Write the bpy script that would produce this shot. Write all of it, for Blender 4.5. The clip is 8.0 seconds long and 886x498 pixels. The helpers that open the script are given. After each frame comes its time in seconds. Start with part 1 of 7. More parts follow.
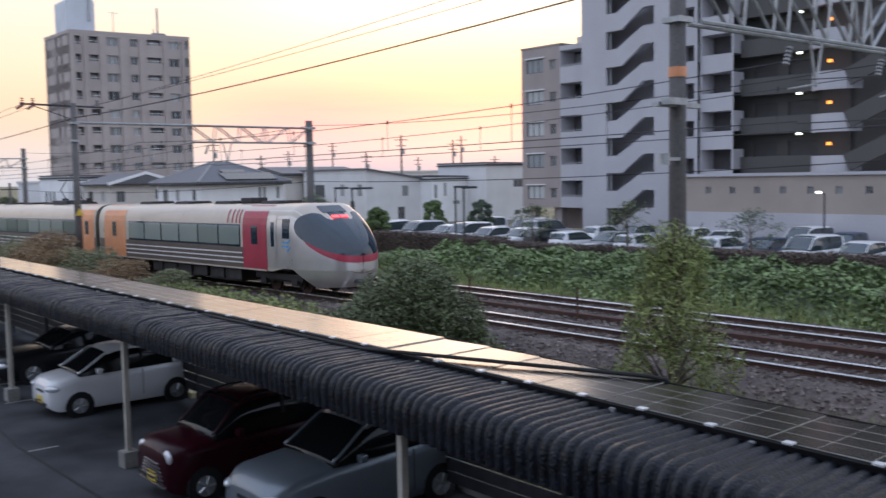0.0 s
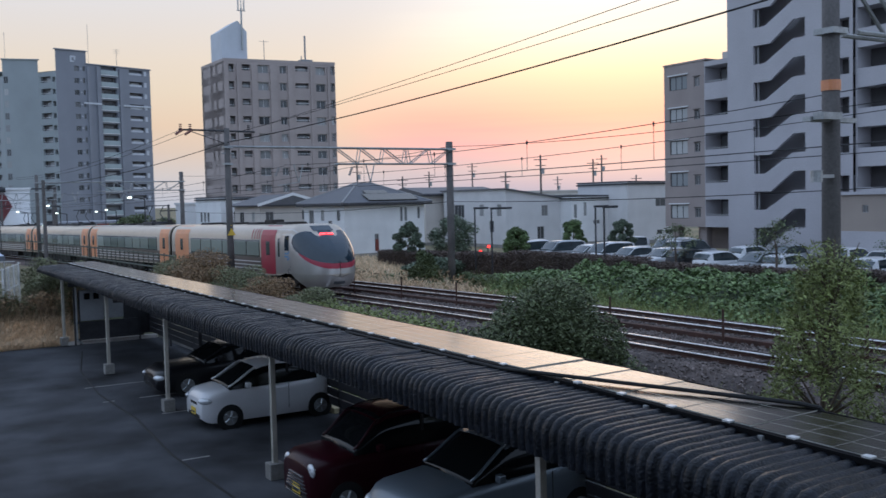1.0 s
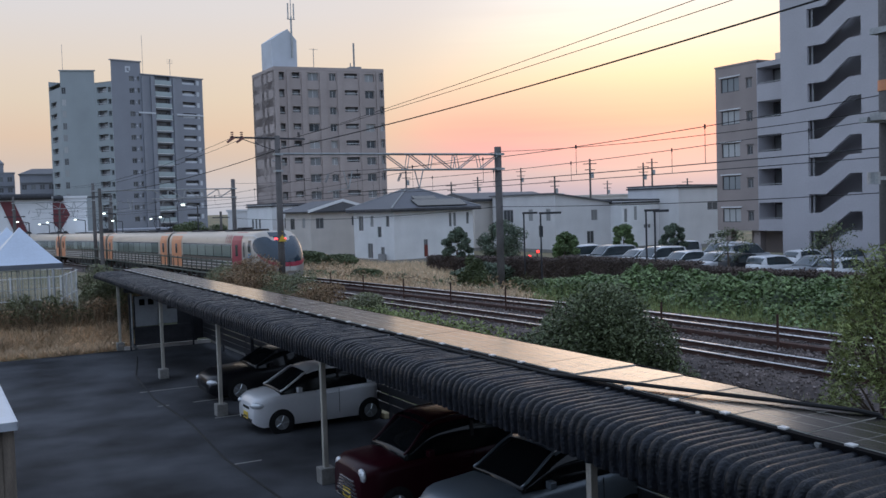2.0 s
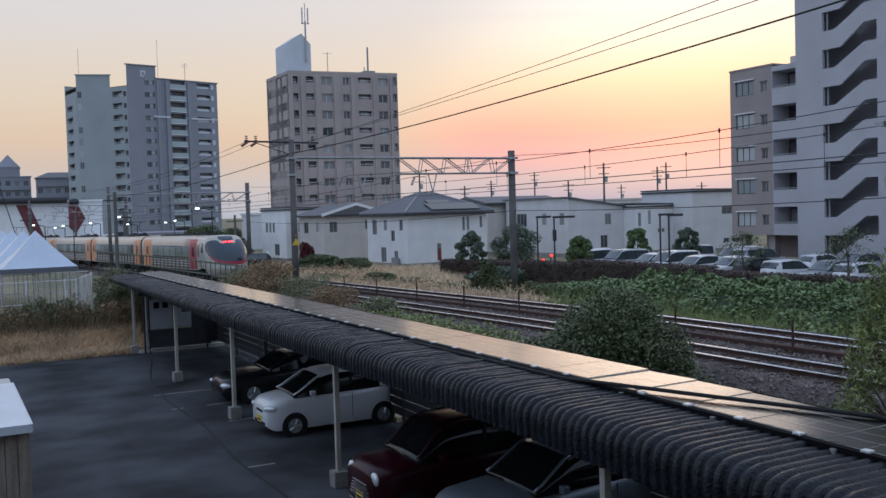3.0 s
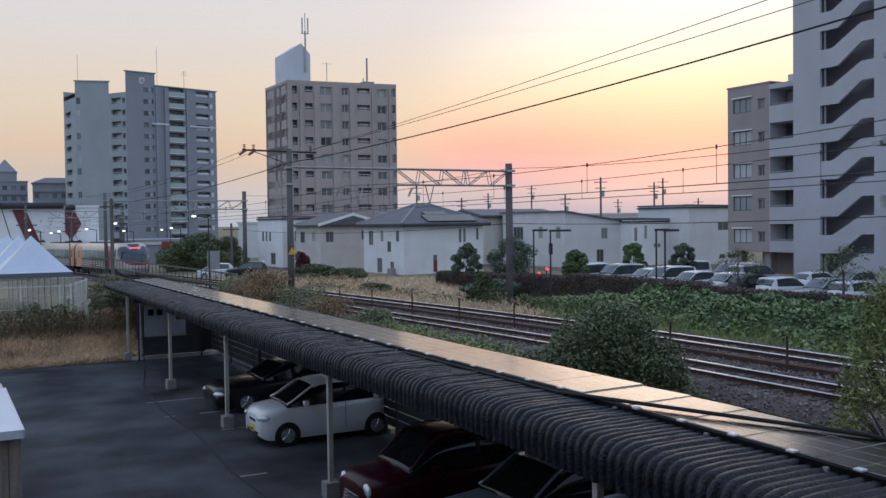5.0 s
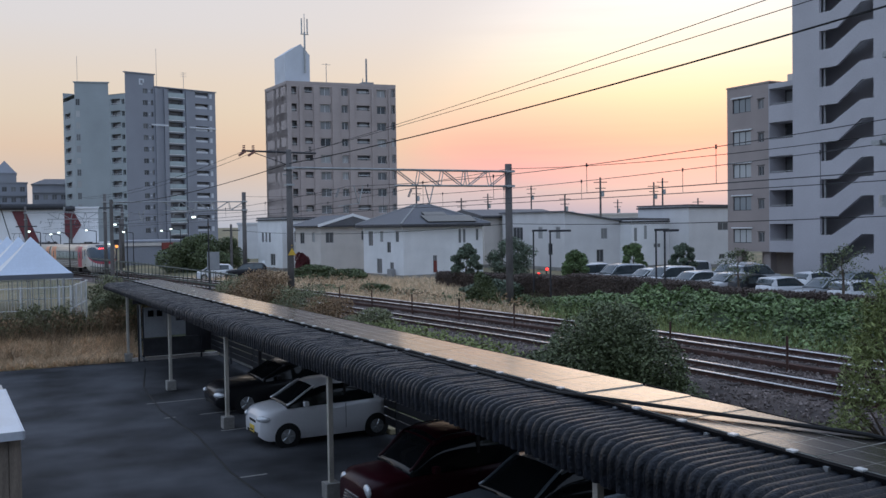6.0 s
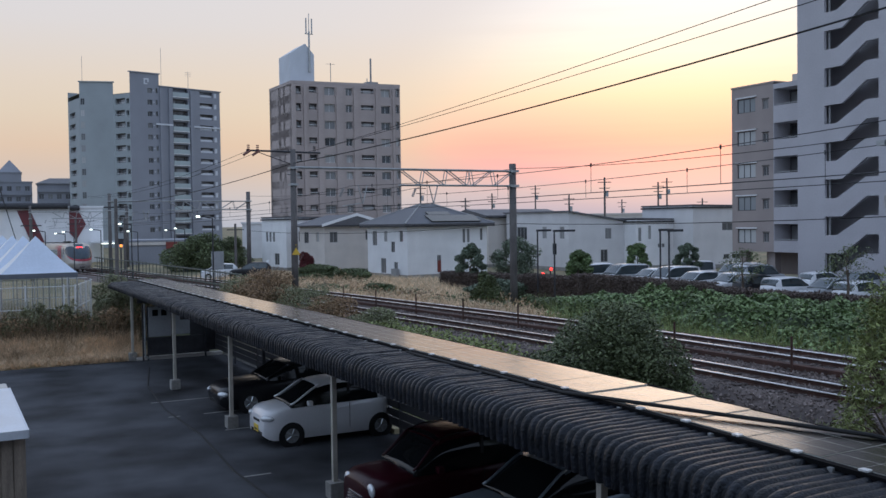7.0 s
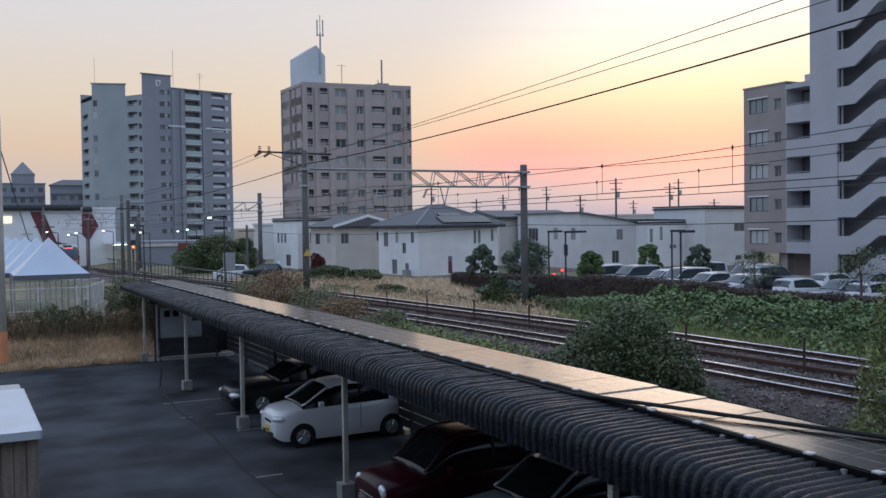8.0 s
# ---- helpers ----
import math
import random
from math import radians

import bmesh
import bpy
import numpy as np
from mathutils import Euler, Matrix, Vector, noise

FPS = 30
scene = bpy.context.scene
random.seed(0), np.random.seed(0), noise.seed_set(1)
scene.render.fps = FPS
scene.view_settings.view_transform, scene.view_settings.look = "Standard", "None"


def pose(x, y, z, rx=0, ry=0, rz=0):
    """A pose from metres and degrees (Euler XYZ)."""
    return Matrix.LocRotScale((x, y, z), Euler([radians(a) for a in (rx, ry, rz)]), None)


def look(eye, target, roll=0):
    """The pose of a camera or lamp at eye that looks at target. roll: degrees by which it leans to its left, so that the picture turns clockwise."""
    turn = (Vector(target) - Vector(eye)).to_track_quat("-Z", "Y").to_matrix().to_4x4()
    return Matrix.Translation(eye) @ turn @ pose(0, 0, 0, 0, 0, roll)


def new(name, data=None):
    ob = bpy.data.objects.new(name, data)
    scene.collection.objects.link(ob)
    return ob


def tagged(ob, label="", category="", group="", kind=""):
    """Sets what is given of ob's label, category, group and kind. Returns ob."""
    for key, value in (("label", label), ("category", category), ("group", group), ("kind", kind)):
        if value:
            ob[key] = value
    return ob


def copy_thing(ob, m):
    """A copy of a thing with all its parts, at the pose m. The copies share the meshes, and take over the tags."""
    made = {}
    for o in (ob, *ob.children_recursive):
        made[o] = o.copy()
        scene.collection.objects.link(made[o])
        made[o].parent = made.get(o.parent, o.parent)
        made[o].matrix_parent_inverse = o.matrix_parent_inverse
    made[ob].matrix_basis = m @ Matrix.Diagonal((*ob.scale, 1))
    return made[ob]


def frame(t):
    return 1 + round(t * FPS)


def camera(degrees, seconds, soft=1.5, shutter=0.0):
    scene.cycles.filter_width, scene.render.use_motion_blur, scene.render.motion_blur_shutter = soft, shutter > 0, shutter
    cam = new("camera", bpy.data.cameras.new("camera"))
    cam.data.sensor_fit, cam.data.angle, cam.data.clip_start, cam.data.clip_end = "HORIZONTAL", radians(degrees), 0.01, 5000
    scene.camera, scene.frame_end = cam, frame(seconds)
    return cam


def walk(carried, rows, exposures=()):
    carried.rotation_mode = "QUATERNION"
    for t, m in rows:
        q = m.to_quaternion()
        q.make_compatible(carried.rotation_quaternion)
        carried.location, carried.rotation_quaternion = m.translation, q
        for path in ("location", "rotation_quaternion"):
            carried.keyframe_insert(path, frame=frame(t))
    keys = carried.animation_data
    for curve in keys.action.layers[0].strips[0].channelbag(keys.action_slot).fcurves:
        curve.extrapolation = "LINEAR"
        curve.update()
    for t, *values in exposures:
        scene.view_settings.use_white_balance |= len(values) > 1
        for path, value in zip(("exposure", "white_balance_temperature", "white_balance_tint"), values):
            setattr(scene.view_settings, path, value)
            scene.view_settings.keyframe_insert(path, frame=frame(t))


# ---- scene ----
# The camera: held by hand on an upper walkway, turning on one spot.
cam = camera(50.0, 8.0, soft=1.5, shutter=0.4)
EYE = (0.0, 0.0, 5.4)
PATH = [
    (0.0, 85.676, 1.033, -40.077),
    (0.5, 86.430, 1.282, -34.684),
    (1.0, 87.043, 1.349, -31.708),
    (1.5, 87.278, 1.583, -29.865),
    (3.0, 87.698, 1.690, -27.960),
    (3.5, 88.011, 1.445, -27.956),
    (4.0, 88.270, 1.039, -28.109),
    (4.5, 88.380, 0.715, -28.157),
    (6.0, 88.428, 0.868, -28.178),
    (6.5, 88.335, 0.748, -28.199),
    (7.0, 88.416, 0.791, -27.932),
    (7.5, 88.476, 0.830, -27.634),
    (8.0, 88.493, 0.826, -27.269),
]
EXPOSURES = [(0.0, 0.54, 6000, 14), (0.3, 0.43, 5700, 12), (0.6, 0.29, 5450, 10), (1.0, 0.09, 5450, 9), (1.4, 0.0, 5600, 10), (8.0, 0.0, 5600, 10)]
walk(cam, [(t, pose(*EYE, rx, ry, rz)) for t, rx, ry, rz in PATH], EXPOSURES)

# ---- world, sun ----
SUN_YAW = 43.4      # degrees to the right of +y
SUN_UP = 3.0
world = bpy.data.worlds.new("dusk_sky")
scene.world = world
world.use_nodes = True


def build_world():
    nt = world.node_tree
    n, l = nt.nodes, nt.links
    n.clear()
    out = n.new("ShaderNodeOutputWorld")
    bg = n.new("ShaderNodeBackground")
    sky = n.new("ShaderNodeTexSky")
    sky.sky_type, sky.sun_disc = "NISHITA", False
    sky.sun_elevation, sky.sun_rotation = radians(SUN_UP), radians(SUN_YAW)
    sky.air_density, sky.dust_density, sky.ozone_density = 1.0, 3.0, 1.0
    tc = n.new("ShaderNodeTexCoord")
    sep = n.new("ShaderNodeSeparateXYZ")
    l.new(tc.outputs["Generated"], sep.inputs[0])
    # thin high cloud: pale cream overhead, peach and mauve towards the horizon
    def ramp(stops):
        r = n.new("ShaderNodeValToRGB")
        l.new(sep.outputs["Z"], r.inputs[0])
        while len(r.color_ramp.elements) < len(stops):
            r.color_ramp.elements.new(0.5)
        for e, (p, c) in zip(r.color_ramp.elements, stops):
            e.position, e.color = p, (*c, 1)
        return r
    veil = ramp([(0.0, (0.50, 0.48, 0.48)), (0.03, (0.62, 0.53, 0.46)), (0.055, (0.68, 0.51, 0.38)), (0.08, (0.76, 0.53, 0.35)), (0.115, (0.78, 0.595, 0.405)), (0.145, (0.79, 0.62, 0.45)), (0.20, (0.76, 0.655, 0.56)), (0.28, (0.75, 0.68, 0.63)), (0.5, (0.60, 0.65, 0.75)), (1.0, (0.40, 0.50, 0.70))])
    # the afterglow on the sun's side: orange low down, pale yellow above it
    glow = ramp([(0.0, (0.42, 0.41, 0.47)), (0.03, (0.50, 0.42, 0.45)), (0.045, (0.63, 0.38, 0.41)), (0.062, (0.81, 0.34, 0.36)), (0.075, (0.92, 0.33, 0.32)), (0.087, (0.95, 0.38, 0.31)), (0.105, (0.99, 0.48, 0.345)), (0.128, (1.0, 0.67, 0.42)), (0.17, (1.02, 0.87, 0.65)), (0.24, (1.04, 0.99, 0.93)), (0.45, (0.74, 0.76, 0.80)), (1.0, (0.40, 0.50, 0.70))])
    dot = n.new("ShaderNodeVectorMath")
    dot.operation = "DOT_PRODUCT"
    l.new(tc.outputs["Generated"], dot.inputs[0])
    a = radians(SUN_YAW)
    dot.inputs[1].default_value = (math.sin(a), math.cos(a), 0.0)
    near = n.new("ShaderNodeMapRange")
    near.interpolation_type = "SMOOTHERSTEP"
    near.inputs["From Min"].default_value, near.inputs["From Max"].default_value = 0.93, 1.0
    l.new(dot.outputs["Value"], near.inputs["Value"])
    # faint streaks of cloud low in the west
    stretch = n.new("ShaderNodeMapping")
    stretch.inputs["Scale"].default_value = (3, 3, 60)
    l.new(tc.outputs["Generated"], stretch.inputs["Vector"])
    cloud = n.new("ShaderNodeTexNoise")
    cloud.inputs["Scale"].default_value, cloud.inputs["Detail"].default_value = 1.6, 4
    l.new(stretch.outputs[0], cloud.inputs["Vector"])
    streak = n.new("ShaderNodeMapRange")
    streak.inputs["From Min"].default_value, streak.inputs["From Max"].default_value = 0.35, 0.7
    streak.inputs["To Min"].default_value, streak.inputs["To Max"].default_value = 0.86, 1.12
    l.new(cloud.outputs["Fac"], streak.inputs["Value"])
    k = n.new("ShaderNodeMath")
    k.operation, k.use_clamp = "MULTIPLY", True
    l.new(near.outputs[0], k.inputs[0])
    l.new(streak.outputs[0], k.inputs[1])
    add = n.new("ShaderNodeMix")
    add.data_type = "RGBA"
    l.new(k.outputs[0], add.inputs["Factor"])
    l.new(veil.outputs["Color"], add.inputs["A"])
    l.new(glow.outputs["Color"], add.inputs["B"])
    # the eastern half of the sky is dimmer and bluer
    west = n.new("ShaderNodeMapRange")
    west.interpolation_type = "SMOOTHSTEP"
    west.inputs["From Min"].default_value, west.inputs["From Max"].default_value = -0.35, 0.85
    l.new(dot.outputs["Value"], west.inputs["Value"])
    east = n.new("ShaderNodeMix")
    east.data_type = "RGBA"
    east.inputs["A"].default_value = (0.60, 0.67, 0.79, 1)
    l.new(west.outputs[0], east.inputs["Factor"])
    l.new(add.outputs["Result"], east.inputs["B"])
    ns = n.new("ShaderNodeVectorMath")
    ns.operation = "SCALE"
    ns.inputs["Scale"].default_value = 0.015
    l.new(sky.outputs[0], ns.inputs[0])
    both = n.new("ShaderNodeVectorMath")
    both.operation = "ADD"
    l.new(east.outputs["Result"], both.inputs[0])
    l.new(ns.outputs[0], both.inputs[1])
    l.new(both.outputs[0], bg.inputs["Color"])
    bg.inputs["Strength"].default_value = 1.0
    l.new(bg.outputs[0], out.inputs[0])


build_world()
sun = new("sun", bpy.data.lights.new("sun", "SUN"))
sun.data.energy, sun.data.angle, sun.data.color = 0.15, radians(20), (1.0, 0.72, 0.5)
sun.matrix_world = look((0, 0, 0), (-math.sin(radians(SUN_YAW)), -math.cos(radians(SUN_YAW)), -math.tan(radians(SUN_UP))))


# ---- materials ----
def mat(name, col, rough=0.6, metal=0.0, var=0.18, scale=1.5, fine=25.0, bump=0.15, spec=0.5, island=0.0, obrand=0.0, coat=0.0, stretch=None, stain=None, soft_edge=0.2):
    """A surface with broad stains and fine grain in colour, gloss and relief."""
    m = bpy.data.materials.new(name)
    m.use_nodes = True
    nt = m.node_tree
    n, l = nt.nodes, nt.links
    p = n["Principled BSDF"]
    tc = n.new("ShaderNodeTexCoord")
    vec = tc.outputs["Object"]
    if stretch:
        mp = n.new("ShaderNodeMapping")
        mp.inputs["Scale"].default_value = stretch
        l.new(vec, mp.inputs["Vector"])
        vec = mp.outputs[0]
    big, small = n.new("ShaderNodeTexNoise"), n.new("ShaderNodeTexNoise")
    big.inputs["Scale"].default_value, big.inputs["Detail"].default_value = scale, 5
    small.inputs["Scale"].default_value, small.inputs["Detail"].default_value = fine, 4
    l.new(vec, big.inputs["Vector"])
    l.new(vec, small.inputs["Vector"])
    ramp = n.new("ShaderNodeMapRange")
    ramp.inputs["From Min"].default_value, ramp.inputs["From Max"].default_value = 0.5 - soft_edge, 0.5 + soft_edge
    l.new(big.outputs["Fac"], ramp.inputs["Value"])
    mix = n.new("ShaderNodeMix")
    mix.data_type = "RGBA"
    dark = stain or tuple(c * (1 - var) for c in col)
    mix.inputs["A"].default_value = (*dark, 1)
    mix.inputs["B"].default_value = (*[min(1, c * (1 + var)) for c in col], 1)
    l.new(ramp.outputs[0], mix.inputs["Factor"])
    fr = n.new("ShaderNodeMapRange")
    fr.inputs["From Min"].default_value, fr.inputs["From Max"].default_value = 0.25, 0.75
    fr.inputs["To Min"].default_value, fr.inputs["To Max"].default_value = 1 - var * 0.8, 1 + var * 0.8
    l.new(small.outputs["Fac"], fr.inputs["Value"])
    value = fr.outputs[0]
    for amount, kind in ((island, "ShaderNodeNewGeometry"), (obrand, "ShaderNodeObjectInfo")):
        if amount:
            src = n.new(kind)
            rr = n.new("ShaderNodeMapRange")
            rr.inputs["To Min"].default_value, rr.inputs["To Max"].default_value = 1 - amount, 1 + amount
            l.new(src.outputs["Random Per Island" if kind.endswith("Geometry") else "Random"], rr.inputs["Value"])
            mu = n.new("ShaderNodeMath")
            mu.operation = "MULTIPLY"
            l.new(value, mu.inputs[0])
            l.new(rr.outputs[0], mu.inputs[1])
            value = mu.outputs[0]
    sc = n.new("ShaderNodeVectorMath")
    sc.operation = "SCALE"
    l.new(mix.outputs["Result"], sc.inputs[0])
    l.new(value, sc.inputs["Scale"])
    l.new(sc.outputs[0], p.inputs["Base Color"])
    rg = n.new("ShaderNodeMapRange")
    rg.inputs["To Min"].default_value, rg.inputs["To Max"].default_value = max(0.02, rough * 0.8), min(1, rough * 1.2)
    l.new(big.outputs["Fac"], rg.inputs["Value"])
    l.new(rg.outputs[0], p.inputs["Roughness"])
    p.inputs["Metallic"].default_value = metal
    p.inputs["Specular IOR Level"].default_value = spec
    p.inputs["Coat Weight"].default_value = coat
    p.inputs["Coat Roughness"].default_value = 0.06
    if bump:
        b = n.new("ShaderNodeBump")
        b.inputs["Strength"].default_value, b.inputs["Distance"].default_value = bump, 0.02
        l.new(small.outputs["Fac"], b.inputs["Height"])
        l.new(b.outputs[0], p.inputs["Normal"])
    return m


def glow_mat(name, col, strength):
    m = bpy.data.materials.new(name)
    m.use_nodes = True
    p = m.node_tree.nodes["Principled BSDF"]
    p.inputs["Base Color"].default_value = (*col, 1)
    p.inputs["Emission Color"].default_value = (*col, 1)
    p.inputs["Emission Strength"].default_value = strength
    return m


def window_mat(name, dark, light, rough=0.08):
    """Window glass with a curtain or a dark room behind it, differing from pane to pane."""
    m = bpy.data.materials.new(name)
    m.use_nodes = True
    n, l = m.node_tree.nodes, m.node_tree.links
    p = n["Principled BSDF"]
    oi = n.new("ShaderNodeObjectInfo")
    mix = n.new("ShaderNodeMix")
    mix.data_type = "RGBA"
    mix.inputs["A"].default_value, mix.inputs["B"].default_value = (*dark, 1), (*light, 1)
    pw = n.new("ShaderNodeMath")
    pw.operation = "POWER"
    pw.inputs[1].default_value = 1.6
    l.new(oi.outputs["Random"], pw.inputs[0])
    l.new(pw.outputs[0], mix.inputs["Factor"])
    l.new(mix.outputs["Result"], p.inputs["Base Color"])
    p.inputs["Roughness"].default_value = rough
    return m


def leaf_mat(name, col, var=0.35, rough=0.5):
    m = mat(name, col, rough, var=0.2, scale=0.6, fine=5, bump=0, island=var, spec=0.35)
    m.node_tree.nodes["Principled BSDF"].inputs["Subsurface Weight"].default_value = 0.0
    return m


M = {}
for key, args in dict(
    asphalt=dict(col=(0.068, 0.070, 0.077), rough=0.8, var=0.35, scale=0.42, fine=45, bump=0.5, spec=0.2, stain=(0.012, 0.013, 0.015), soft_edge=0.17),
    ballast=dict(col=(0.10, 0.078, 0.07), rough=0.9, var=0.5, scale=0.5, fine=14, bump=1.0),
    stone=dict(col=(0.20, 0.165, 0.15), rough=0.9, var=0.3, island=0.5, bump=0.3),
    rust=dict(col=(0.062, 0.03, 0.022), rough=0.85, var=0.35, scale=3, fine=40),
    steel=dict(col=(0.88, 0.87, 0.87), rough=0.28, metal=1.0, var=0.08, bump=0),
    galv=dict(col=(0.40, 0.41, 0.41), rough=0.5, metal=0.6, var=0.2, scale=4),
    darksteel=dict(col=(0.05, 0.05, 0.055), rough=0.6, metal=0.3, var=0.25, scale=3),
    concrete=dict(col=(0.28, 0.27, 0.25), rough=0.85, var=0.22, scale=1.2, fine=18, bump=0.4),
    pole=dict(col=(0.13, 0.12, 0.115), rough=0.85, var=0.25, scale=1.0, fine=20, bump=0.3),
    sleeper=dict(col=(0.06, 0.045, 0.04), rough=0.9, var=0.35, scale=2, fine=20, obrand=0.3, bump=0.6),
    roofsheet=dict(col=(0.008, 0.0095, 0.0135), rough=0.3, var=0.8, scale=7, fine=30, bump=0.8, spec=0.24, stain=(0.005, 0.006, 0.008), soft_edge=0.12),
    postpaint=dict(col=(0.46, 0.43, 0.37), rough=0.5, var=0.15, scale=2, fine=30),
    panelframe=dict(col=(0.008, 0.008, 0.009), rough=0.8, var=0.2, spec=0.08),
    cell=dict(col=(0.042, 0.047, 0.040), rough=0.22, metal=1.0, var=0.12, scale=2, bump=0.01, obrand=0.04, coat=0.9),
    cellline=dict(col=(0.55, 0.55, 0.50), rough=0.4, var=0.1),
    clip=dict(col=(0.75, 0.75, 0.74), rough=0.35, metal=0.4, var=0.1),
    rubber=dict(col=(0.012, 0.012, 0.012), rough=0.75, var=0.2),
    trainbody=dict(col=(0.52, 0.45, 0.37), rough=0.3, var=0.07, scale=1.2, fine=40, bump=0.02, coat=0.3),
    trainsilver=dict(col=(0.58, 0.55, 0.52), rough=0.3, metal=0.6, var=0.06, bump=0.02, coat=0.3),
    trainlow=dict(col=(0.115, 0.09, 0.075), rough=0.4, var=0.15, bump=0.03),
    underframe=dict(col=(0.035, 0.03, 0.028), rough=0.85, var=0.35, scale=3),
    orange=dict(col=(0.72, 0.30, 0.14), rough=0.35, var=0.1, bump=0.02),
    red=dict(col=(0.38, 0.035, 0.065), rough=0.35, var=0.1, bump=0.02),
    bluelogo=dict(col=(0.10, 0.33, 0.62), rough=0.35, var=0.08),
    whiteline=dict(col=(0.75, 0.73, 0.70), rough=0.4, var=0.08),
    trainglass=dict(col=(0.02, 0.035, 0.05), rough=0.07, var=0.1, bump=0, spec=0.7),
    wallwhite=dict(col=(0.80, 0.80, 0.80), rough=0.8, var=0.07, scale=0.6, fine=12),
    wallcream=dict(col=(0.60, 0.56, 0.52), rough=0.8, var=0.08, scale=0.6, fine=12),
    wallgrey=dict(col=(0.66, 0.65, 0.65), rough=0.8, var=0.08, scale=0.5, fine=12),
    rooftile=dict(col=(0.115, 0.115, 0.125), rough=0.55, var=0.15, scale=1, fine=10),
    apgrey=dict(col=(0.485, 0.47, 0.49), rough=0.8, var=0.07, scale=0.3, fine=8),
    apbrown=dict(col=(0.35, 0.30, 0.28), rough=0.75, var=0.1, scale=0.4, fine=14),
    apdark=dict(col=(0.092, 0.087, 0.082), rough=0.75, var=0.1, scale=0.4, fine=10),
    # recess greys: the shade inside balconies and slots is put into the colour
    towershade=dict(col=(0.20, 0.19, 0.195), rough=0.85, var=0.15),
    apshade=dict(col=(0.085, 0.08, 0.082), rough=0.85, var=0.15),
    beige=dict(col=(0.37, 0.315, 0.27), rough=0.8, var=0.08, scale=0.4, fine=16),
    # the three tower colours are raised to carry the haze of distance
    towertile=dict(col=(0.40, 0.34, 0.318), rough=0.75, var=0.12, scale=0.2, fine=6),
    towergrey=dict(col=(0.345, 0.375, 0.385), rough=0.75, var=0.1, scale=0.15, fine=5),
    towerdark=dict(col=(0.265, 0.275, 0.31), rough=0.75, var=0.1, scale=0.15, fine=5),
    balconyglass=dict(col=(0.36, 0.42, 0.43), rough=0.3, var=0.08, scale=0.5),
    pentwhite=dict(col=(0.60, 0.62, 0.66), rough=0.7, var=0.08, scale=0.4),
    frame=dict(col=(0.30, 0.30, 0.30), rough=0.5, var=0.1),
    tent=dict(col=(0.62, 0.68, 0.78), rough=0.55, var=0.06, scale=0.8, fine=10, bump=0.05),
    valance=dict(col=(0.13, 0.14, 0.16), rough=0.6, var=0.1),
    tentwhite=dict(col=(0.80, 0.80, 0.80), rough=0.55, var=0.05, scale=0.8),
    fencewhite=dict(col=(0.72, 0.72, 0.72), rough=0.5, var=0.08),
    fencegreen=dict(col=(0.06, 0.075, 0.06), rough=0.6, var=0.15),
    wood=dict(col=(0.23, 0.19, 0.15), rough=0.85, var=0.3, scale=1.5, fine=20, stretch=(6, 6, 0.7), obrand=0.2, bump=0.4),
    sheet=dict(col=(0.70, 0.74, 0.80), rough=0.4, metal=0.3, var=0.06, scale=1.5),
    bark=dict(col=(0.12, 0.09, 0.065), rough=0.9, var=0.35, scale=4, fine=30, bump=0.8),
    wheelstop=dict(col=(0.52, 0.44, 0.26), rough=0.8, var=0.2),
    brownware=dict(col=(0.22, 0.09, 0.07), rough=0.3, var=0.1, bump=0),
    yellow=dict(col=(0.75, 0.50, 0.05), rough=0.5, var=0.1),
    plate=dict(col=(0.80, 0.58, 0.06), rough=0.45, var=0.05),
    bar=dict(col=(0.05, 0.05, 0.05), rough=0.5, var=0.05),
    sign_red=dict(col=(0.15, 0.035, 0.04), rough=0.6, var=0.08),
    chrome=dict(col=(0.75, 0.75, 0.76), rough=0.12, metal=1.0, var=0.05, bump=0),
    headlight=dict(col=(0.78, 0.80, 0.82), rough=0.15, metal=0.3, var=0.2, bump=0, coat=0.8),
    carglass=dict(col=(0.008, 0.009, 0.010), rough=0.05, var=0.1, bump=0, spec=0.28),
    screenglass=dict(col=(0.03, 0.045, 0.05), rough=0.06, var=0.1, bump=0, spec=0.9, coat=0.35),
    carwhite=dict(col=(0.80, 0.80, 0.81), rough=0.3, var=0.03, bump=0, coat=0.6),
    carred=dict(col=(0.028, 0.004, 0.008), rough=0.3, var=0.05, bump=0, spec=0.22),
    cargrey=dict(col=(0.19, 0.22, 0.25), rough=0.35, metal=0.4, var=0.04, bump=0, coat=0.3),
    carblack=dict(col=(0.010, 0.010, 0.012), rough=0.3, var=0.05, bump=0, spec=0.35, coat=0.2),
    carsilver=dict(col=(0.50, 0.52, 0.54), rough=0.3, metal=0.5, var=0.04, bump=0, coat=0.5),
    carblue=dict(col=(0.05, 0.08, 0.16), rough=0.3, var=0.05, bump=0, coat=0.6),
    taillight=dict(col=(0.30, 0.01, 0.01), rough=0.2, var=0.05, bump=0),
    drywall_box=dict(col=(0.30, 0.31, 0.32), rough=0.5, var=0.12, scale=2),
    redbrown=dict(col=(0.20, 0.045, 0.035), rough=0.7, var=0.1),
).items():
    M[key] = mat(key, **args)
for key in ("cell", "cellline"):
    glassy = M[key].node_tree.nodes["Principled BSDF"]
    glassy.inputs["Specular Tint"].default_value = (1.0, 0.92, 0.84, 1)
    glassy.inputs["Coat Roughness"].default_value = 0.18
    glassy.inputs["Coat IOR"].default_value = 1.38
M["leaf_kudzu"] = leaf_mat("leaf_kudzu", (0.165, 0.225, 0.09), 0.6)
M["leaf_bush"] = leaf_mat("leaf_bush", (0.13, 0.155, 0.072), 0.5)
M["leaf_tree"] = leaf_mat("leaf_tree", (0.27, 0.315, 0.11), 0.45)
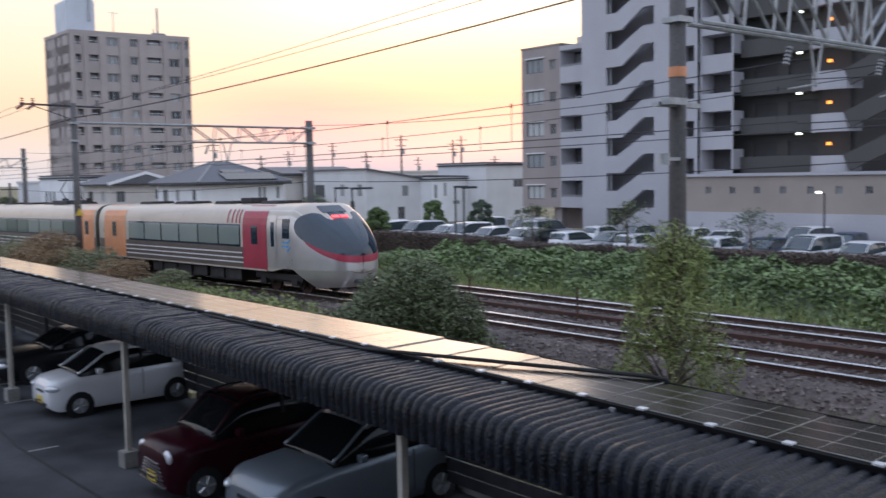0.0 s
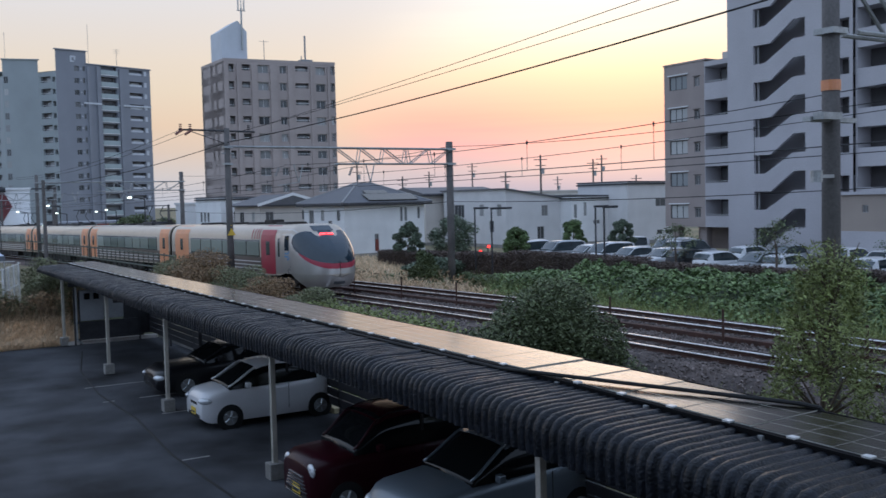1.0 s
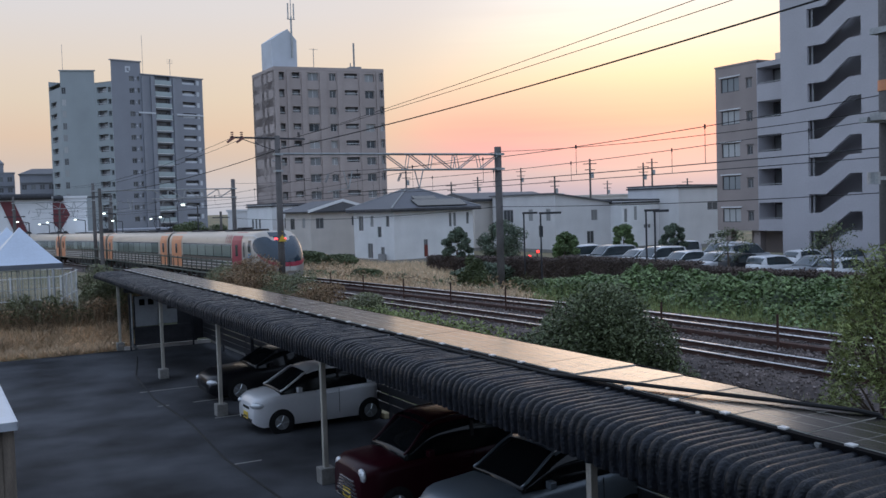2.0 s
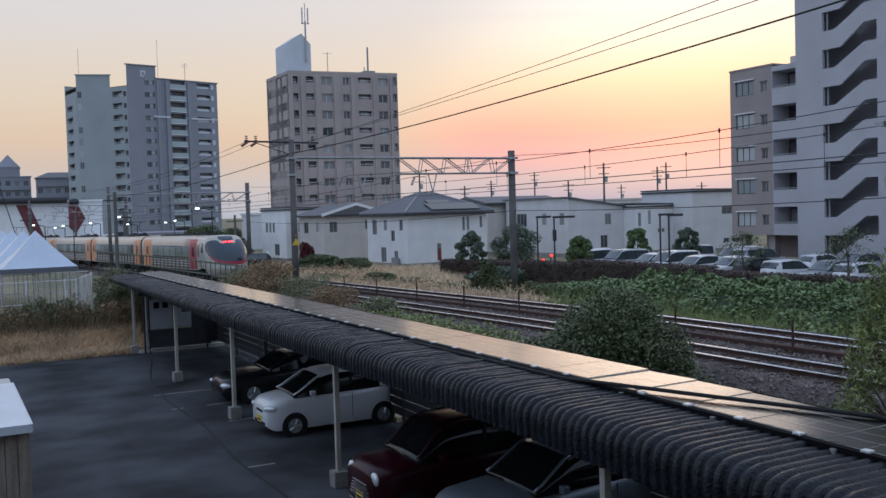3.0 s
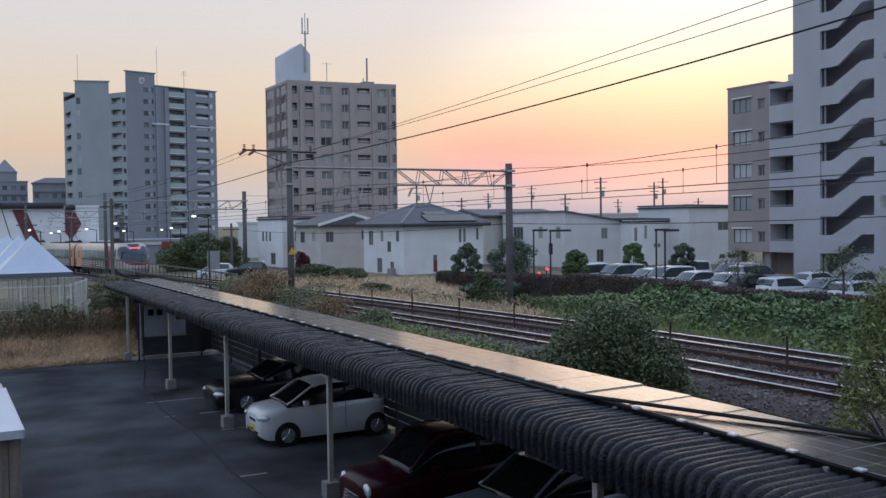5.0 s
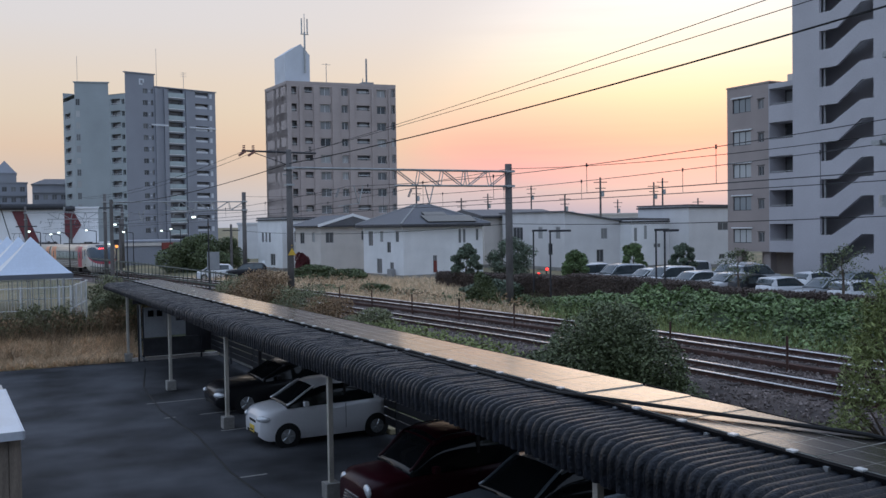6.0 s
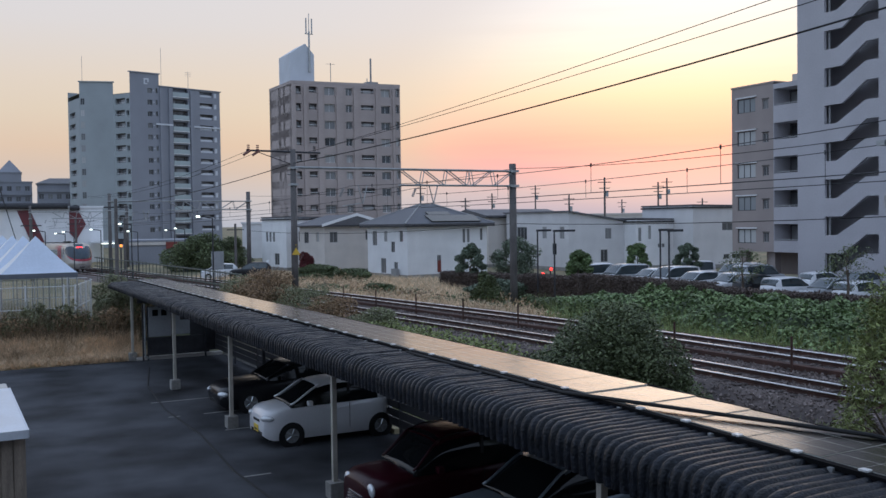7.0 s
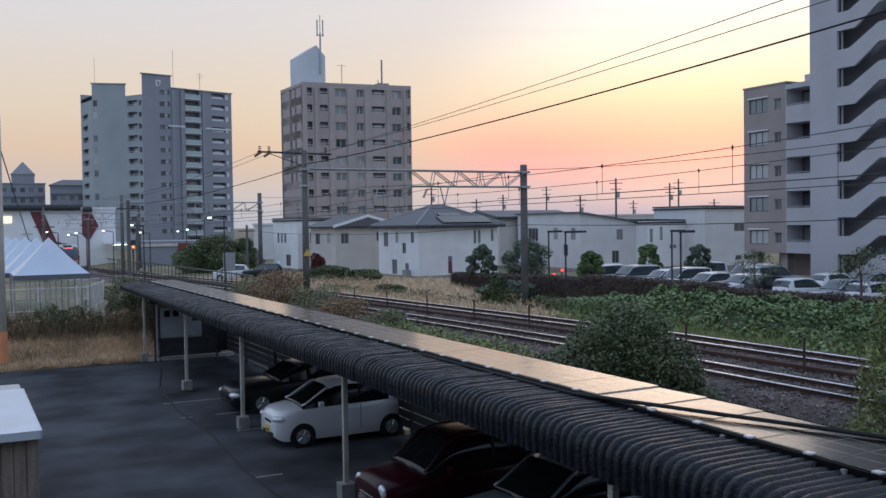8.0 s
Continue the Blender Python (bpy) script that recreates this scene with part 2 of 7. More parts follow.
M["leaf_young"] = leaf_mat("leaf_young", (0.25, 0.285, 0.10), 0.4)
# lightened to include haze over the garden trees
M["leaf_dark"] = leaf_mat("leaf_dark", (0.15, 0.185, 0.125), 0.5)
M["leaf_brown"] = leaf_mat("leaf_brown", (0.28, 0.205, 0.13), 0.5)
M["leaf_weed"] = leaf_mat("leaf_weed", (0.20, 0.21, 0.11), 0.5)
M["leaf_straw"] = leaf_mat("leaf_straw", (0.42, 0.30, 0.18), 0.45)
M["leaf_russet"] = leaf_mat("leaf_russet", (0.27, 0.175, 0.09), 0.55)
M["leaf_red"] = leaf_mat("leaf_red", (0.16, 0.04, 0.045), 0.45)
M["leaf_hedge"] = leaf_mat("leaf_hedge", (0.115, 0.085, 0.07), 0.45)
M["grass_dry"] = leaf_mat("grass_dry", (0.74, 0.57, 0.38), 0.4, 0.8)
M["grass_green"] = leaf_mat("grass_green", (0.22, 0.25, 0.09), 0.45, 0.7)
M["pane"] = window_mat("pane", (0.03, 0.035, 0.04), (0.55, 0.55, 0.54))
# lifted from near black so that far windows look hazed
M["pane_dark"] = window_mat("pane_dark", (0.04, 0.042, 0.046), (0.26, 0.26, 0.26))
M["pane_curtain"] = window_mat("pane_curtain", (0.22, 0.24, 0.25), (0.62, 0.62, 0.60))
# the light greenish pane tones stand in for the lit car interior
M["train_window"] = window_mat("train_window", (0.10, 0.13, 0.12), (0.36, 0.40, 0.36), 0.1)
M["tail_lamp"] = glow_mat("tail_lamp", (1.0, 0.03, 0.03), 6.0)
M["lamp_white"] = glow_mat("lamp_white", (0.9, 0.95, 0.75), 3.0)
M["lamp_orange"] = glow_mat("lamp_orange", (1.0, 0.30, 0.04), 1.8)
M["lamp_red"] = glow_mat("lamp_red", (1.0, 0.03, 0.02), 4.0)
M["lit_window"] = glow_mat("lit_window", (1.0, 0.85, 0.5), 1.1)


# ---- mesh helpers ----
def part(name, bm, material, parent=None, label=""):
    me = bpy.data.meshes.new(name)
    bm.to_mesh(me)
    bm.free()
    return part_me(name, me, material, parent, label)


def part_me(name, me, material, parent=None, label="", m=None):
    if material is not None and not me.materials:
        me.materials.append(M[material] if isinstance(material, str) else material)
    ob = new(name, me)
    if parent is not None:
        ob.parent = parent
    if m is not None:
        ob.matrix_basis = m
    if label:
        ob["label"] = label
    return ob


def pydata(name, verts, faces):
    me = bpy.data.meshes.new(name)
    me.from_pydata([tuple(v) for v in verts], [], [tuple(f) for f in faces])
    return me


def thing(name, label, category, m=None, group="", kind=""):
    ob = new(name)
    ob.empty_display_size = 0.2
    if m is not None:
        ob.matrix_basis = m
    return tagged(ob, label, category, group, kind)


def smooth(ob):
    for f in ob.data.polygons:
        f.use_smooth = True
    return ob


def box(bm, x0, x1, y0, y1, z0, z1, m=None, bevel=0.0):
    vs = [bm.verts.new((x, y, z)) for z in (z0, z1) for x, y in ((x0, y0), (x1, y0), (x1, y1), (x0, y1))]
    if m is not None:
        for v in vs:
            v.co = m @ v.co
    fs = [bm.faces.new([vs[i] for i in q]) for q in ((3, 2, 1, 0), (4, 5, 6, 7), (0, 1, 5, 4), (1, 2, 6, 5), (2, 3, 7, 6), (3, 0, 4, 7))]
    if bevel:
        es = list({e for f in fs for e in f.edges})
        bmesh.ops.bevel(bm, geom=es, offset=bevel, segments=2, affect="EDGES", profile=0.6)
    return bm


def boxes(*rows, bevel=0.0):
    bm = bmesh.new()
    for r in rows:
        box(bm, *r, bevel=bevel)
    return bm


def rod(bm, a, b, r0, r1=None, n=8, caps=True):
    a, b = Vector(a), Vector(b)
    r1 = r0 if r1 is None else r1
    d = (b - a).normalized()
    u = d.orthogonal().normalized()
    w = d.cross(u)
    rings = []
    for p, r in ((a, r0), (b, r1)):
        rings.append([bm.verts.new(p + (u * math.cos(k * math.tau / n) + w * math.sin(k * math.tau / n)) * r) for k in range(n)])
    for k in range(n):
        bm.faces.new((rings[0][k], rings[0][(k + 1) % n], rings[1][(k + 1) % n], rings[1][k]))
    if caps:
        bm.faces.new(rings[0][::-1])
        bm.faces.new(rings[1])
    return bm


def rods(rows, n=8):
    bm = bmesh.new()
    for r in rows:
        rod(bm, *r, n=n)
    return bm


def wire(bm, pts, r, n=5):
    """One continuous round wire through the points."""
    pts = [Vector(p) for p in pts]
    rings = []
    for i, p in enumerate(pts):
        d = (pts[min(i + 1, len(pts) - 1)] - pts[max(i - 1, 0)]).normalized()
        u = d.cross(Vector((0, 0, 1)))
        u = u.normalized() if u.length > 1e-4 else Vector((1, 0, 0))
        w = u.cross(d)
        rings.append([p + (u * math.cos(k * math.tau / n) + w * math.sin(k * math.tau / n)) * r for k in range(n)])
    return loft(bm, rings, True, True, True)


def sag(a, b, drop, k=12):
    a, b = Vector(a), Vector(b)
    return [a.lerp(b, i / k) - Vector((0, 0, drop * 4 * (i / k) * (1 - i / k))) for i in range(k + 1)]


def loft(bm, rings, close_ring=True, cap0=False, cap1=False):
    vs = [[bm.verts.new(p) for p in ring] for ring in rings]
    n = len(vs[0])
    for a, b in zip(vs, vs[1:]):
        for k in range(n if close_ring else n - 1):
            j = (k + 1) % n
            try:
                bm.faces.new((a[k], a[j], b[j], b[k]))
            except ValueError:
                pass
    if cap0:
        bm.faces.new(vs[0][::-1])
    if cap1:
        bm.faces.new(vs[-1])
    return bm


def leaves(name, pts, size, material, parent=None, seed=1, up=0.5, long=1.5, kind="", fold=0.25):
    """Many folded leaves at the given points, as one mesh."""
    rng = np.random.default_rng(seed)
    pts = np.asarray(pts, float)
    n = len(pts)
    nrm = rng.normal(size=(n, 3))
    nrm[:, 2] = np.abs(nrm[:, 2]) + up
    nrm /= np.linalg.norm(nrm, axis=1)[:, None]
    t = rng.normal(size=(n, 3))
    t -= (t * nrm).sum(1)[:, None] * nrm
    t /= np.linalg.norm(t, axis=1)[:, None]
    s = np.cross(nrm, t)
    k = (size * rng.uniform(0.6, 1.3, n))[:, None]
    v = np.empty((n, 4, 3))
    v[:, 0] = pts - t * k * long * 0.5
    v[:, 1] = pts + s * k * 0.5 - nrm * k * fold
    v[:, 2] = pts + t * k * long * 0.5
    v[:, 3] = pts - s * k * 0.5 - nrm * k * fold
    f = np.arange(n * 4).reshape(n, 4)
    f = np.concatenate([f[:, [0, 1, 2]], f[:, [0, 2, 3]]])
    me = bpy.data.meshes.new(name)
    me.from_pydata(v.reshape(-1, 3).tolist(), [], f.tolist())
    ob = part_me(name, me, material, parent)
    if kind:
        ob["kind"] = kind
    return ob


def blades(name, pts, height, width, material, seed=1, lean=0.35, parent=None):
    """Thin grass blades rooted at the given points, as one mesh."""
    rng = np.random.default_rng(seed)
    pts = np.asarray(pts, float)
    n = len(pts)
    a = rng.uniform(0, math.tau, n)
    side = np.stack([np.cos(a), np.sin(a), 0 * a], 1)
    h = height * rng.uniform(0.45, 1.25, n)
    off = rng.normal(size=(n, 3)) * lean * h[:, None]
    off[:, 2] = h
    v = np.empty((n, 3, 3))
    v[:, 0], v[:, 1], v[:, 2] = pts - side * width, pts + side * width, pts + off
    me = bpy.data.meshes.new(name)
    me.from_pydata(v.reshape(-1, 3).tolist(), [], np.arange(n * 3).reshape(n, 3).tolist())
    return part_me(name, me, material, parent)


# ---- the ground and the railway ----
def track_x(y):
    return 18.5 - max(0.0, y - 15) ** 2 / 2000


def track_z(y):
    return max(0.35, 1.38 - 0.0105 * max(0.0, y - 27))


def ease(a, b, v):
    k = min(1.0, max(0.0, (v - a) / (b - a)))
    return k * k * (3 - 2 * k)


def ground_z(x, y):
    left = -0.03 + 1.05 * ease(40.2, 43.5, y) - 0.5 * ease(62, 75, y)
    right = 0.02 + 0.28 * ease(60, 72, y)
    top = track_z(y) - 0.42
    d = x - track_x(y)
    if d < 2:
        k = ease(-5.6, -2.9, d)
        z = left + (top - left) * k
    else:
        k = ease(6.9, 10.0, d)
        z = top + (right - top) * k
    return z + (0.05 * noise.noise((x * 0.4, y * 0.4, 0)) if x > 10.6 or y > 40 else 0)


def build_ground():
    xs = [-3000, -800, -200, -60, -30] + [-20 + 2 * i for i in range(15)] + [10 + 0.6 * i for i in range(50)] + [42, 46, 52, 60, 80, 120, 200, 400, 900, 3000]
    ys = [-3000, -800, -200, -60] + [-20 + 4 * i for i in range(14)] + [36 + i for i in range(30)] + [68 + 3 * i for i in range(14)] + [115, 140, 180, 260, 400, 900, 3000]
    vs = [(x, y, ground_z(x, y)) for y in ys for x in xs]
    n = len(xs)
    fs = [(j * n + i, j * n + i + 1, (j + 1) * n + i + 1, (j + 1) * n + i) for j in range(len(ys) - 1) for i in range(n - 1)]
    g = part_me("ground", pydata("ground", vs, fs), mat("ground", (0.24, 0.19, 0.11), 0.95, var=0.35, scale=0.18, fine=9, bump=0.8, stain=(0.09, 0.10, 0.05)))
    smooth(g)
    tagged(g, "dry earth with weeds and sparse grass", "ground", kind="structure")
    lot = part("parking_lot", boxes((-30, 10.45, -20, 39.7, -0.3, 0.0)), "asphalt")
    tagged(lot, "worn dark asphalt of a private car park", "pavement", kind="structure")
    # worn bay lines
    for y in (12.6, 15.05, 19.95, 22.4 + 2.4, 27.3, 29.8):
        bm = bmesh.new()
        x = 5.6
        while x < 10:
            w = random.uniform(0.25, 1.1)
            if random.random() < 0.6:
                box(bm, x, x + w, y - 0.035, y + 0.035, -0.01, 0.004)
            x += w
        ln = part("bay_line", bm, "concrete")
        tagged(ln, "worn and broken white parking bay line", "road marking", "bay lines", "structure")
    bm = bmesh.new()
    wire(bm, [(7.0, 37.5, 0.0), (6.1, 33.0, 0.0), (5.75, 28.5, 0.0), (5.85, 24.5, 0.0), (5.6, 20.5, 0.0), (5.7, 16.0, 0.0), (5.4, 9.0, 0.0)], 0.03, 6)
    tagged(part("asphalt_joint", bm, "rubber"), "dark tar joint running through the asphalt", "joint", kind="structure")
    far = part("car_park_surface", boxes((38.5, 63, -40, 60, -0.3, 0.12)), "asphalt")
    tagged(far, "grey asphalt of the apartment car park", "pavement", kind="structure")


def sweep(profile, off, y0, y1, step=2.0):
    """A bar with the given profile (across, up) along the curved track at a distance off from its middle."""
    rings, y = [], y0
    while y <= y1 + 1e-6:
        rings.append([(track_x(y) + off + a, y, track_z(y) + b) for a, b in profile])
        y += step
    bm = bmesh.new()
    loft(bm, rings, True, True, True)
    return bm


def build_railway():
    for name, off in (("near", 0.0), ("far", 4.0)):
        t = thing("railway_track", "ballasted railway track with rusty rails and dark sleepers", "railway track", group="railway tracks", kind="structure")
        bm = bmesh.new()
        rings, y = [], -60.0
        while y < 150:
            ring = []
            for a, b in ((-2.5, -0.5), (-1.6, -0.17), (-1.2, -0.15), (-0.6, -0.16), (0, -0.17), (0.6, -0.16), (1.2, -0.15), (1.6, -0.17), (2.2, -0.36)):
                z = b + 0.05 * noise.noise((a * 3, y * 1.7, off))
                ring.append((track_x(y) + off + a, y, track_z(y) + z))
            rings.append(ring)
            y += 0.35 if -2 < y < 60 else 2
        loft(bm, rings, False)
        smooth(part("ballast_bed", bm, "ballast", t))
        foot = [(-0.065, -0.15), (0.065, -0.15), (0.06, -0.135), (0.012, -0.12), (0.012, -0.045), (0.033, -0.035), (0.033, -0.021), (-0.033, -0.021), (-0.033, -0.035), (-0.012, -0.045), (-0.012, -0.12), (-0.06, -0.135)]
        head = [(-0.037, -0.02), (0.037, -0.02), (0.034, -0.002), (0.02, 0.004), (-0.02, 0.004), (-0.034, -0.002)]
        for side in (-0.57, 0.57):
            r = part("rail", sweep(foot, off + side, -60, 150), "rust", t, "rusty steel rail")
            part("running_surface", sweep(head, off + side, -60, 150), "steel", r, "polished bright rail head")
        sl = boxes((-1.0, 1.0, -0.1, 0.1, -0.27, -0.13), bevel=0.012)
        me = bpy.data.meshes.new("sleeper")
        sl.to_mesh(me)
        sl.free()
        for i in range(170):
            y = -6 + i * 0.62
            part_me("sleeper", me, "sleeper", t, m=pose(track_x(y) + off, y, track_z(y) + random.uniform(-0.01, 0.01), 0, 0, math.degrees(max(0, y - 15) / 1000)))
    # cable trough beside the far track
    cov = part("cable_trough", sweep([(-0.12, -0.2), (0.12, -0.2), (0.12, -0.05), (-0.12, -0.05)], 2.45, -60, 120), "rust")
    tagged(cov, "rust-stained cable duct between the tracks", "cable duct", kind="structure")
    # loose stones
    rng = np.random.default_rng(5)
    n = 30000
    y = 1 + 45 * rng.uniform(0, 1, n) ** 1.5
    a = rng.choice([-1, 1], n) * rng.uniform(0.1, 2.6, n) + rng.choice([0.0, 4.0], n)
    vs, fs = [], []
    tet = np.array([(1, 0.2, -0.5), (-0.6, 0.9, -0.5), (-0.5, -0.9, -0.5), (0.1, 0.1, 0.9)])
    for i in range(n):
        d = a[i] if a[i] < 2 else a[i] - 4
        low = -0.17 - max(0, abs(d) - 1.6) * 0.34
        q = Euler(rng.uniform(0, 6.28, 3)).to_matrix()
        s = rng.uniform(0.025, 0.065)
        p = Vector((track_x(y[i]) + a[i], y[i], track_z(y[i]) + low + 0.02))
        k = len(vs)
        vs += [tuple(p + q @ Vector(v * s)) for v in tet]
        fs += [(k, k + 1, k + 2), (k, k + 3, k + 1), (k + 1, k + 3, k + 2), (k + 2, k + 3, k)]
    st = part_me("ballast_stones", pydata("ballast_stones", vs, fs), "stone")
    tagged(st, "loose brownish ballast stones", "gravel", kind="stuff")
    # short rusty marker posts along the far side of the near track
    for y in (5.0, 9.5, 14.1, 18.6, 23.3, 27.9, 32.4, 36.8, 41.3, 45.8, 50.0, 54.5):
        p = part("marker_post", rods([((track_x(y) + 2.2, y, track_z(y) - 0.4), (track_x(y) + 2.2, y, track_z(y) + 0.75), 0.035)]), "rust")
        tagged(p, "short rusty post standing between the tracks", "post", "track posts")


# ---- overhead line ----
def insulator(bm, p, d, n=4):
    p, d = Vector(p), Vector(d)
    for i in range(n):
        rod(bm, p + d * (i * 0.09), p + d * (i * 0.09 + 0.05), 0.07, n=8)


def portal(y, xl, xr, ztop_l, ztop_r, zb, truss_from, label, dz=0.8, bar=0.028):
    t = thing("catenary_portal", label, "catenary portal", group="catenary portals")
    gl, gr = ground_z(xl, y) - 0.3, ground_z(xr, y) - 0.3
    bm = bmesh.new()
    rod(bm, (xl, y, gl), (xl, y, ztop_l), 0.175, 0.135, n=16)
    smooth(part("pole", bm, "pole", t, "weathered concrete pole"))
    bm = bmesh.new()
    rod(bm, (xr, y, gr), (xr, y, ztop_r), 0.21, 0.19, n=16)
    smooth(part("pole", bm, "pole", t, "weathered concrete pole"))
    # truss beam: two chords in front and behind, with zigzag bracing
    bm = bmesh.new()
    for dy in (-0.16, 0.16):
        rod(bm, (xl, y + dy, zb + dz + 0.02), (xr, y + dy, zb + dz), 0.05, n=6)
        rod(bm, (truss_from, y + dy, zb), (xr, y + dy, zb), 0.045, n=6)
    part("truss_chord", bm, "galv", t)
    n = max(3, round((xr - truss_from) / 1.5))
    w = (xr - truss_from) / n
    for i in range(n):
        bm = bmesh.new()
        x = truss_from + i * w
        for dy in (-0.16, 0.16):
            a, b = (x, x + w) if i < n / 2 else (x + w, x)
            c = a + (b - a) * 0.86
            rod(bm, (a, y + dy, zb + dz), (c, y + dy, zb), bar, n=6)
            rod(bm, (c, y + dy, zb), (b - (b - a) * 0.02, y + dy, zb + dz), bar * 0.8, n=6)
        part("truss_brace", bm, "galv", t)
    for z in (zb, zb + dz):
        part("pole_band", boxes((xr - 0.26, xr + 0.26, y - 0.26, y + 0.26, z - 0.06, z + 0.06)), "galv", t)
        part("pole_band", boxes((xl - 0.2, xl + 0.2, y - 0.2, y + 0.2, z - 0.05, z + 0.05)), "galv", t)
    # hangers and cantilevers for the wires
    for off in (0.0, 4.0):
        x = track_x(y) + off
        z = track_z(y)
        bm = bmesh.new()
        rod(bm, (x + 0.5, y, zb), (x + 0.75, y, zb - 0.95), 0.03, n=6)
        rod(bm, (x + 1.0, y, zb), (x + 0.75, y, zb - 0.95), 0.03, n=6)
        rod(bm, (x + 0.75, y, zb - 0.9), (x - 0.35, y, zb - 1.05), 0.022, n=6)
        part("wire_hanger", bm, "galv", t)
        bm = bmesh.new()
        insulator(bm, (x - 0.3, y, zb - 0.2), (-0.4, 0, -0.9), 5)
        part("insulator", bm, "frame", t, "grey porcelain insulator")
    return t


def build_overhead():
    p = portal(44.07, 15.2, 27.7, 9.05, 8.56, 7.35, 20.9, "concrete catenary portal with a steel lattice beam over both tracks")
    part("cross_arm", rods([((12.9, 44.07, 8.95), (16.6, 44.07, 8.9), 0.045)]), "darksteel", p)
    part("arm_stay", rods([((15.2, 44.07, 8.3), (13.4, 44.07, 8.9), 0.02)]), "darksteel", p)
    for x in (13.0, 13.45, 16.3):
        bm = bmesh.new()
        insulator(bm, (x, 44.07, 8.98), (0, 0, 1), 3)
        if x < 14:
            rod(bm, (x - 0.25, 44.07, 8.72), (x + 0.1, 44.07, 8.95), 0.06)
        part("insulator", bm, "brownware" if x < 14 else "darksteel", p, "brown glazed insulator" if x < 14 else "")
    bm = rods([((14.9, 44.07, 7.85), (15.5, 44.07, 7.85), 0.03)])
    part("bracket", bm, "galv", p)
    bm = bmesh.new()
    rod(bm, (15.2, 43.86, 4.4), (15.2, 43.86, 4.45), 0.02)
    v = [bm.verts.new(c) for c in ((15.0, 43.84, 3.95), (15.4, 43.84, 3.95), (15.2, 43.84, 4.3), (15.0, 43.87, 3.95), (15.4, 43.87, 3.95), (15.2, 43.87, 4.3))]
    bm.faces.new(v[:3]), bm.faces.new(v[5:2:-1])
    part("warning_plate", bm, "yellow", p, "small yellow triangular warning plate")
    p = portal(10.5, 14.4, 27.5, 11.2, 9.6, 8.13, 14.9, "near concrete catenary portal with an open lattice beam", 1.25, 0.04)
    part("tape", rods([((14.4, 10.5, 7.12), (14.4, 10.5, 7.3), 0.166)], 16), "orange", p, "orange band taped round the pole")
    part("cross_arm", boxes((13.75, 15.0, 10.42, 10.58, 6.58, 6.66)), "galv", p)
    part("bracket_box", boxes((13.8, 14.3, 10.2, 10.41, 6.6, 6.72)), "galv", p)
    part("insulator", rods([((13.85, 10.38, 5.55), (13.85, 10.38, 5.75), 0.1)], 10), "galv", p)
    part("bracket", boxes((13.85, 14.3, 10.36, 10.42, 5.62, 5.68)), "galv", p)
    portal(88.5, 13.4, 26.0, 8.4, 8.6, 6.9, 18.5, "distant concrete catenary portal over the tracks")
    portal(128, 10.0, 21.5, 8.2, 8.2, 6.6, 12.5, "far catenary portal over the tracks")
    # contact and carrying wires with droppers
    for off in (0.0, 4.0):
        w = thing("overhead_wire", "carrying wire and contact wire with thin droppers above the track", "overhead wire", group="overhead wires")
        for a, b in ((-25, 10.5), (10.5, 44.07), (44.07, 88.5), (88.5, 128)):
            xa, xb, za, zb = track_x(a) + off, track_x(b) + off, track_z(a), track_z(b)
            ha, hb, dip = (za + 6.05, zb + 5.9, 0.45) if a != 10.5 else (7.70, 7.30, 0.38) if off == 0 else (7.64, 6.85, 0.25)
            top = sag((xa, a, ha), (xb, b, hb), dip)
            low = sag((xa, a, za + 5.05), (xb, b, zb + 5.0), 0.05)
            bm = bmesh.new()
            wire(bm, top, 0.012)
            part("carrying_wire", bm, "darksteel", w)
            bm = bmesh.new()
            wire(bm, low, 0.014)
            part("contact_wire", bm, "darksteel", w)
            for i in range(1, 12, 2):
                bm = bmesh.new()
                rod(bm, top[i], low[i], 0.008, n=4)
                rod(bm, top[i] - Vector((0, 0, 0.06)), top[i] + Vector((0, 0, 0.06)), 0.03, n=6)
                part("dropper", bm, "darksteel", w)
    # feeder cables along the near row of poles
    for name, r, rows in (
        ("feeder_cable", 0.021, [((14.9, -25, 9.3), (14.7, 10.5, 9.08), 0.3), ((14.7, 10.5, 9.08), (15.2, 44.07, 8.38), 0.22), ((15.2, 44.07, 8.38), (13.4, 88.5, 7.6), 0.5)]),
        ("feeder_wire", 0.010, [((14.8, -25, 10.3), (14.8, 10.5, 9.98), 0.3), ((14.8, 10.5, 9.95), (16.3, 44.07, 9.02), 0.12), ((13.1, 44.07, 8.98), (11.4, 88.5, 8.1), 0.5)]),
        ("feeder_wire", 0.010, [((14.8, -25, 9.9), (14.8, 10.5, 9.66), 0.3), ((14.8, 10.5, 9.62), (15.9, 44.07, 8.92), 0.12), ((13.5, 44.07, 8.9), (11.8, 88.5, 8.0), 0.5)]),
        ("return_wire", 0.014, [((28.0, -25, 8.3), (27.6, 10.5, 8.6), 0.3), ((27.6, 10.5, 8.6), (27.7, 44.07, 8.3), 0.5), ((27.7, 44.07, 8.3), (26, 88.5, 8.2), 0.5)]),
        ("return_wire", 0.016, [((28.0, -25, 5.6), (27.6, 10.5, 5.75), 0.3), ((27.6, 10.5, 5.75), (27.7, 44.07, 5.3), 0.25), ((27.7, 44.07, 5.3), (26, 88.5, 4.9), 0.4)]),
    ):
        bm = bmesh.new()
        for a, b, d in rows:
            wire(bm, sag(a, b, d), r)
        tagged(part(name, bm, "rubber"), "dark power cable strung between the line poles", "cable", "line cables")


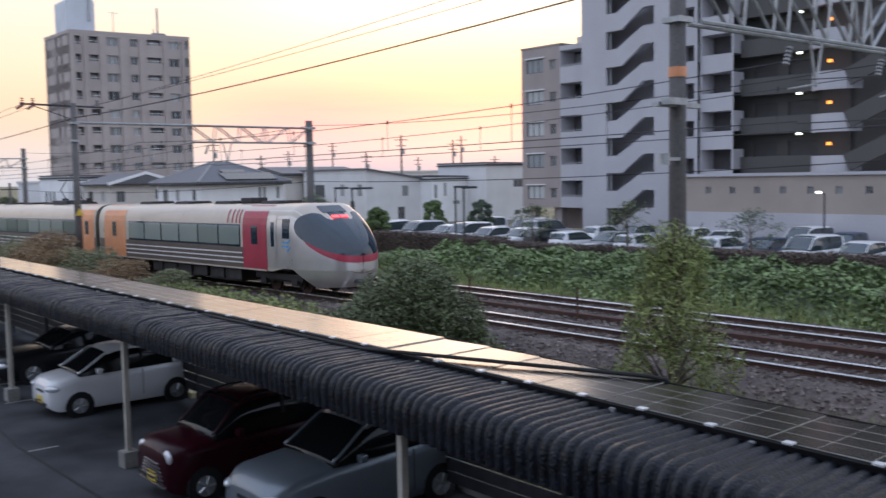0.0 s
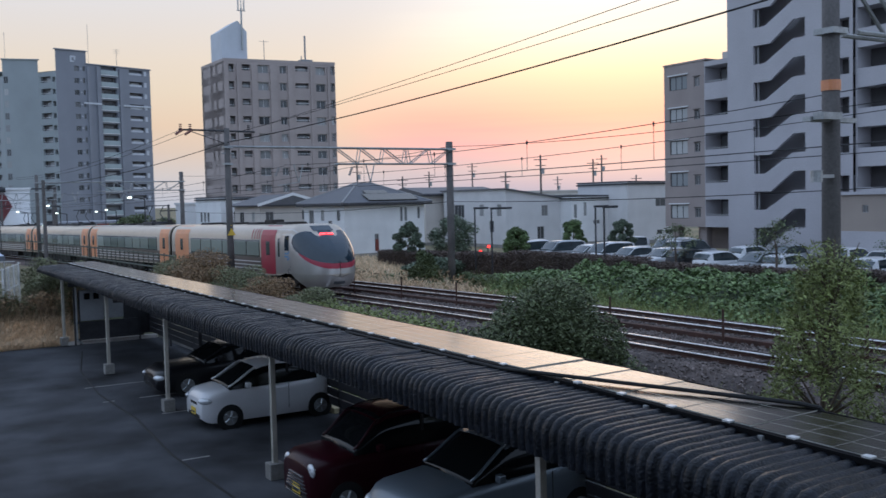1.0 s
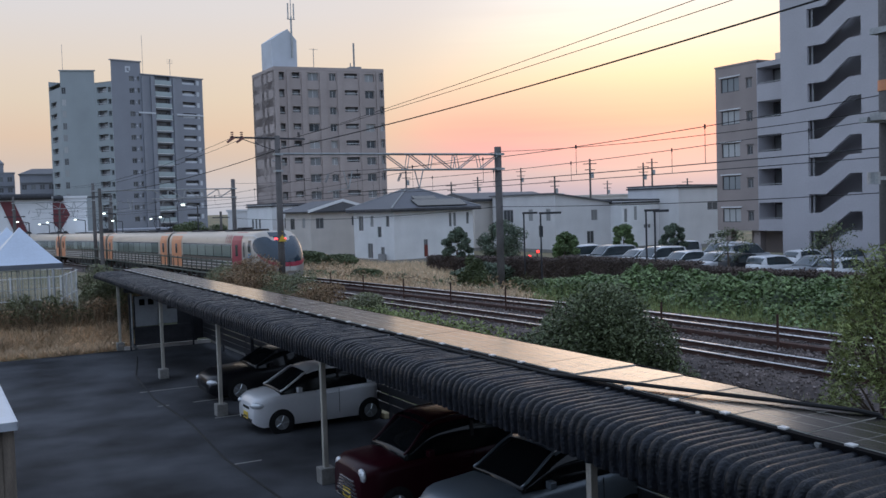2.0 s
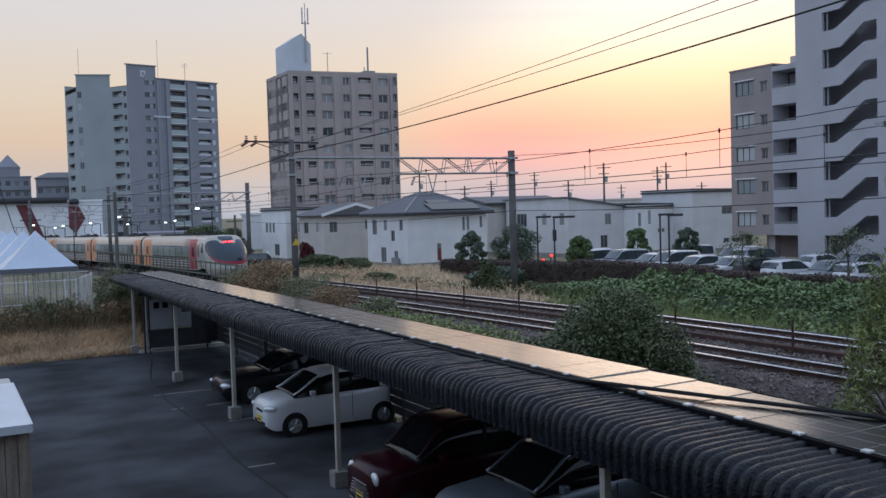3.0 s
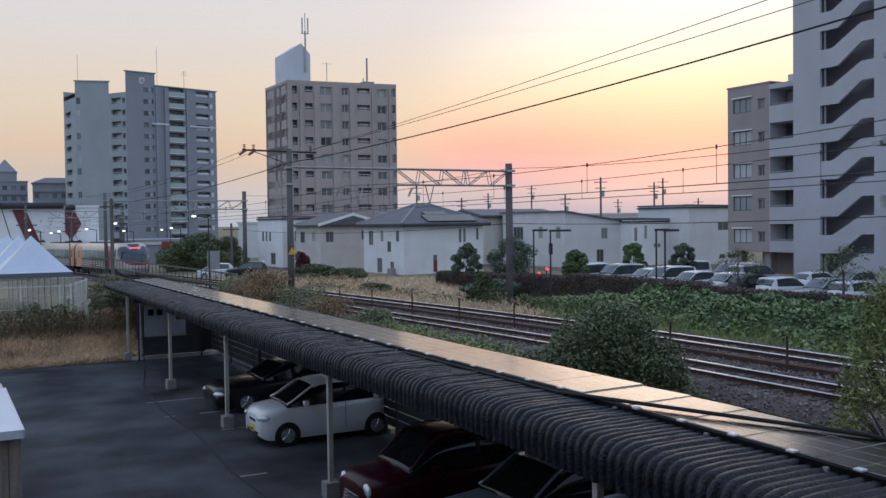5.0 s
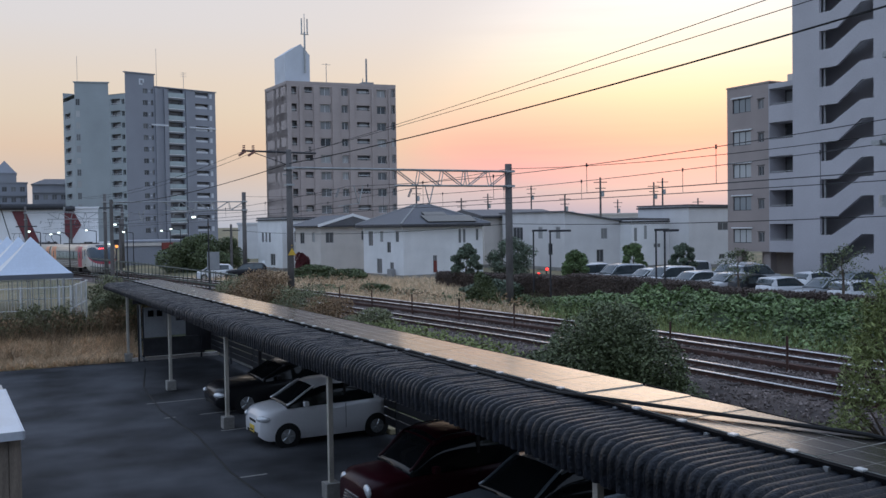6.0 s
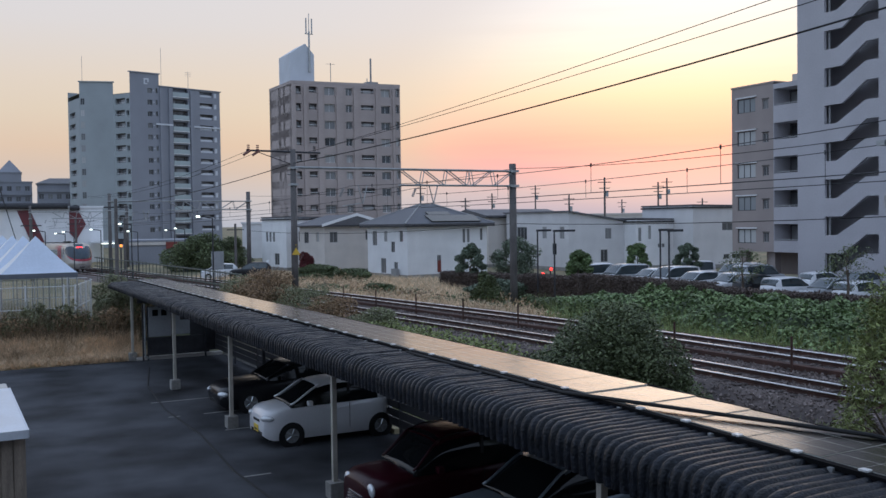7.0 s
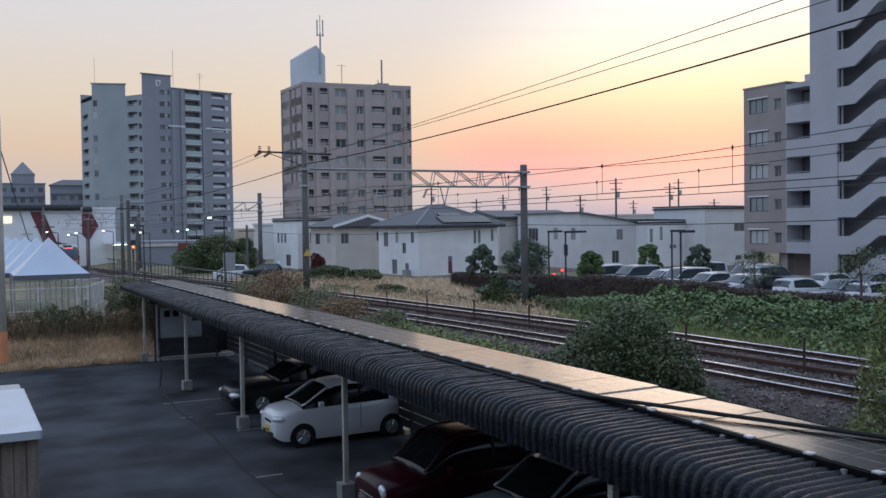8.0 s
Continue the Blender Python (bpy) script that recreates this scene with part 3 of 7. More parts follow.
# ---- the carport with its solar panels ----
def fall(y):
    """How far the near end of the carport roof has sunk."""
    return min(0.15, 0.0145 * max(0.0, 10.5 - y))


def build_carport():
    t = thing("carport", "long open carport with a dark ribbed sheet-metal roof on white posts", "carport")
    prof = [(6.595, 2.42), (6.59, 2.52), (6.585, 2.64), (6.59, 2.74), (6.605, 2.80), (6.645, 2.862), (6.71, 2.902), (6.82, 2.922), (7.0, 2.93), (7.15, 2.93), (7.3, 2.93), (7.5, 2.93), (7.7, 2.93), (8.3, 2.925), (8.85, 2.90), (9.0, 2.66), (10.0, 2.56)]
    nrm = []
    for i in range(len(prof)):
        a, b = Vector(prof[max(0, i - 1)]), Vector(prof[min(len(prof) - 1, i + 1)])
        d = (b - a).normalized()
        nrm.append((-d.y, d.x))
    pitch, per = 0.155, 8
    shape = [0, 0.3, 0.86, 1.0, 1.03, 1.0, 0.86, 0.3]
    bm = bmesh.new()
    rings = []
    n = int(47.3 / pitch)
    for rib in range(n):
        wob, tall, slip = random.uniform(-0.008, 0.006), random.uniform(0.85, 1.12), random.uniform(-0.012, 0.012)
        for k in range(per):
            y = -3 + (rib + k / per) * pitch + slip
            jag = [shape[k] * 0.046 * tall + wob + 0.012 * noise.noise((y * 2.3, a * 9.0, 1.0)) + random.uniform(-0.004, 0.004) for a, _ in prof]
            # the hanging front edge is shorter towards the far end
            short = 1 - 0.18 * ease(4, 18, y) - 0.45 * ease(18, 42, y)
            rings.append([(x + nx * j, y, (2.865 - (2.865 - z) * short if i < 5 else z) + nz * j - fall(y)) for i, ((x, z), (nx, nz), j) in enumerate(zip(prof, nrm, jag))])
    loft(bm, rings, False)
    smooth(part("roof_sheet", bm, "roofsheet", t, "dark weathered ribbed metal roof with a rounded front edge"))
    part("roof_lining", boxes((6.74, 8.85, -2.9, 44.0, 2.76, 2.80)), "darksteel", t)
    part("front_beam", boxes((6.88, 7.0, -2.9, 43.95, 2.64, 2.755)), "darksteel", t)
    part("rear_beam", boxes((9.75, 9.9, -2.9, 43.95, 2.30, 2.455)), "darksteel", t)
    for y in (0.6, 8.92, 17.52, 25.05, 31.95, 39.75):
        b = part("post", boxes((6.74, 6.84, y - 0.05, y + 0.05, 0.3, 2.755), bevel=0.012), "postpaint", t, "white painted square steel post")
        part("plinth", boxes((6.64, 6.94, y - 0.15, y + 0.15, 0, 0.32), bevel=0.02), "concrete", b, "cast concrete footing")
        part("rear_post", boxes((9.77, 9.88, y - 0.05, y + 0.05, 0.0, 2.3), bevel=0.01), "darksteel", t)
        part("rafter", boxes((7.0, 9.75, y - 0.05, y + 0.05, 2.3, 2.455), (6.845, 6.875, y - 0.05, y + 0.05, 2.5, 2.755)), "darksteel", t)
    w = part("kerb_wall", boxes((10.45, 10.65, -3, 39.6, -0.1, 0.42), bevel=0.02), "concrete")
    tagged(w, "low pale concrete kerb wall behind the parked cars", "kerb", kind="structure")
    for y in (14.6, 22.9, 31.0):
        k = part("wheel_stop", boxes((10.15, 10.32, y - 0.95, y + 0.95, 0.0, 0.15), bevel=0.025), "wheelstop")
        tagged(k, "pale yellowish concrete wheel stop at the back of a bay", "wheel stop", "wheel stops")
    # solar panels in one row, almost flat
    bmf = boxes((0, 1.09, 0, 0.989, -0.035, 0.0))
    mef = bpy.data.meshes.new("panel_frame")
    bmf.to_mesh(mef)
    bmf.free()
    bmg = boxes((0.004, 1.086, 0.0015, 0.9875, 0.0, 0.004))
    meg = bpy.data.meshes.new("panel_glass")
    bmg.to_mesh(meg)
    bmg.free()
    mesh_line = {}
    for key, r in (("long", (0.004, 1.086, -0.0018, 0.0018, 0.003, 0.0044)), ("cross", (-0.0028, 0.0028, 0.015, 0.975, 0.003, 0.0046))):
        b = boxes(r)
        mesh_line[key] = bpy.data.meshes.new("cell_line")
        b.to_mesh(mesh_line[key])
        b.free()
    y = -2.2
    while y < 43.6:
        s = thing("solar_panel", "dark solar panel lying flat on the carport roof", "solar panel", pose(7.86, y, 3.02 - fall(y), (0.4 if 0.2 < y < 9.6 else 0.0) + random.uniform(-0.12, 0.12), -0.6 + random.uniform(-0.12, 0.12), 0), "solar panels")
        part_me("panel_frame", mef, "cellline", s)
        g = part_me("glass", meg, "cell", s)
        for i in (2, 4, 6):
            part_me("cell_line", mesh_line["cross"], "cellline", g, m=pose(0.012 + i * 0.1355, 0, 0))
        part_me("cell_line", mesh_line["long"], "cellline", g, m=pose(0, 0.495, 0))
        y += 0.99
    rail = thing("panel_rail", "black mounting rail with bright clips along the panels", "mounting rail")
    for x0, x1, z0, z1 in ((7.76, 7.855, 2.95, 3.012), (8.952, 8.99, 2.94, 3.035)):
        part("rail_bar", boxes((x0, x1, 10.5, 44.1, z0, z1), bevel=0.004), "panelframe", rail)
        part("rail_bar", boxes((x0, x1, -10.3, 0, z0 - 3.0, z1 - 3.0), bevel=0.004), "panelframe", rail).matrix_basis = pose(0, 10.5, 3.0, 0.83, 0, 0)
    bm = boxes((7.79, 7.875, -0.05, 0.05, 2.995, 3.034), bevel=0.005)
    mec = bpy.data.meshes.new("clip")
    bm.to_mesh(mec)
    bm.free()
    bm = boxes((7.72, 7.80, -0.03, 0.03, 2.93, 2.985))
    meb = bpy.data.meshes.new("rail_foot")
    bm.to_mesh(meb)
    bm.free()
    for i in range(55):
        part_me("clip", mec, "clip", rail, "bright aluminium clip" if i == 0 else "", pose(0, -1.32 + i * 0.83, -fall(-1.32 + i * 0.83)))
        if i % 2:
            part_me("rail_foot", meb, "galv", rail, "", pose(0, -1.0 + i * 0.83, -fall(-1.0 + i * 0.83)))
    bm = bmesh.new()
    pts = [(7.68, 16.0, 2.99), (7.7, 11.0, 2.99), (7.78, 9.9, 3.06), (8.2, 8.72, 3.07), (8.6, 7.75, 3.07), (8.93, 6.92, 3.07), (9.01, 6.72, 3.05), (9.06, 6.65, 2.94)]
    wire(bm, [(x, y, z - fall(y)) for x, y, z in pts], 0.026, 8)
    tagged(part("conduit", bm, "rubber"), "black cable conduit lying across the solar panels", "cable conduit")
    for k in range(14):
        y = -2.8 + k * 3.03
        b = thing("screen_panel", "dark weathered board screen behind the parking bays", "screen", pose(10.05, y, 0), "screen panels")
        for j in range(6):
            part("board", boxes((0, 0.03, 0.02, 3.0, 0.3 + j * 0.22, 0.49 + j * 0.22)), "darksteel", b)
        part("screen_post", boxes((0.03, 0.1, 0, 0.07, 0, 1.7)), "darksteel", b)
    # cabinets of the solar plant at the far end
    c = thing("inverter_cabinet", "grey electrical cabinets on a dark steel rack under the carport", "electrical cabinet")
    part("cabinet_body", boxes((7.35, 8.25, 39.3, 39.7, 0.95, 2.15), bevel=0.02), "drywall_box", c)
    part("cabinet_body", boxes((8.3, 9.0, 39.3, 39.7, 1.0, 2.1), bevel=0.02), "drywall_box", c)
    for x in (7.5, 7.85, 8.45):
        part("meter_window", boxes((x, x + 0.22, 39.27, 39.29, 1.8, 2.05)), "carglass", c, "small dark meter window")
    for r in ((7.1, 7.16, 39.3, 39.36, 0, 2.3), (7.3, 7.35, 39.35, 39.4, 0, 2.2), (9.6, 9.66, 39.3, 39.36, 0, 2.3)):
        part("rack_post", boxes(r), "darksteel", c)
    for r in ((7.1, 9.66, 39.32, 39.37, 0.85, 0.92), (7.1, 9.66, 39.32, 39.37, 0.2, 0.26)):
        part("rack_rail", boxes(r), "darksteel", c)
    part("kick_plate", boxes((7.35, 9.6, 39.36, 39.38, 0.26, 0.85)), "darksteel", c)
    part("back_board", boxes((9.02, 10.4, 39.42, 39.46, 0.25, 2.4)), "darksteel", c)
    part("pipe", rods([((7.2, 39.3, 0.2), (7.2, 39.3, 2.3), 0.035), ((7.2, 39.3, 0.2), (7.4, 39.3, 0.05), 0.035)]), "galv", c)
    k = part("kerb_strip", boxes((6.9, 10.4, 39.55, 39.75, -0.05, 0.14), bevel=0.02), "wallcream")
    tagged(k, "low pale concrete kerb across the end of the carport", "kerb", kind="structure")


def build_shade_block():
    """An unseen building with a gallery, added behind the camera to shade the foreground."""
    g = thing("gallery_building", "unseen plain building with a gallery, added behind the camera for shade", "building", kind="structure")
    # assumed block that keeps the sky behind the camera off the lot
    part("gallery_wall", boxes((-36, 5.5, -15, -1.6, 0, 17)), "apdark", g)
    part("gallery_floor", boxes((-36, 5.5, -1.59, 0.55, 3.7, 3.88)), "concrete", g)
    part("gallery_parapet", boxes((-36, 5.5, 0.4, 0.55, 3.881, 4.85)), "concrete", g)
    part("gallery_ceiling", boxes((-36, 5.5, -1.59, 0.55, 6.5, 6.68)), "concrete", g)


build_shade_block()
build_ground()
build_railway()
build_overhead()
build_carport()


# ---- the train ----
LEAD_LENGTH, CAR_LENGTH, GAP = 19.3, 18.5, 0.45
WHEELS = []


def nose_w(u):
    k = min(u / 2.3, 1)
    return 0.02 + 1.38 * math.sqrt(max(0, 1 - (1 - k) ** 2.2)) ** 0.75


def nose_h(u):
    k = min(u / 2.2, 1)
    return 1.5 + 1.7 * k ** 0.62


def nose_n(u):
    return 2.3 + 2.2 * min(u / 2.6, 1)


def side_x(u, z, lead=True):
    """Half width of the body at a distance u from the nose and a height z above the rails."""
    w, h, n = (nose_w(u), nose_h(u), nose_n(u)) if lead else (1.4, 3.2, 4.5)
    zc = 0.55 * h
    k = max(0.0, (z - zc) / (h - zc))
    return w * max(0.0, 1 - k ** n) ** (1 / n)


def section(u, lead, z0, rows=18):
    """Points of a cross-section from the left sill over the roof to the right sill."""
    h = nose_h(u) if lead else 3.2
    zc = 0.55 * h
    zs = [z0, z0 + (zc - z0) * 0.5, zc] + [zc + (h - zc) * math.sin(k / rows * math.pi / 2) for k in range(1, rows + 1)]
    left = [(-side_x(u, z, lead), z) for z in zs]
    return left + [(-x, z) for x, z in reversed(left[:-1])]


def skin(us, lo, hi, lead, sides=(-1, 1), off=0.012, rows=10):
    """A patch that lies on the body's sides between two heights given as functions of u."""
    bm = bmesh.new()
    for sd in sides:
        rings = []
        for u in us:
            a, b = lo(u), hi(u)
            ring = []
            for k in range(rows + 1):
                z = a + (b - a) * k / rows
                h = nose_h(u) if lead else 3.2
                z2 = min(z, h)
                x = side_x(u, z2, lead)
                lift = off * min(1.0, max(0.0, (z2 / h - 0.55) / 0.45))
                ring.append((sd * (x + off * min(1.0, x / 0.25)), u - off * max(0.0, 1 - u / 0.5), z2 + lift))
            rings.append(ring)
        loft(bm, rings, False)
    return bm


def span(a, b, n):
    return [a + (b - a) * i / n for i in range(n + 1)]


def flat(v):
    return lambda u: v


def bogie(parent, y, gauge=1.067):
    bm = boxes((-1.0, 1.0, y - 1.35, y + 1.35, 0.42, 0.62), (-1.12, -0.92, y - 1.6, y + 1.6, 0.5, 0.72), (0.92, 1.12, y - 1.6, y + 1.6, 0.5, 0.72), bevel=0.03)
    for s in (-1, 1):
        for d in (-1.05, 1.05):
            box(bm, s * 1.03 - 0.1, s * 1.03 + 0.1, y + d - 0.18, y + d + 0.18, 0.32, 0.6)
    part("bogie", bm, "underframe", parent)
    for d in (-1.05, 1.05):
        bm = bmesh.new()
        for s in (-1, 1):
            rod(bm, (s * 0.50, 0, 0), (s * 0.62, 0, 0), 0.43, n=20)
            for k in range(6):
                a = k * math.tau / 6
                rod(bm, (s * 0.625, 0, 0), (s * 0.625, 0.3 * math.cos(a), 0.3 * math.sin(a)), 0.03, n=5)
        rod(bm, (-0.55, 0, 0), (0.55, 0, 0), 0.08)
        w = part("wheelset", bm, "rust", parent)
        w.matrix_basis = pose(0, y + d, 0.43)
        WHEELS.append((w, y + d))


def car_common(t, lead, a, b, ends):
    """Windows, stripes, doors and underframe of a car between a and b along it."""
    wa, wb = (5.75, 15.85) if lead else (2.4, 16.2)
    lowb = part("lower_body", skin(span(a + (3.85 if lead else 0.05), b - 0.05, 20), flat(0.84), flat(1.62), lead, off=0.006), "trainlow", t, "brown-grey lower side")
    for i, z in enumerate((1.02, 1.20, 1.38)):
        part("stripe", skin([wa - 0.6 + 0.25 * i, wb + 1.4], flat(z), flat(z + 0.045), lead, off=0.012, rows=1), "whiteline", lowb, "thin pale stripe")
    band = part("window_band", skin(span(wa, wb, 12), flat(1.62), flat(2.46), lead, off=0.008), "trainglass", t, "dark continuous window band")
    n = 6 if lead else 8
    w = (wb - wa) / n
    for i in range(n):
        for sd in (-1, 1):
            part("window", skin([wa + i * w + 0.06, wa + (i + 1) * w - 0.06], flat(1.70), flat(2.40), lead, (sd,), 0.016), "train_window", band)
    for u0, u1, m in ends:
        um = (u0 + u1) / 2
        for sd in (-1, 1):
            part("end_colour", skin(span(u0, u1, 4), flat(0.86), flat(3.14), lead, (sd,), off=0.013), m, t, ("red" if m == "red" else "orange") + " painted end panel")
            d = part("door", skin([um - 0.42, um + 0.42], flat(0.95), flat(2.66), lead, (sd,), off=0.02), m, t)
            part("door_window", skin([um - 0.22, um + 0.22], flat(1.75), flat(2.4), lead, (sd,), off=0.026), "trainglass", d)
    part("underfloor_box", boxes((-1.2, 1.2, a + 6.2, a + 8.6, 0.28, 0.84), (-1.2, 1.2, a + 9.0, a + 10.4, 0.32, 0.84), (-1.2, 1.2, a + 10.8, b - 6.0, 0.25, 0.84), bevel=0.02), "underframe", t)
    bogie(t, a + (3.6 if lead else 3.0))
    bogie(t, b - 3.1)
    for y in span(a + 5, b - 3.5, 3):
        bm = bmesh.new()
        loft(bm, [[(x * k, y + d, z) for x, z in ((-0.62, 3.16), (-0.5, 3.30), (0.5, 3.30), (0.62, 3.16))] for d, k in ((-0.85, 0.55), (-0.6, 1.0), (0.6, 1.0), (0.85, 0.55))], True, True, True)
        part("roof_unit", bm, "underframe", t, "low black roof unit with tapered ends")
    part("sill_line", skin([a + (3.9 if lead else 0.1), b - 0.1], flat(0.80), flat(0.86), lead, off=0.02, rows=1), "trainbody", t)
    for y in span(a + 6.0, b - 6.5, 5):
        for x in (-1.28, 1.2):
            part("equipment_case", boxes((x, x + 0.08, y, y + 0.9, 0.36, 0.74), bevel=0.015), "underframe", t)


def lead_car():
    t = thing("train_end_car", "white and silver streamlined express train car with red and orange panels", "train", group="train cars")
    us = [2.4 * (k / 30) ** 2.3 for k in range(31)] + [2.8, 3.5, 5, 7, 10, 14, 17, 19.2, LEAD_LENGTH]
    bm = bmesh.new()
    rings = []
    for u in us:
        rings.append([(x, u, z) for x, z in section(u, True, 0.95 if u < 3.2 else 0.82)])
    loft(bm, rings, False)
    f = bm.verts
    f.ensure_lookup_table()
    n = len(rings[0])
    bm.faces.new([f[k] for k in range(n)])
    bm.faces.new([f[len(f) - 1 - k] for k in range(n)])
    smooth(part("body", bm, "trainbody", t))
    part("nose_paint", skin([3.84 * (k / 36) ** 2.2 for k in range(37)], flat(0.96), lambda u: nose_h(u), True, off=0.004), "trainsilver", t, "silver painted nose")
    for o in t.children:
        if o.name.startswith("nose_paint"):
            smooth(o)
    # lower front skirt
    rings = []
    for z, k in ((0.95, 1.0), (0.75, 0.985), (0.55, 0.94), (0.36, 0.86)):
        ring = []
        for v in [2.2, 1.9, 1.6, 1.3, 1.0, 0.7, 0.45, 0.25, 0.12, 0.05, 0.015, 0.002]:
            u = v * (0.45 + 0.55 * (z - 0.36) / 0.59)
            ring.append((-nose_w(u) * k, u + (1 - k) * 2.2, z))
        ring += [(-x, y, zz) for x, y, zz in reversed(ring)]
        rings.append(ring)
    bm = bmesh.new()
    loft(bm, rings, False)
    smooth(part("skirt", bm, "trainsilver", t, "silver front skirt below a seam"))
    part("coupler_cover", boxes((-0.28, 0.28, 0.1, 0.5, 0.5, 0.8), bevel=0.04), "darksteel", t)

    def lo(u):
        k = min(1.0, max(0.0, (u - 1.55) / 0.495))
        return 1.42 + 0.74 * (u / 2.05) ** 1.1 + 0.25 * (1 - math.sqrt(1 - k * k))

    def hi(u):
        k = min(1.0, max(0.0, (u - 1.45) / 0.595))
        return min(nose_h(u), 2.90 - 0.48 * (1 - math.sqrt(1 - k * k)))
    v = part("windscreen", skin([2.045 * (k / 44) ** 2.2 for k in range(40)] + [2.045 * (1 - (1 - k / 10) ** 2 * 0.22) for k in range(1, 11)], lo, lambda u: max(lo(u) + 0.001, hi(u)), True, off=0.02, rows=16), "trainglass", t, "dark wrap-round oval windscreen")
    smooth(v)
    part("red_band", skin([1.5 * (k / 30) ** 2.4 for k in range(31)], lambda u: lo(u) - 0.23 * (1 - u / 1.5) ** 0.5, lambda u: lo(u) + 0.005, True, off=0.018, rows=3), "red", t, "red band under the windscreen")
    # tail lamps behind the top of the screen and the dark number box above them
    for s in (-1, 1):
        bm = bmesh.new()
        rings = []
        for uu in (1.22, 1.34):
            rings.append([(s * xx, uu, 0.035 + _roof(uu, xx)) for xx in (0.03, 0.1, 0.18, 0.26, 0.33)])
        loft(bm, rings, False)
        part("tail_lamp", bm, "tail_lamp", t, "lit red tail lamp")
    bm = bmesh.new()
    loft(bm, [[(xx, uu, 0.025 + _roof(uu, abs(xx))) for xx in span(-0.5, 0.5, 8)] for uu in (1.55, 1.98)], False)
    part("display_box", bm, "trainglass", t, "dark display panel above the screen")
    part("cab_window", skin(span(2.35, 2.8, 3), flat(2.0), flat(2.68), True, off=0.014), "trainglass", t)
    d = part("cab_door", skin([3.2, 3.7], flat(0.95), flat(2.8), True, off=0.014), "trainsilver", t)
    part("door_window", skin([3.34, 3.56], flat(1.7), flat(2.55), True, off=0.02), "trainglass", d)
    for sd in (-1, 1):
        for du, dz, ln in ((0.0, 0.0, 0.5), (0.12, -0.14, 0.42), (-0.02, -0.27, 0.26)):
            bm = skin(span(2.3 + du, 2.3 + du + ln, 8), lambda u: 1.92 + dz - 0.05 * math.sin((u - 2.3) * 9) - (u - 2.3) * 0.25, lambda u: 2.0 + dz - 0.05 * math.sin((u - 2.3) * 9) - (u - 2.3) * 0.3, True, (sd,), off=0.012, rows=1)
            part("emblem", bm, "bluelogo", t, "pale blue wing-shaped emblem")
    part("roof_antenna", boxes((-0.35, 0.35, 6.6, 7.5, 3.2, 3.42), bevel=0.05), "underframe", t, "black roof aerial housing")
    for u in (5.75, 6.0, 6.3, 6.65):
        part("stripe", skin([u, u + 0.09], flat(2.5), flat(3.0), True, off=0.012), "red", t, "thin red upright stripe")
    car_common(t, True, 0.0, LEAD_LENGTH, ((3.85, 5.55, "red"), (16.2, 18.65, "orange")))
    return t


def _roof(u, x):
    w, h, n = nose_w(u), nose_h(u), nose_n(u)
    return 0.55 * h + 0.45 * h * max(0.0, 1 - (abs(x) / w) ** n) ** (1 / n)


def mid_car():
    t = thing("train_middle_car", "white express train car with orange ends and brown-grey lower sides", "train", group="train cars")
    bm = bmesh.new()
    loft(bm, [[(x, u, z) for x, z in section(0, False, 0.82)] for u in (0, 0.1, 5, 10, 15, CAR_LENGTH - 0.1, CAR_LENGTH)], False)
    f = bm.verts
    f.ensure_lookup_table()
    n = len(section(0, False, 0.82))
    bm.faces.new([f[k] for k in range(n)])
    bm.faces.new([f[len(f) - 1 - k] for k in range(n)])
    smooth(part("body", bm, "trainbody", t))
    part("gangway", boxes((-0.6, 0.6, -GAP + 0.03, 0.0, 0.9, 2.9)), "rubber", t, "black gangway bellows")
    car_common(t, False, 0.0, CAR_LENGTH, ((0.2, 1.9, "orange"), (16.5, 18.3, "orange")))
    pan = part("pantograph_base", boxes((-0.7, 0.7, 5.4, 7.4, 3.2, 3.4), bevel=0.03), "darksteel", t, "dark pantograph frame on the roof")
    for sd in (-0.45, 0.45):
        part("pantograph_arm", rods([((sd, 6, 3.4), (sd * 0.8, 7.0, 3.95), 0.03)]), "darksteel", pan)
        part("pantograph_arm", rods([((sd * 0.8, 7.0, 3.95), (sd * 0.8, 6.2, 4.45), 0.025)]), "darksteel", pan)
    part("contact_strip", rods([((-0.8, 6.2, 4.47), (0.8, 6.2, 4.47), 0.03)]), "darksteel", pan)
    for y in (4.6, 5.0, 7.9, 8.4):
        part("roof_insulator", rods([((0.3, y, 3.18), (0.3, y, 3.5), 0.09)]), "underframe", t)
    return t


TRAIN = [lead_car()]
TRAIN.append(mid_car())
for _i in range(3):
    c = copy_thing(TRAIN[1], pose(0, 0, 0))
    for o in c.children:
        if o.name.startswith("wheelset"):
            WHEELS.append((o, o.matrix_basis.translation.y))
    TRAIN.append(c)


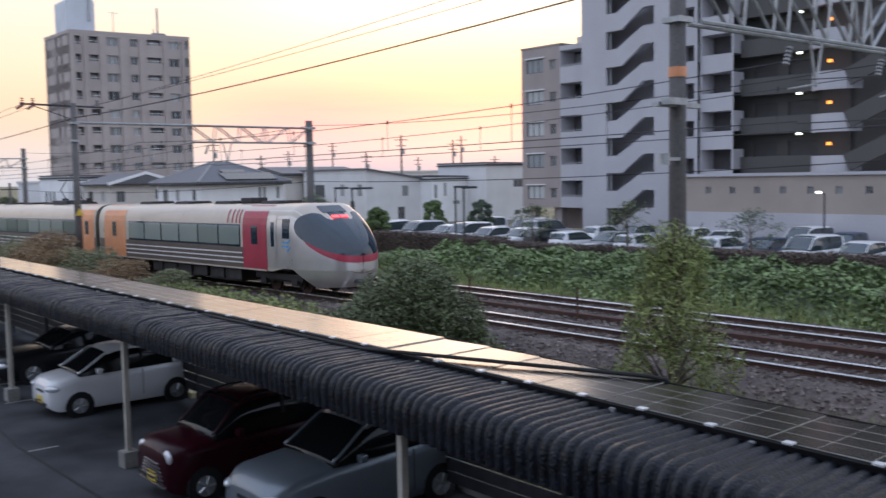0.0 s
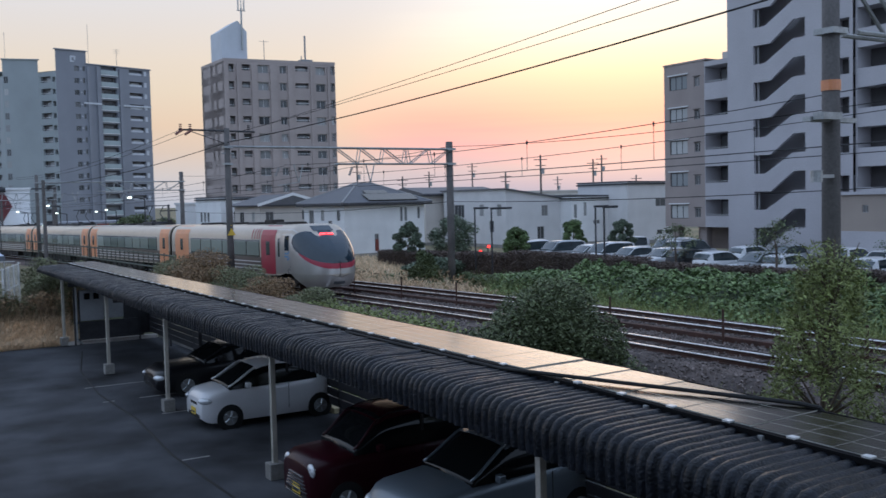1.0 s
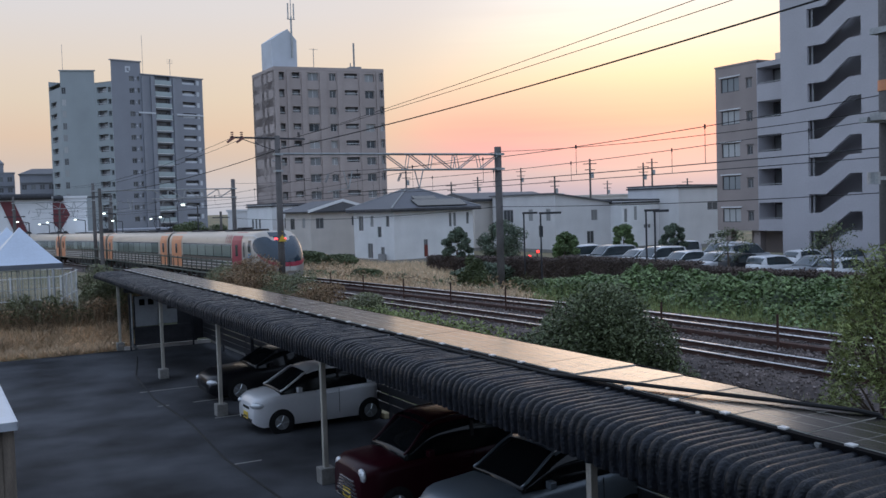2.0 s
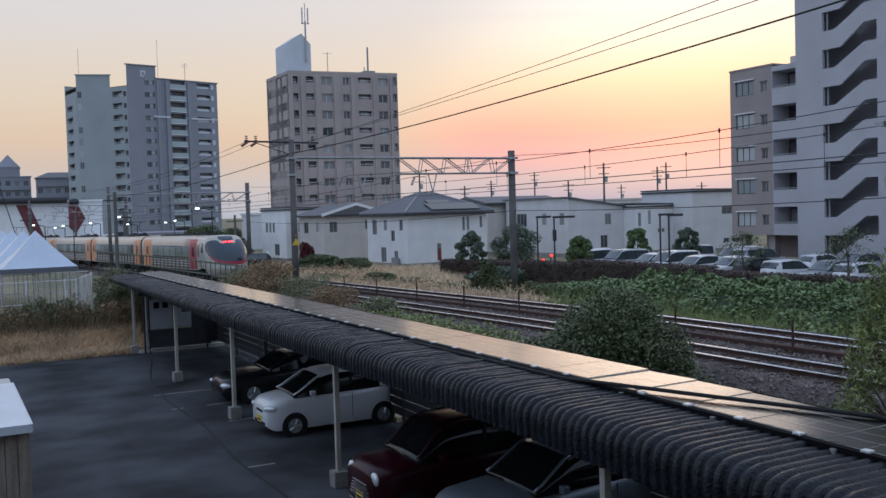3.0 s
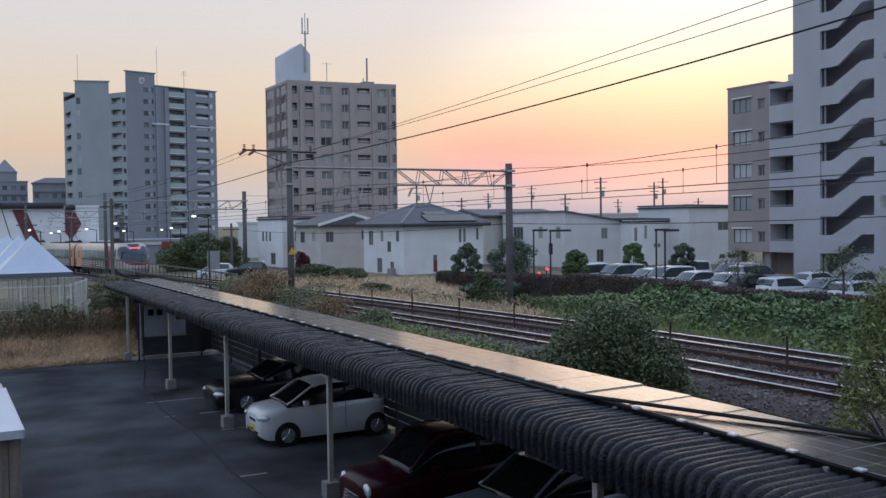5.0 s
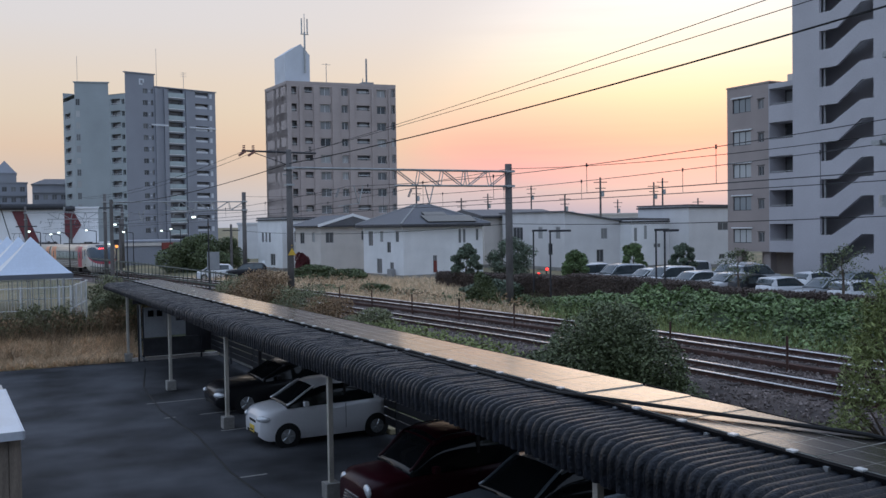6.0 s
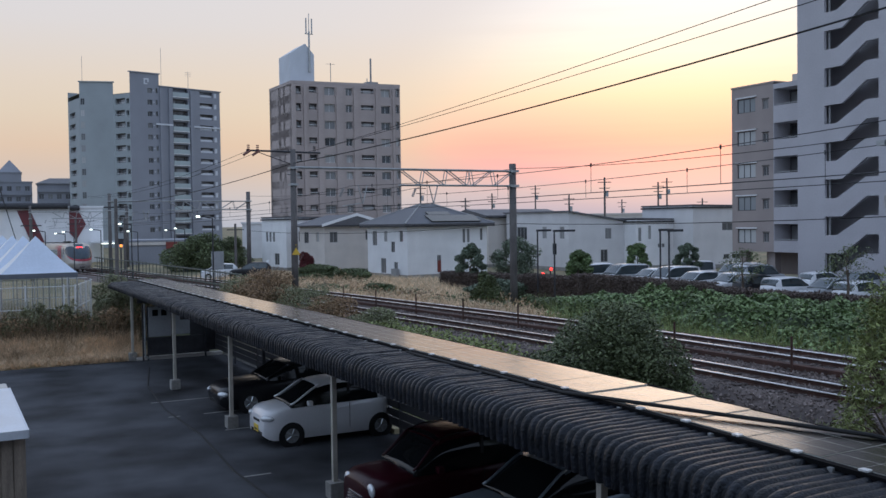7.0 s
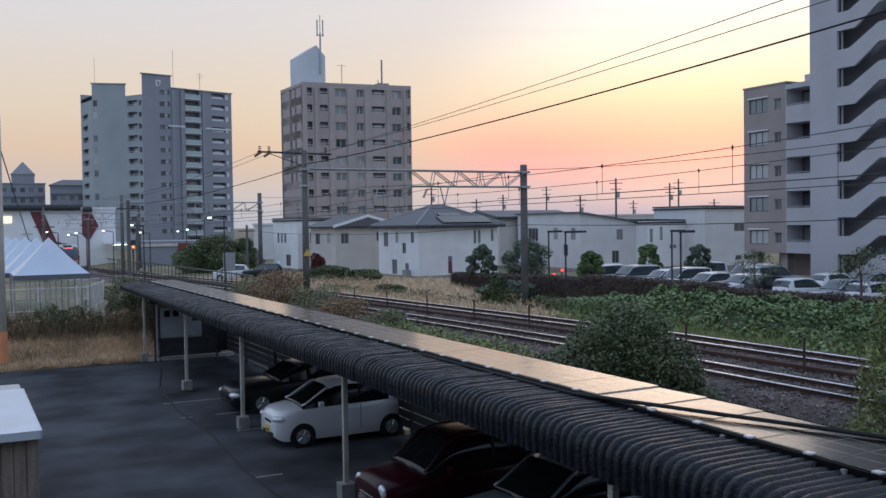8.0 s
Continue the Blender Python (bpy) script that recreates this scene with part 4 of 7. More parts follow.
# ---- buildings ----
def facade(name, width, height, openings, material, parent, m, depth=0.25, label=""):
    """A wall in its own plane (x along, z up, y inwards) with real openings and their reveals."""
    xs = sorted({0.0, width, *[v for o in openings for v in (o[0], o[1])]})
    zs = sorted({0.0, height, *[v for o in openings for v in (o[2], o[3])]})
    bm = bmesh.new()
    grid = {}

    def vert(x, z, y=0.0):
        k = (round(x, 4), round(z, 4), round(y, 4))
        if k not in grid:
            grid[k] = bm.verts.new((x, y, z))
        return grid[k]
    for a, b in zip(xs, xs[1:]):
        for c, d in zip(zs, zs[1:]):
            cx, cz = (a + b) / 2, (c + d) / 2
            if not any(o[0] < cx < o[1] and o[2] < cz < o[3] for o in openings):
                bm.faces.new((vert(a, c), vert(b, c), vert(b, d), vert(a, d)))
    for x0, x1, z0, z1 in [o[:4] for o in openings]:
        ring = [(x0, z0), (x1, z0), (x1, z1), (x0, z1)]
        for (a, c), (b, d) in zip(ring, ring[1:] + ring[:1]):
            bm.faces.new((vert(a, c), vert(a, c, depth), vert(b, d, depth), vert(b, d)))
    o = part(name, bm, material, parent, label)
    o.matrix_basis = m
    return o


_window_meshes = {}


def window_at(parent, m, w, h, mullions=1, pane="pane", frame="frame", rail=False):
    """A framed window w by h at the pose m (x along, z up, y inwards)."""
    key = (round(w, 2), round(h, 2), mullions, frame, pane, rail)
    if key not in _window_meshes:
        t = 0.05
        bm = bmesh.new()
        outer, inner = [(0, 0), (w, 0), (w, h), (0, h)], [(t, t), (w - t, t), (w - t, h - t), (t, h - t)]
        loft(bm, [[(x, y, z) for (x, z), y in zip(r, (y,) * 4)] for r, y in ((outer, -0.02), (inner, -0.02), (inner, 0.04), (outer, 0.04), (outer, -0.02))], True)
        a = bpy.data.meshes.new("window_frame")
        bm.to_mesh(a)
        bm.free()
        bm = boxes((t, w - t, 0.01, 0.03, t, h - t))
        b = bpy.data.meshes.new("pane")
        bm.to_mesh(b)
        bm.free()
        bm = boxes((-0.03, 0.03, -0.015, 0.04, t, h - t))
        c = bpy.data.meshes.new("mullion")
        bm.to_mesh(c)
        bm.free()
        _window_meshes[key] = (a, b, c)
    a, b, c = _window_meshes[key]
    f = part_me("window", a, frame, parent, m=m)
    part_me("pane", b, pane, f)
    for k in range(mullions):
        part_me("mullion", c, frame, f, m=pose(w * (k + 1) / (mullions + 1), 0, 0))
    return f


def face_pose(x0, y0, z0, x1, y1):
    """The pose of a wall plane that runs from one plan point to another, its outside on the right-hand side."""
    a = math.degrees(math.atan2(y1 - y0, x1 - x0))
    return pose(x0, y0, z0, 0, 0, a)


def windowed(parent, wname, width, height, opens, material, m, depth=0.2, label=""):
    """A facade with windows in its openings: rows of x0, x1, z0, z1, kind."""
    w = facade(wname, width, height, opens, material, parent, m, depth, label)
    for o in opens:
        kind = o[4] if len(o) > 4 else "pane"
        mm = m @ pose(o[0], depth - 0.05, o[2])
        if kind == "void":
            # a flat dark sheet closes the opening and stands for its shaded depth
            b = part_me("recess", pydata("recess", [(0, 0, 0), (o[1] - o[0], 0, 0), (o[1] - o[0], 0, o[3] - o[2]), (0, 0, o[3] - o[2])], [(0, 1, 2, 3)]), "apshade", parent, m=m @ pose(o[0], depth, o[2]))
        elif kind == "loggia":
            mb = m @ pose(o[0], depth + 0.5, o[2])
            ow, oh = o[1] - o[0], o[3] - o[2]
            # shallow lining whose grey carries the shade of a deeper loggia
            part_me("recess", pydata("recess", [(0, 0, 0), (ow, 0, 0), (ow, 0, oh), (0, 0, oh), (0, -0.5, 0), (ow, -0.5, 0), (ow, -0.5, oh), (0, -0.5, oh)], [(0, 1, 2, 3), (4, 5, 1, 0), (3, 2, 6, 7), (4, 0, 3, 7), (1, 5, 6, 2)]), "towershade", parent, m=mb)
            part_me("balcony_door", pydata("balcony_door", [(ow * 0.3, -0.02, 0), (ow * 0.9, -0.02, 0), (ow * 0.9, -0.02, oh * 0.8), (ow * 0.3, -0.02, oh * 0.8)], [(0, 1, 2, 3)]), "pane", parent, m=mb)
            part_me("balcony_rail", pydata("balcony_rail", [(0, 0, 0.25), (ow, 0, 0.25), (ow, 0, 0.32), (0, 0, 0.32)], [(0, 1, 2, 3)]), "fencewhite", parent, m=m @ pose(o[0], 0.05, o[2]))
        elif kind == "sky":
            # opaque pale sheet painted as the bright sky showing through the slit
            part_me("slit_window", pydata("slit_window", [(0, 0, 0), (o[1] - o[0], 0, 0), (o[1] - o[0], 0, o[3] - o[2]), (0, 0, o[3] - o[2])], [(0, 1, 2, 3)]), "pentwhite", parent, m=m @ pose(o[0], 0.06, o[2]))
        else:
            window_at(parent, mm, o[1] - o[0], o[3] - o[2], 1 if o[1] - o[0] < 2 else 2, {"dark": "pane_dark", "curtain": "pane_curtain"}.get(kind, "pane"), {"rail": "fencewhite", "curtain": "darksteel"}.get(kind, "frame"), kind == "rail")
    return w


def polar(yaw, d):
    a = radians(yaw)
    return d * math.sin(a), d * math.cos(a)


def antenna(parent, x, y, z, h, arms=3):
    bm = rods([((x, y, z), (x, y, z + h), 0.06)])
    for k in range(arms):
        zz = z + h * (0.95 - 0.1 * k)
        rod(bm, (x - 0.8, y, zz), (x + 0.8, y, zz), 0.03, n=5)
    part("antenna", bm, "frame", parent)


def tower_brown():
    """Eleven-storey brown block behind the houses."""
    t = thing("apartment_tower", "brown tiled eleven-storey apartment block with a pale rooftop tower", "apartment building")
    fl, base, top = 2.82, 0.3, 28.75
    A, B, C, D = TB_A, TB_B, TB_C, TB_D
    n = 10
    # front facade B to C, left end A to B
    wl, wf = math.dist(A, B), math.dist(B, C)
    ops = []
    for i in range(n):
        z = 1.1 + i * fl
        for x0, x1, h0, h1, kd in ((0.04, 0.085, 0.3, 1.6, "loggia"), (0.155, 0.225, 0.6, 1.6, "loggia"), (0.295, 0.39, 0.25, 1.6, "rail"), (0.49, 0.55, 0.3, 1.55, "rail"), (0.63, 0.75, 0.75, 1.6, "loggia"), (0.82, 0.905, 0.25, 1.55, "rail"), (0.958, 0.992, 0.35, 1.75, "rail")):
            ops.append((x0 * wf, x1 * wf, z + h0, z + h1, kd))
    windowed(t, "front_wall", wf, top - base, ops, "towertile", face_pose(*B, base, *C), 0.5, "brown tiled front with recessed balconies")
    ops = []
    for i in range(n):
        z = 1.1 + i * fl
        for x0, x1, kd in ((0.08, 0.42, "loggia"), (0.52, 0.64, "rail"), (0.72, 0.93, "rail")):
            ops.append((x0 * wl, x1 * wl, z + 0.2, z + 1.7, kd))
    windowed(t, "end_wall", wl, top - base, ops, "towertile", face_pose(*A, base, *B), 0.4)
    for i in range(n):
        z = base + 1.1 + i * fl
        m = face_pose(*A, z, *B)
        bm = boxes((0.08 * wl, 0.42 * wl, 0.02, 0.08, 0.75, 0.85), (0.08 * wl, 0.42 * wl, 0.02, 0.08, 1.35, 1.42), (0.24 * wl, 0.26 * wl, 0.02, 0.08, 0.2, 1.7))
        o = part("balcony_rail", bm, "fencewhite", t)
        o.matrix_basis = m
    bm = bmesh.new()
    loft(bm, [[(*p, z) for p in (B, A, D, C)] for z in (base, top)], False, False, True)
    part("rear_wall", bm, "towertile", t)
    for k, (x0, x1, dp, mt) in enumerate(((0.0, 0.035, 0.35, "towertile"), (0.105, 0.135, 0.35, "towertile"), (0.235, 0.28, 0.25, "towertile"), (0.40, 0.465, 0.3, "towertile"), (0.56, 0.6, 0.3, "towertile"), (0.765, 0.79, 0.25, "towertile"), (0.925, 0.945, 0.3, "towertile"))):
        o = part("pilaster", boxes((x0 * wf, x1 * wf, -dp, -0.003, 0, top - base - 0.3)), mt, t, "tiled pier between the windows")
        o.matrix_basis = face_pose(*B, base, *C)
    # parapet
    bm = bmesh.new()
    for p, q in ((A, B), (B, C)):
        m = face_pose(*p, top, *q)
        box(bm, -0.02, math.dist(p, q) + 0.02, -0.03, 0.4, 0, 0.5, m)
    part("parapet", bm, "towertile", t)
    # the rooftop tower with a pent roof
    ux, uy = (C[0] - B[0]) / wf, (C[1] - B[1]) / wf
    vx, vy = (A[0] - B[0]) / wl, (A[1] - B[1]) / wl

    def at(a, b, z):
        return (B[0] + ux * a + vx * b, B[1] + uy * a + vy * b, z)
    a0, a1, b0, b1 = 0.4, 4.6, 1.8, 7.0
    bm = bmesh.new()
    lo = [at(a0, b0, top), at(a1, b0, top), at(a1, b1, top), at(a0, b1, top)]
    hi = [at(a0, b0, top + 5.2), at(a1, b0, top + 5.2), at(a1, b1, top + 5.2), at(a0, b1, top + 5.2)]
    loft(bm, [lo, hi], True)
    am = (a0 + a1) / 2
    r0, r1 = at(am + 0.6, b0, top + 7.0), at(am + 0.6, b1, top + 7.0)
    v = [bm.verts.new(p) for p in (hi[0], hi[1], r0, hi[2], hi[3], r1)]
    for q in ((0, 1, 2), (3, 4, 5), (1, 3, 5, 2), (4, 0, 2, 5)):
        bm.faces.new([v[k] for k in q])
    part("rooftop_tower", bm, "pentwhite", t, "pale rooftop tower with a pitched top")
    bm = bmesh.new()
    c = at(am + 1.2, b0 - 0.25, 0)
    rod(bm, (c[0], c[1], top + 2.2), (c[0], c[1], top + 9.0), 0.16)
    for s in (-0.5, 0.5):
        rod(bm, (c[0] + s, c[1], top + 8.6), (c[0] + s, c[1], top + 11.2), 0.12)
    rod(bm, (c[0], c[1], top + 8.0), (c[0], c[1], top + 12.0), 0.07)
    rod(bm, (c[0] - 0.7, c[1], top + 8.6), (c[0] + 0.7, c[1], top + 8.6), 0.08)
    part("mast", bm, "galv", t, "mobile phone mast")
    p = at(7.5, 2, top)
    antenna(t, p[0], p[1], top, 4.0, 1)
    p = at(wf * 0.76, 1.5, top)
    bm = rods([((p[0], p[1], top), (p[0], p[1], top + 5.0), 0.16), ((p[0] - 0.7, p[1], top), (p[0] - 0.7, p[1], top + 1.6), 0.08)])
    box(bm, p[0] - 1, p[0] + 1, p[1] - 0.8, p[1] + 0.8, top, top + 0.9)
    part("antenna", bm, "frame", t)


def tower_grey():
    """Fourteen-storey grey slab with two wings, further off."""
    t = thing("apartment_tower", "tall two-toned grey apartment tower with stacked balconies", "apartment building")
    fl, base = 2.9, 0.0
    P = TG
    top1, top2, top3 = 40.0, 43.6, 40.6
    n = 14

    def wall(p, q, top, ops, material, depth=0.5):
        windowed(t, "wall", math.dist(p, q), top - base, ops, material, face_pose(*p, base, *q), depth)
    # left end wall with open balconies
    w = math.dist(P[0], P[1])
    wall(P[0], P[1], top1 - 2.5, [(0.15 * w, 0.62 * w, 1.2 + i * fl, 2.5 + i * fl, "loggia") for i in range(n - 2)], "towergrey")
    w = math.dist(P[1], P[2])
    wall(P[1], P[2], top1 + 1.4, [(0.03 * w, 0.15 * w, 1.0 + i * fl, 2.6 + i * fl, "pane") for i in range(n - 1)], "towergrey", 0.12)
    w = math.dist(P[2], P[3])
    wall(P[2], P[3], top1 - 1.6, [(0.12 * w, 0.70 * w, 1.1 + i * fl, 2.5 + i * fl, "loggia") for i in range(n - 1)] + [(0.78 * w, 0.95 * w, 1.1 + i * fl, 2.3 + i * fl, "dark") for i in range(n - 1)], "towergrey", 0.6)
    w = math.dist(P[3], P[4])
    wall(P[3], P[4], top2, [(0.60 * w, 0.76 * w, 1.1 + i * fl, 2.3 + i * fl, "dark") for i in range(n)] + [(0.88 * w, 0.95 * w, 1.2 + i * fl, 2.4 + i * fl, "dark") for i in range(n)], "towerdark", 0.4)
    for i in range(n):
        part("stair_lamp", boxes((0.80 * w, 0.83 * w, -0.08, -0.01, 1.6 + i * fl, 1.9 + i * fl)), "pentwhite", t).matrix_basis = face_pose(*P[3], base, *P[4])
    w = math.dist(P[4], P[5])
    ops = []
    for i in range(n):
        z = 0.9 + i * fl
        ops += [(0.22 * w, 0.46 * w, z + 0.1, z + 2.2, "loggia"), (0.66 * w, 0.88 * w, z + 0.4, z + 1.7, "loggia"), (0.90 * w, 0.945 * w, z + 0.4, z + 1.6, "sky")]
    wall(P[4], P[5], top3, ops, "towerdark", 0.7)
    for i in range(n):
        m = face_pose(*P[4], base + 0.9 + i * fl, *P[5])
        o = part("balcony", boxes((0.21 * w, 0.47 * w, -0.3, 0.05, -0.15, 0.95), bevel=0.02), "balconyglass", t, "pale greenish balcony panel")
        o.matrix_basis = m
        o = part("balcony_cap", boxes((0.205 * w, 0.475 * w, -0.36, -0.2, -0.32, -0.16)), "wallwhite", t)
        o.matrix_basis = m
        part("window_box", boxes((0.67 * w, 0.87 * w, 0.3, 0.36, 0.42, 0.95)), "pentwhite", t).matrix_basis = m
    for x0, x1, mt in ((0.0, 0.04, "towerdark"), (0.14, 0.2, "towerdark"), (0.49, 0.54, "towerdark")):
        part("pilaster", boxes((x0 * w, x1 * w, -0.5, -0.003, 0, top3 - 0.4)), mt, t).matrix_basis = face_pose(*P[4], base, *P[5])
    part("belt_course", boxes((-1.2, 0.2 * w, -0.56, -0.51, 30.9, 31.3), (0.48 * w, w, -0.2, -0.01, 30.9, 31.3)), "pentwhite", t, "pale belt course").matrix_basis = face_pose(*P[4], base, *P[5])
    bm = bmesh.new()
    back = [P[0], P[6], P[5]]
    loft(bm, [[(*p, z) for p in back] for z in (base, top1)], False)
    f = [bm.verts.new((*p, top1 - 1.5)) for p in (P[0], P[1], P[2], P[3], P[4], P[5], P[6])]
    bm.faces.new(f)
    part("rear_wall", bm, "towergrey", t)
    # stair tower head and roof edges
    bm = bmesh.new()
    loft(bm, [[(P[3][0] * 1.005, P[3][1] * 1.005, z), (P[4][0] * 1.005, P[4][1] * 1.005, z), (P[4][0] * 1.03, P[4][1] * 1.03, z), (P[3][0] * 1.03, P[3][1] * 1.03, z)] for z in (top1 - 2, top2)], True, False, True)
    part("stair_head", bm, "towerdark", t)
    bm = bmesh.new()
    loft(bm, [[(P[4][0] * 1.005, P[4][1] * 1.005, z), (P[5][0] * 1.005, P[5][1] * 1.005, z), (P[5][0] * 1.03, P[5][1] * 1.03, z), (P[4][0] * 1.03, P[4][1] * 1.03, z)] for z in (top1 - 2, top3)], True, False, True)
    part("roof_block", bm, "towerdark", t)
    bm = bmesh.new()
    loft(bm, [[(P[1][0] * 1.005, P[1][1] * 1.005, z), (P[2][0] * 1.005, P[2][1] * 1.005, z), (P[2][0] * 1.03, P[2][1] * 1.03, z), (P[1][0] * 1.03, P[1][1] * 1.03, z)] for z in (top1 - 2, top1 + 1.4)], True, False, True)
    part("roof_block", bm, "towergrey", t)
    m = face_pose(*P[3], 40.9, *P[4]) @ pose(3.6, 0, 0)
    part("emblem", boxes((0, 0.35, -0.06, -0.005, 0, 1.5), (0.351, 1.3, -0.06, -0.005, 1.15, 1.5), (0.95, 1.3, -0.06, -0.005, 0.5, 1.149), (0.351, 0.949, -0.06, -0.005, 0, 0.3)), "pentwhite", t, "pale angular emblem").matrix_basis = m
    for a, b, z in ((1, 2, top1 + 1.4), (3, 4, top2), (4, 5, top3)):
        part("roof_coping", boxes((-0.25, math.dist(P[a], P[b]) + 0.25, -0.25, 0.5, 0.01, 0.25)), "towerdark" if a > 1 else "towergrey", t).matrix_basis = face_pose(*P[a], z, *P[b])
    for p, h in ((P[1], 9), (P[4], 12)):
        bm = rods([((p[0] + 1, p[1] + 2, 40), (p[0] + 1, p[1] + 2, 41 + h * 0.8), 0.045)])
        part("antenna", bm, "frame", t)
    q = ((P[4][0] + P[5][0]) / 2, (P[4][1] + P[5][1]) / 2 + 2)
    antenna(t, q[0], q[1], 41, 4.5)


def apartment_right():
    """The large block beside the car park: brown wing, stair tower and balconies."""
    t = thing("apartment_building", "large grey apartment block with zigzag stairs and a brown wing", "apartment building")
    fl, base = 2.85, 0.55
    part("foundation", boxes((61.05, 72, 19, 54.2, -0.2, base + 0.02)), "concrete", t)
    # brown wing with a column of balconies at its side
    top, up = 16.75 - base, 2.0
    m = face_pose(62.0, 62.3, base, 62.0, 57.5)
    w, wb = 4.8, 3.2
    ops = []
    for i in range(5):
        z = 2.72 + i * 2.82
        ops += [(0.65, 2.75, z - up, z + 1.2 - up, "curtain"), (3.55, 4.2, z + 0.1 - up, z + 0.9 - up, "dark")]
    windowed(t, "wing_wall", w, top - up, ops, "apbrown", m @ pose(0, 0, up), 0.16, "brown tiled wing wall")
    for i in range(5):
        part("window_hood", boxes((0.52, 2.9, -0.12, 0.0, 3.98 + i * 2.82, 4.07 + i * 2.82)), "wallwhite", t).matrix_basis = m
        part("small_hood", boxes((3.48, 4.27, -0.07, 0.0, 3.66 + i * 2.82, 3.72 + i * 2.82)), "apdark", t).matrix_basis = m
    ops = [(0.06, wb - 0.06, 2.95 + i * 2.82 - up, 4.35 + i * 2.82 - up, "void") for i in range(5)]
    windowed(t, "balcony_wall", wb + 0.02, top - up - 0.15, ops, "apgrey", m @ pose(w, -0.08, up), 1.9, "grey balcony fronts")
    for i in range(5):
        z = 2.95 + i * 2.82
        part("balcony_window", boxes((w + 0.3, w + 2.2, 1.72, 1.80, z - 0.6, z + 1.2)), "pane_dark", t, "dark sliding balcony window").matrix_basis = m
        part("balcony_handrail", boxes((w + 0.06, w + wb, 0.02, 0.07, z + 0.1, z + 0.15)), "galv", t).matrix_basis = m
    bm = boxes((w, w + wb, 1.95, 7, up, top - 0.05), (0.3, 1.0, 0.6, 1.3, 0, up), (3.6, 4.3, 0.6, 1.3, 0, up), (1.5, w + wb, 2.6, 7.0, 0, up))
    deep = ((0.02, 0.2), (w - 0.02, 0.2), (w - 0.02, 7.0), (3.3, 7.0))
    loft(bm, [[(*p, z) for p in deep] for z in (up, top - 0.05)], True, True, True)
    part("wing_body", bm, "apbrown", t).matrix_basis = m
    part("roof_edge", loft(bmesh.new(), [[(*p, z) for p in ((-0.06, -0.06), (w + 0.1, -0.06), (w + 0.1, 7.0), (3.3, 7.0))] for z in (top, top + 0.14)], True, True, True), "apbrown", t).matrix_basis = m
    part("roof_box", boxes((w + 1.2, w + 2.7, 0.8, 2.4, top - 0.15, top + 0.55), bevel=0.03), "wallcream", t).matrix_basis = m
    part("drain_pipe", rods([((w + wb - 0.12, -0.12, 0.2), (w + wb + 0.1, -0.12, top), 0.05)]), "apgrey", t).matrix_basis = m
    # stair tower, plane x = 61: a wall with stepped zigzag openings
    X, y0, y1 = 61.0, 54.15, 45.0
    H = 30.0
    m = face_pose(X, y0, base, X, y1)
    s0, s1, s2, s3 = 2.62, 3.75, 6.35, 7.45      # opening: landing from s0, slope s1 to s2, landing to s3
    nfl, opening, sfl, z_first, climb = 10, 1.45, 2.87, 0.60, 1.5
    for a, b in ((0, s0), (s3, y0 - y1)):
        part("stair_wall", boxes((a, b, 0, 0.25, 0, H)), "apgrey", t, "pale grey stair tower wall").matrix_basis = m
    steps = ((s0, s0, 0.0), (s1 + 0.5, s1, 0.0), (s2 + 0.05, s2, climb), (s3, s3, climb))
    for i in range(-1, nfl + 1):
        z = z_first + i * sfl
        rings = []
        for xl, xh, up in steps:
            lo, hi = max(0.0, z + up + opening), min(H, z + sfl + up)
            hi = max(hi, lo + 0.01)
            rings.append([(xl, 0, lo), (xh, 0, hi), (xh, 0.22, hi), (xl, 0.22, lo)])
        bm = bmesh.new()
        loft(bm, rings, True, True, True)
        part("stair_parapet", bm, "apgrey", t, "pale grey parapet that climbs with the stair").matrix_basis = m
    # flights and landings inside
    for i in range(nfl):
        z = z_first + i * sfl
        o = part("stair_landing", boxes((s0 - 0.2, s1, 0.27, 2.4, z - 0.2, z)), "apgrey", t)
        o.matrix_basis = m
        k = 8
        for j in range(k):
            xa = s1 + (s2 - s1) * j / k
            zz = z + climb * (j + 1) / k
            o = part("stair_step", boxes((xa, xa + (s2 - s1) / k, 0.27, 1.3, zz - 0.3, zz)), "apgrey", t)
            o.matrix_basis = m
        o = part("stair_landing", boxes((s2, s3 + 0.2, 0.27, 2.4, z + climb - 0.2, z + climb)), "apgrey", t)
        o.matrix_basis = m
        o = part("landing_door", boxes((s0 + 0.15, s0 + 0.3, 0.3, 0.36, z, z + 1.6)), "frame", t)
        o.matrix_basis = m
    for b in ((X + 2.5, X + 9, y1, y0, base, base + H), (X + 0.26, X + 2.5, y0 - 0.3, y0 - 0.002, base, base + H), (X + 0.26, X + 2.5, y1 + 0.002, y1 + 0.3, base, base + H), (X, X + 9, y1, y0, base + H, base + H + 0.3)):
        part("stair_tower_wall", boxes(b), "apgrey", t)
    # narrow bay between stair and main facade
    X2 = 61.6
    ops = []
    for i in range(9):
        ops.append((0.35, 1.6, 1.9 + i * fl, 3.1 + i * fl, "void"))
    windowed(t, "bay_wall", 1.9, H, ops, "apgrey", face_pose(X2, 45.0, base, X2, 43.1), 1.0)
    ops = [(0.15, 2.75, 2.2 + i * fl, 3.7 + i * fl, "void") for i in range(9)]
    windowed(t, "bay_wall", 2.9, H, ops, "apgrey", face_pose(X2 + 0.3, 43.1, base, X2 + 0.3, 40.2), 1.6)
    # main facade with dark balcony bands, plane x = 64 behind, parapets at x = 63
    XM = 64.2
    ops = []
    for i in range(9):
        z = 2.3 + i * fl
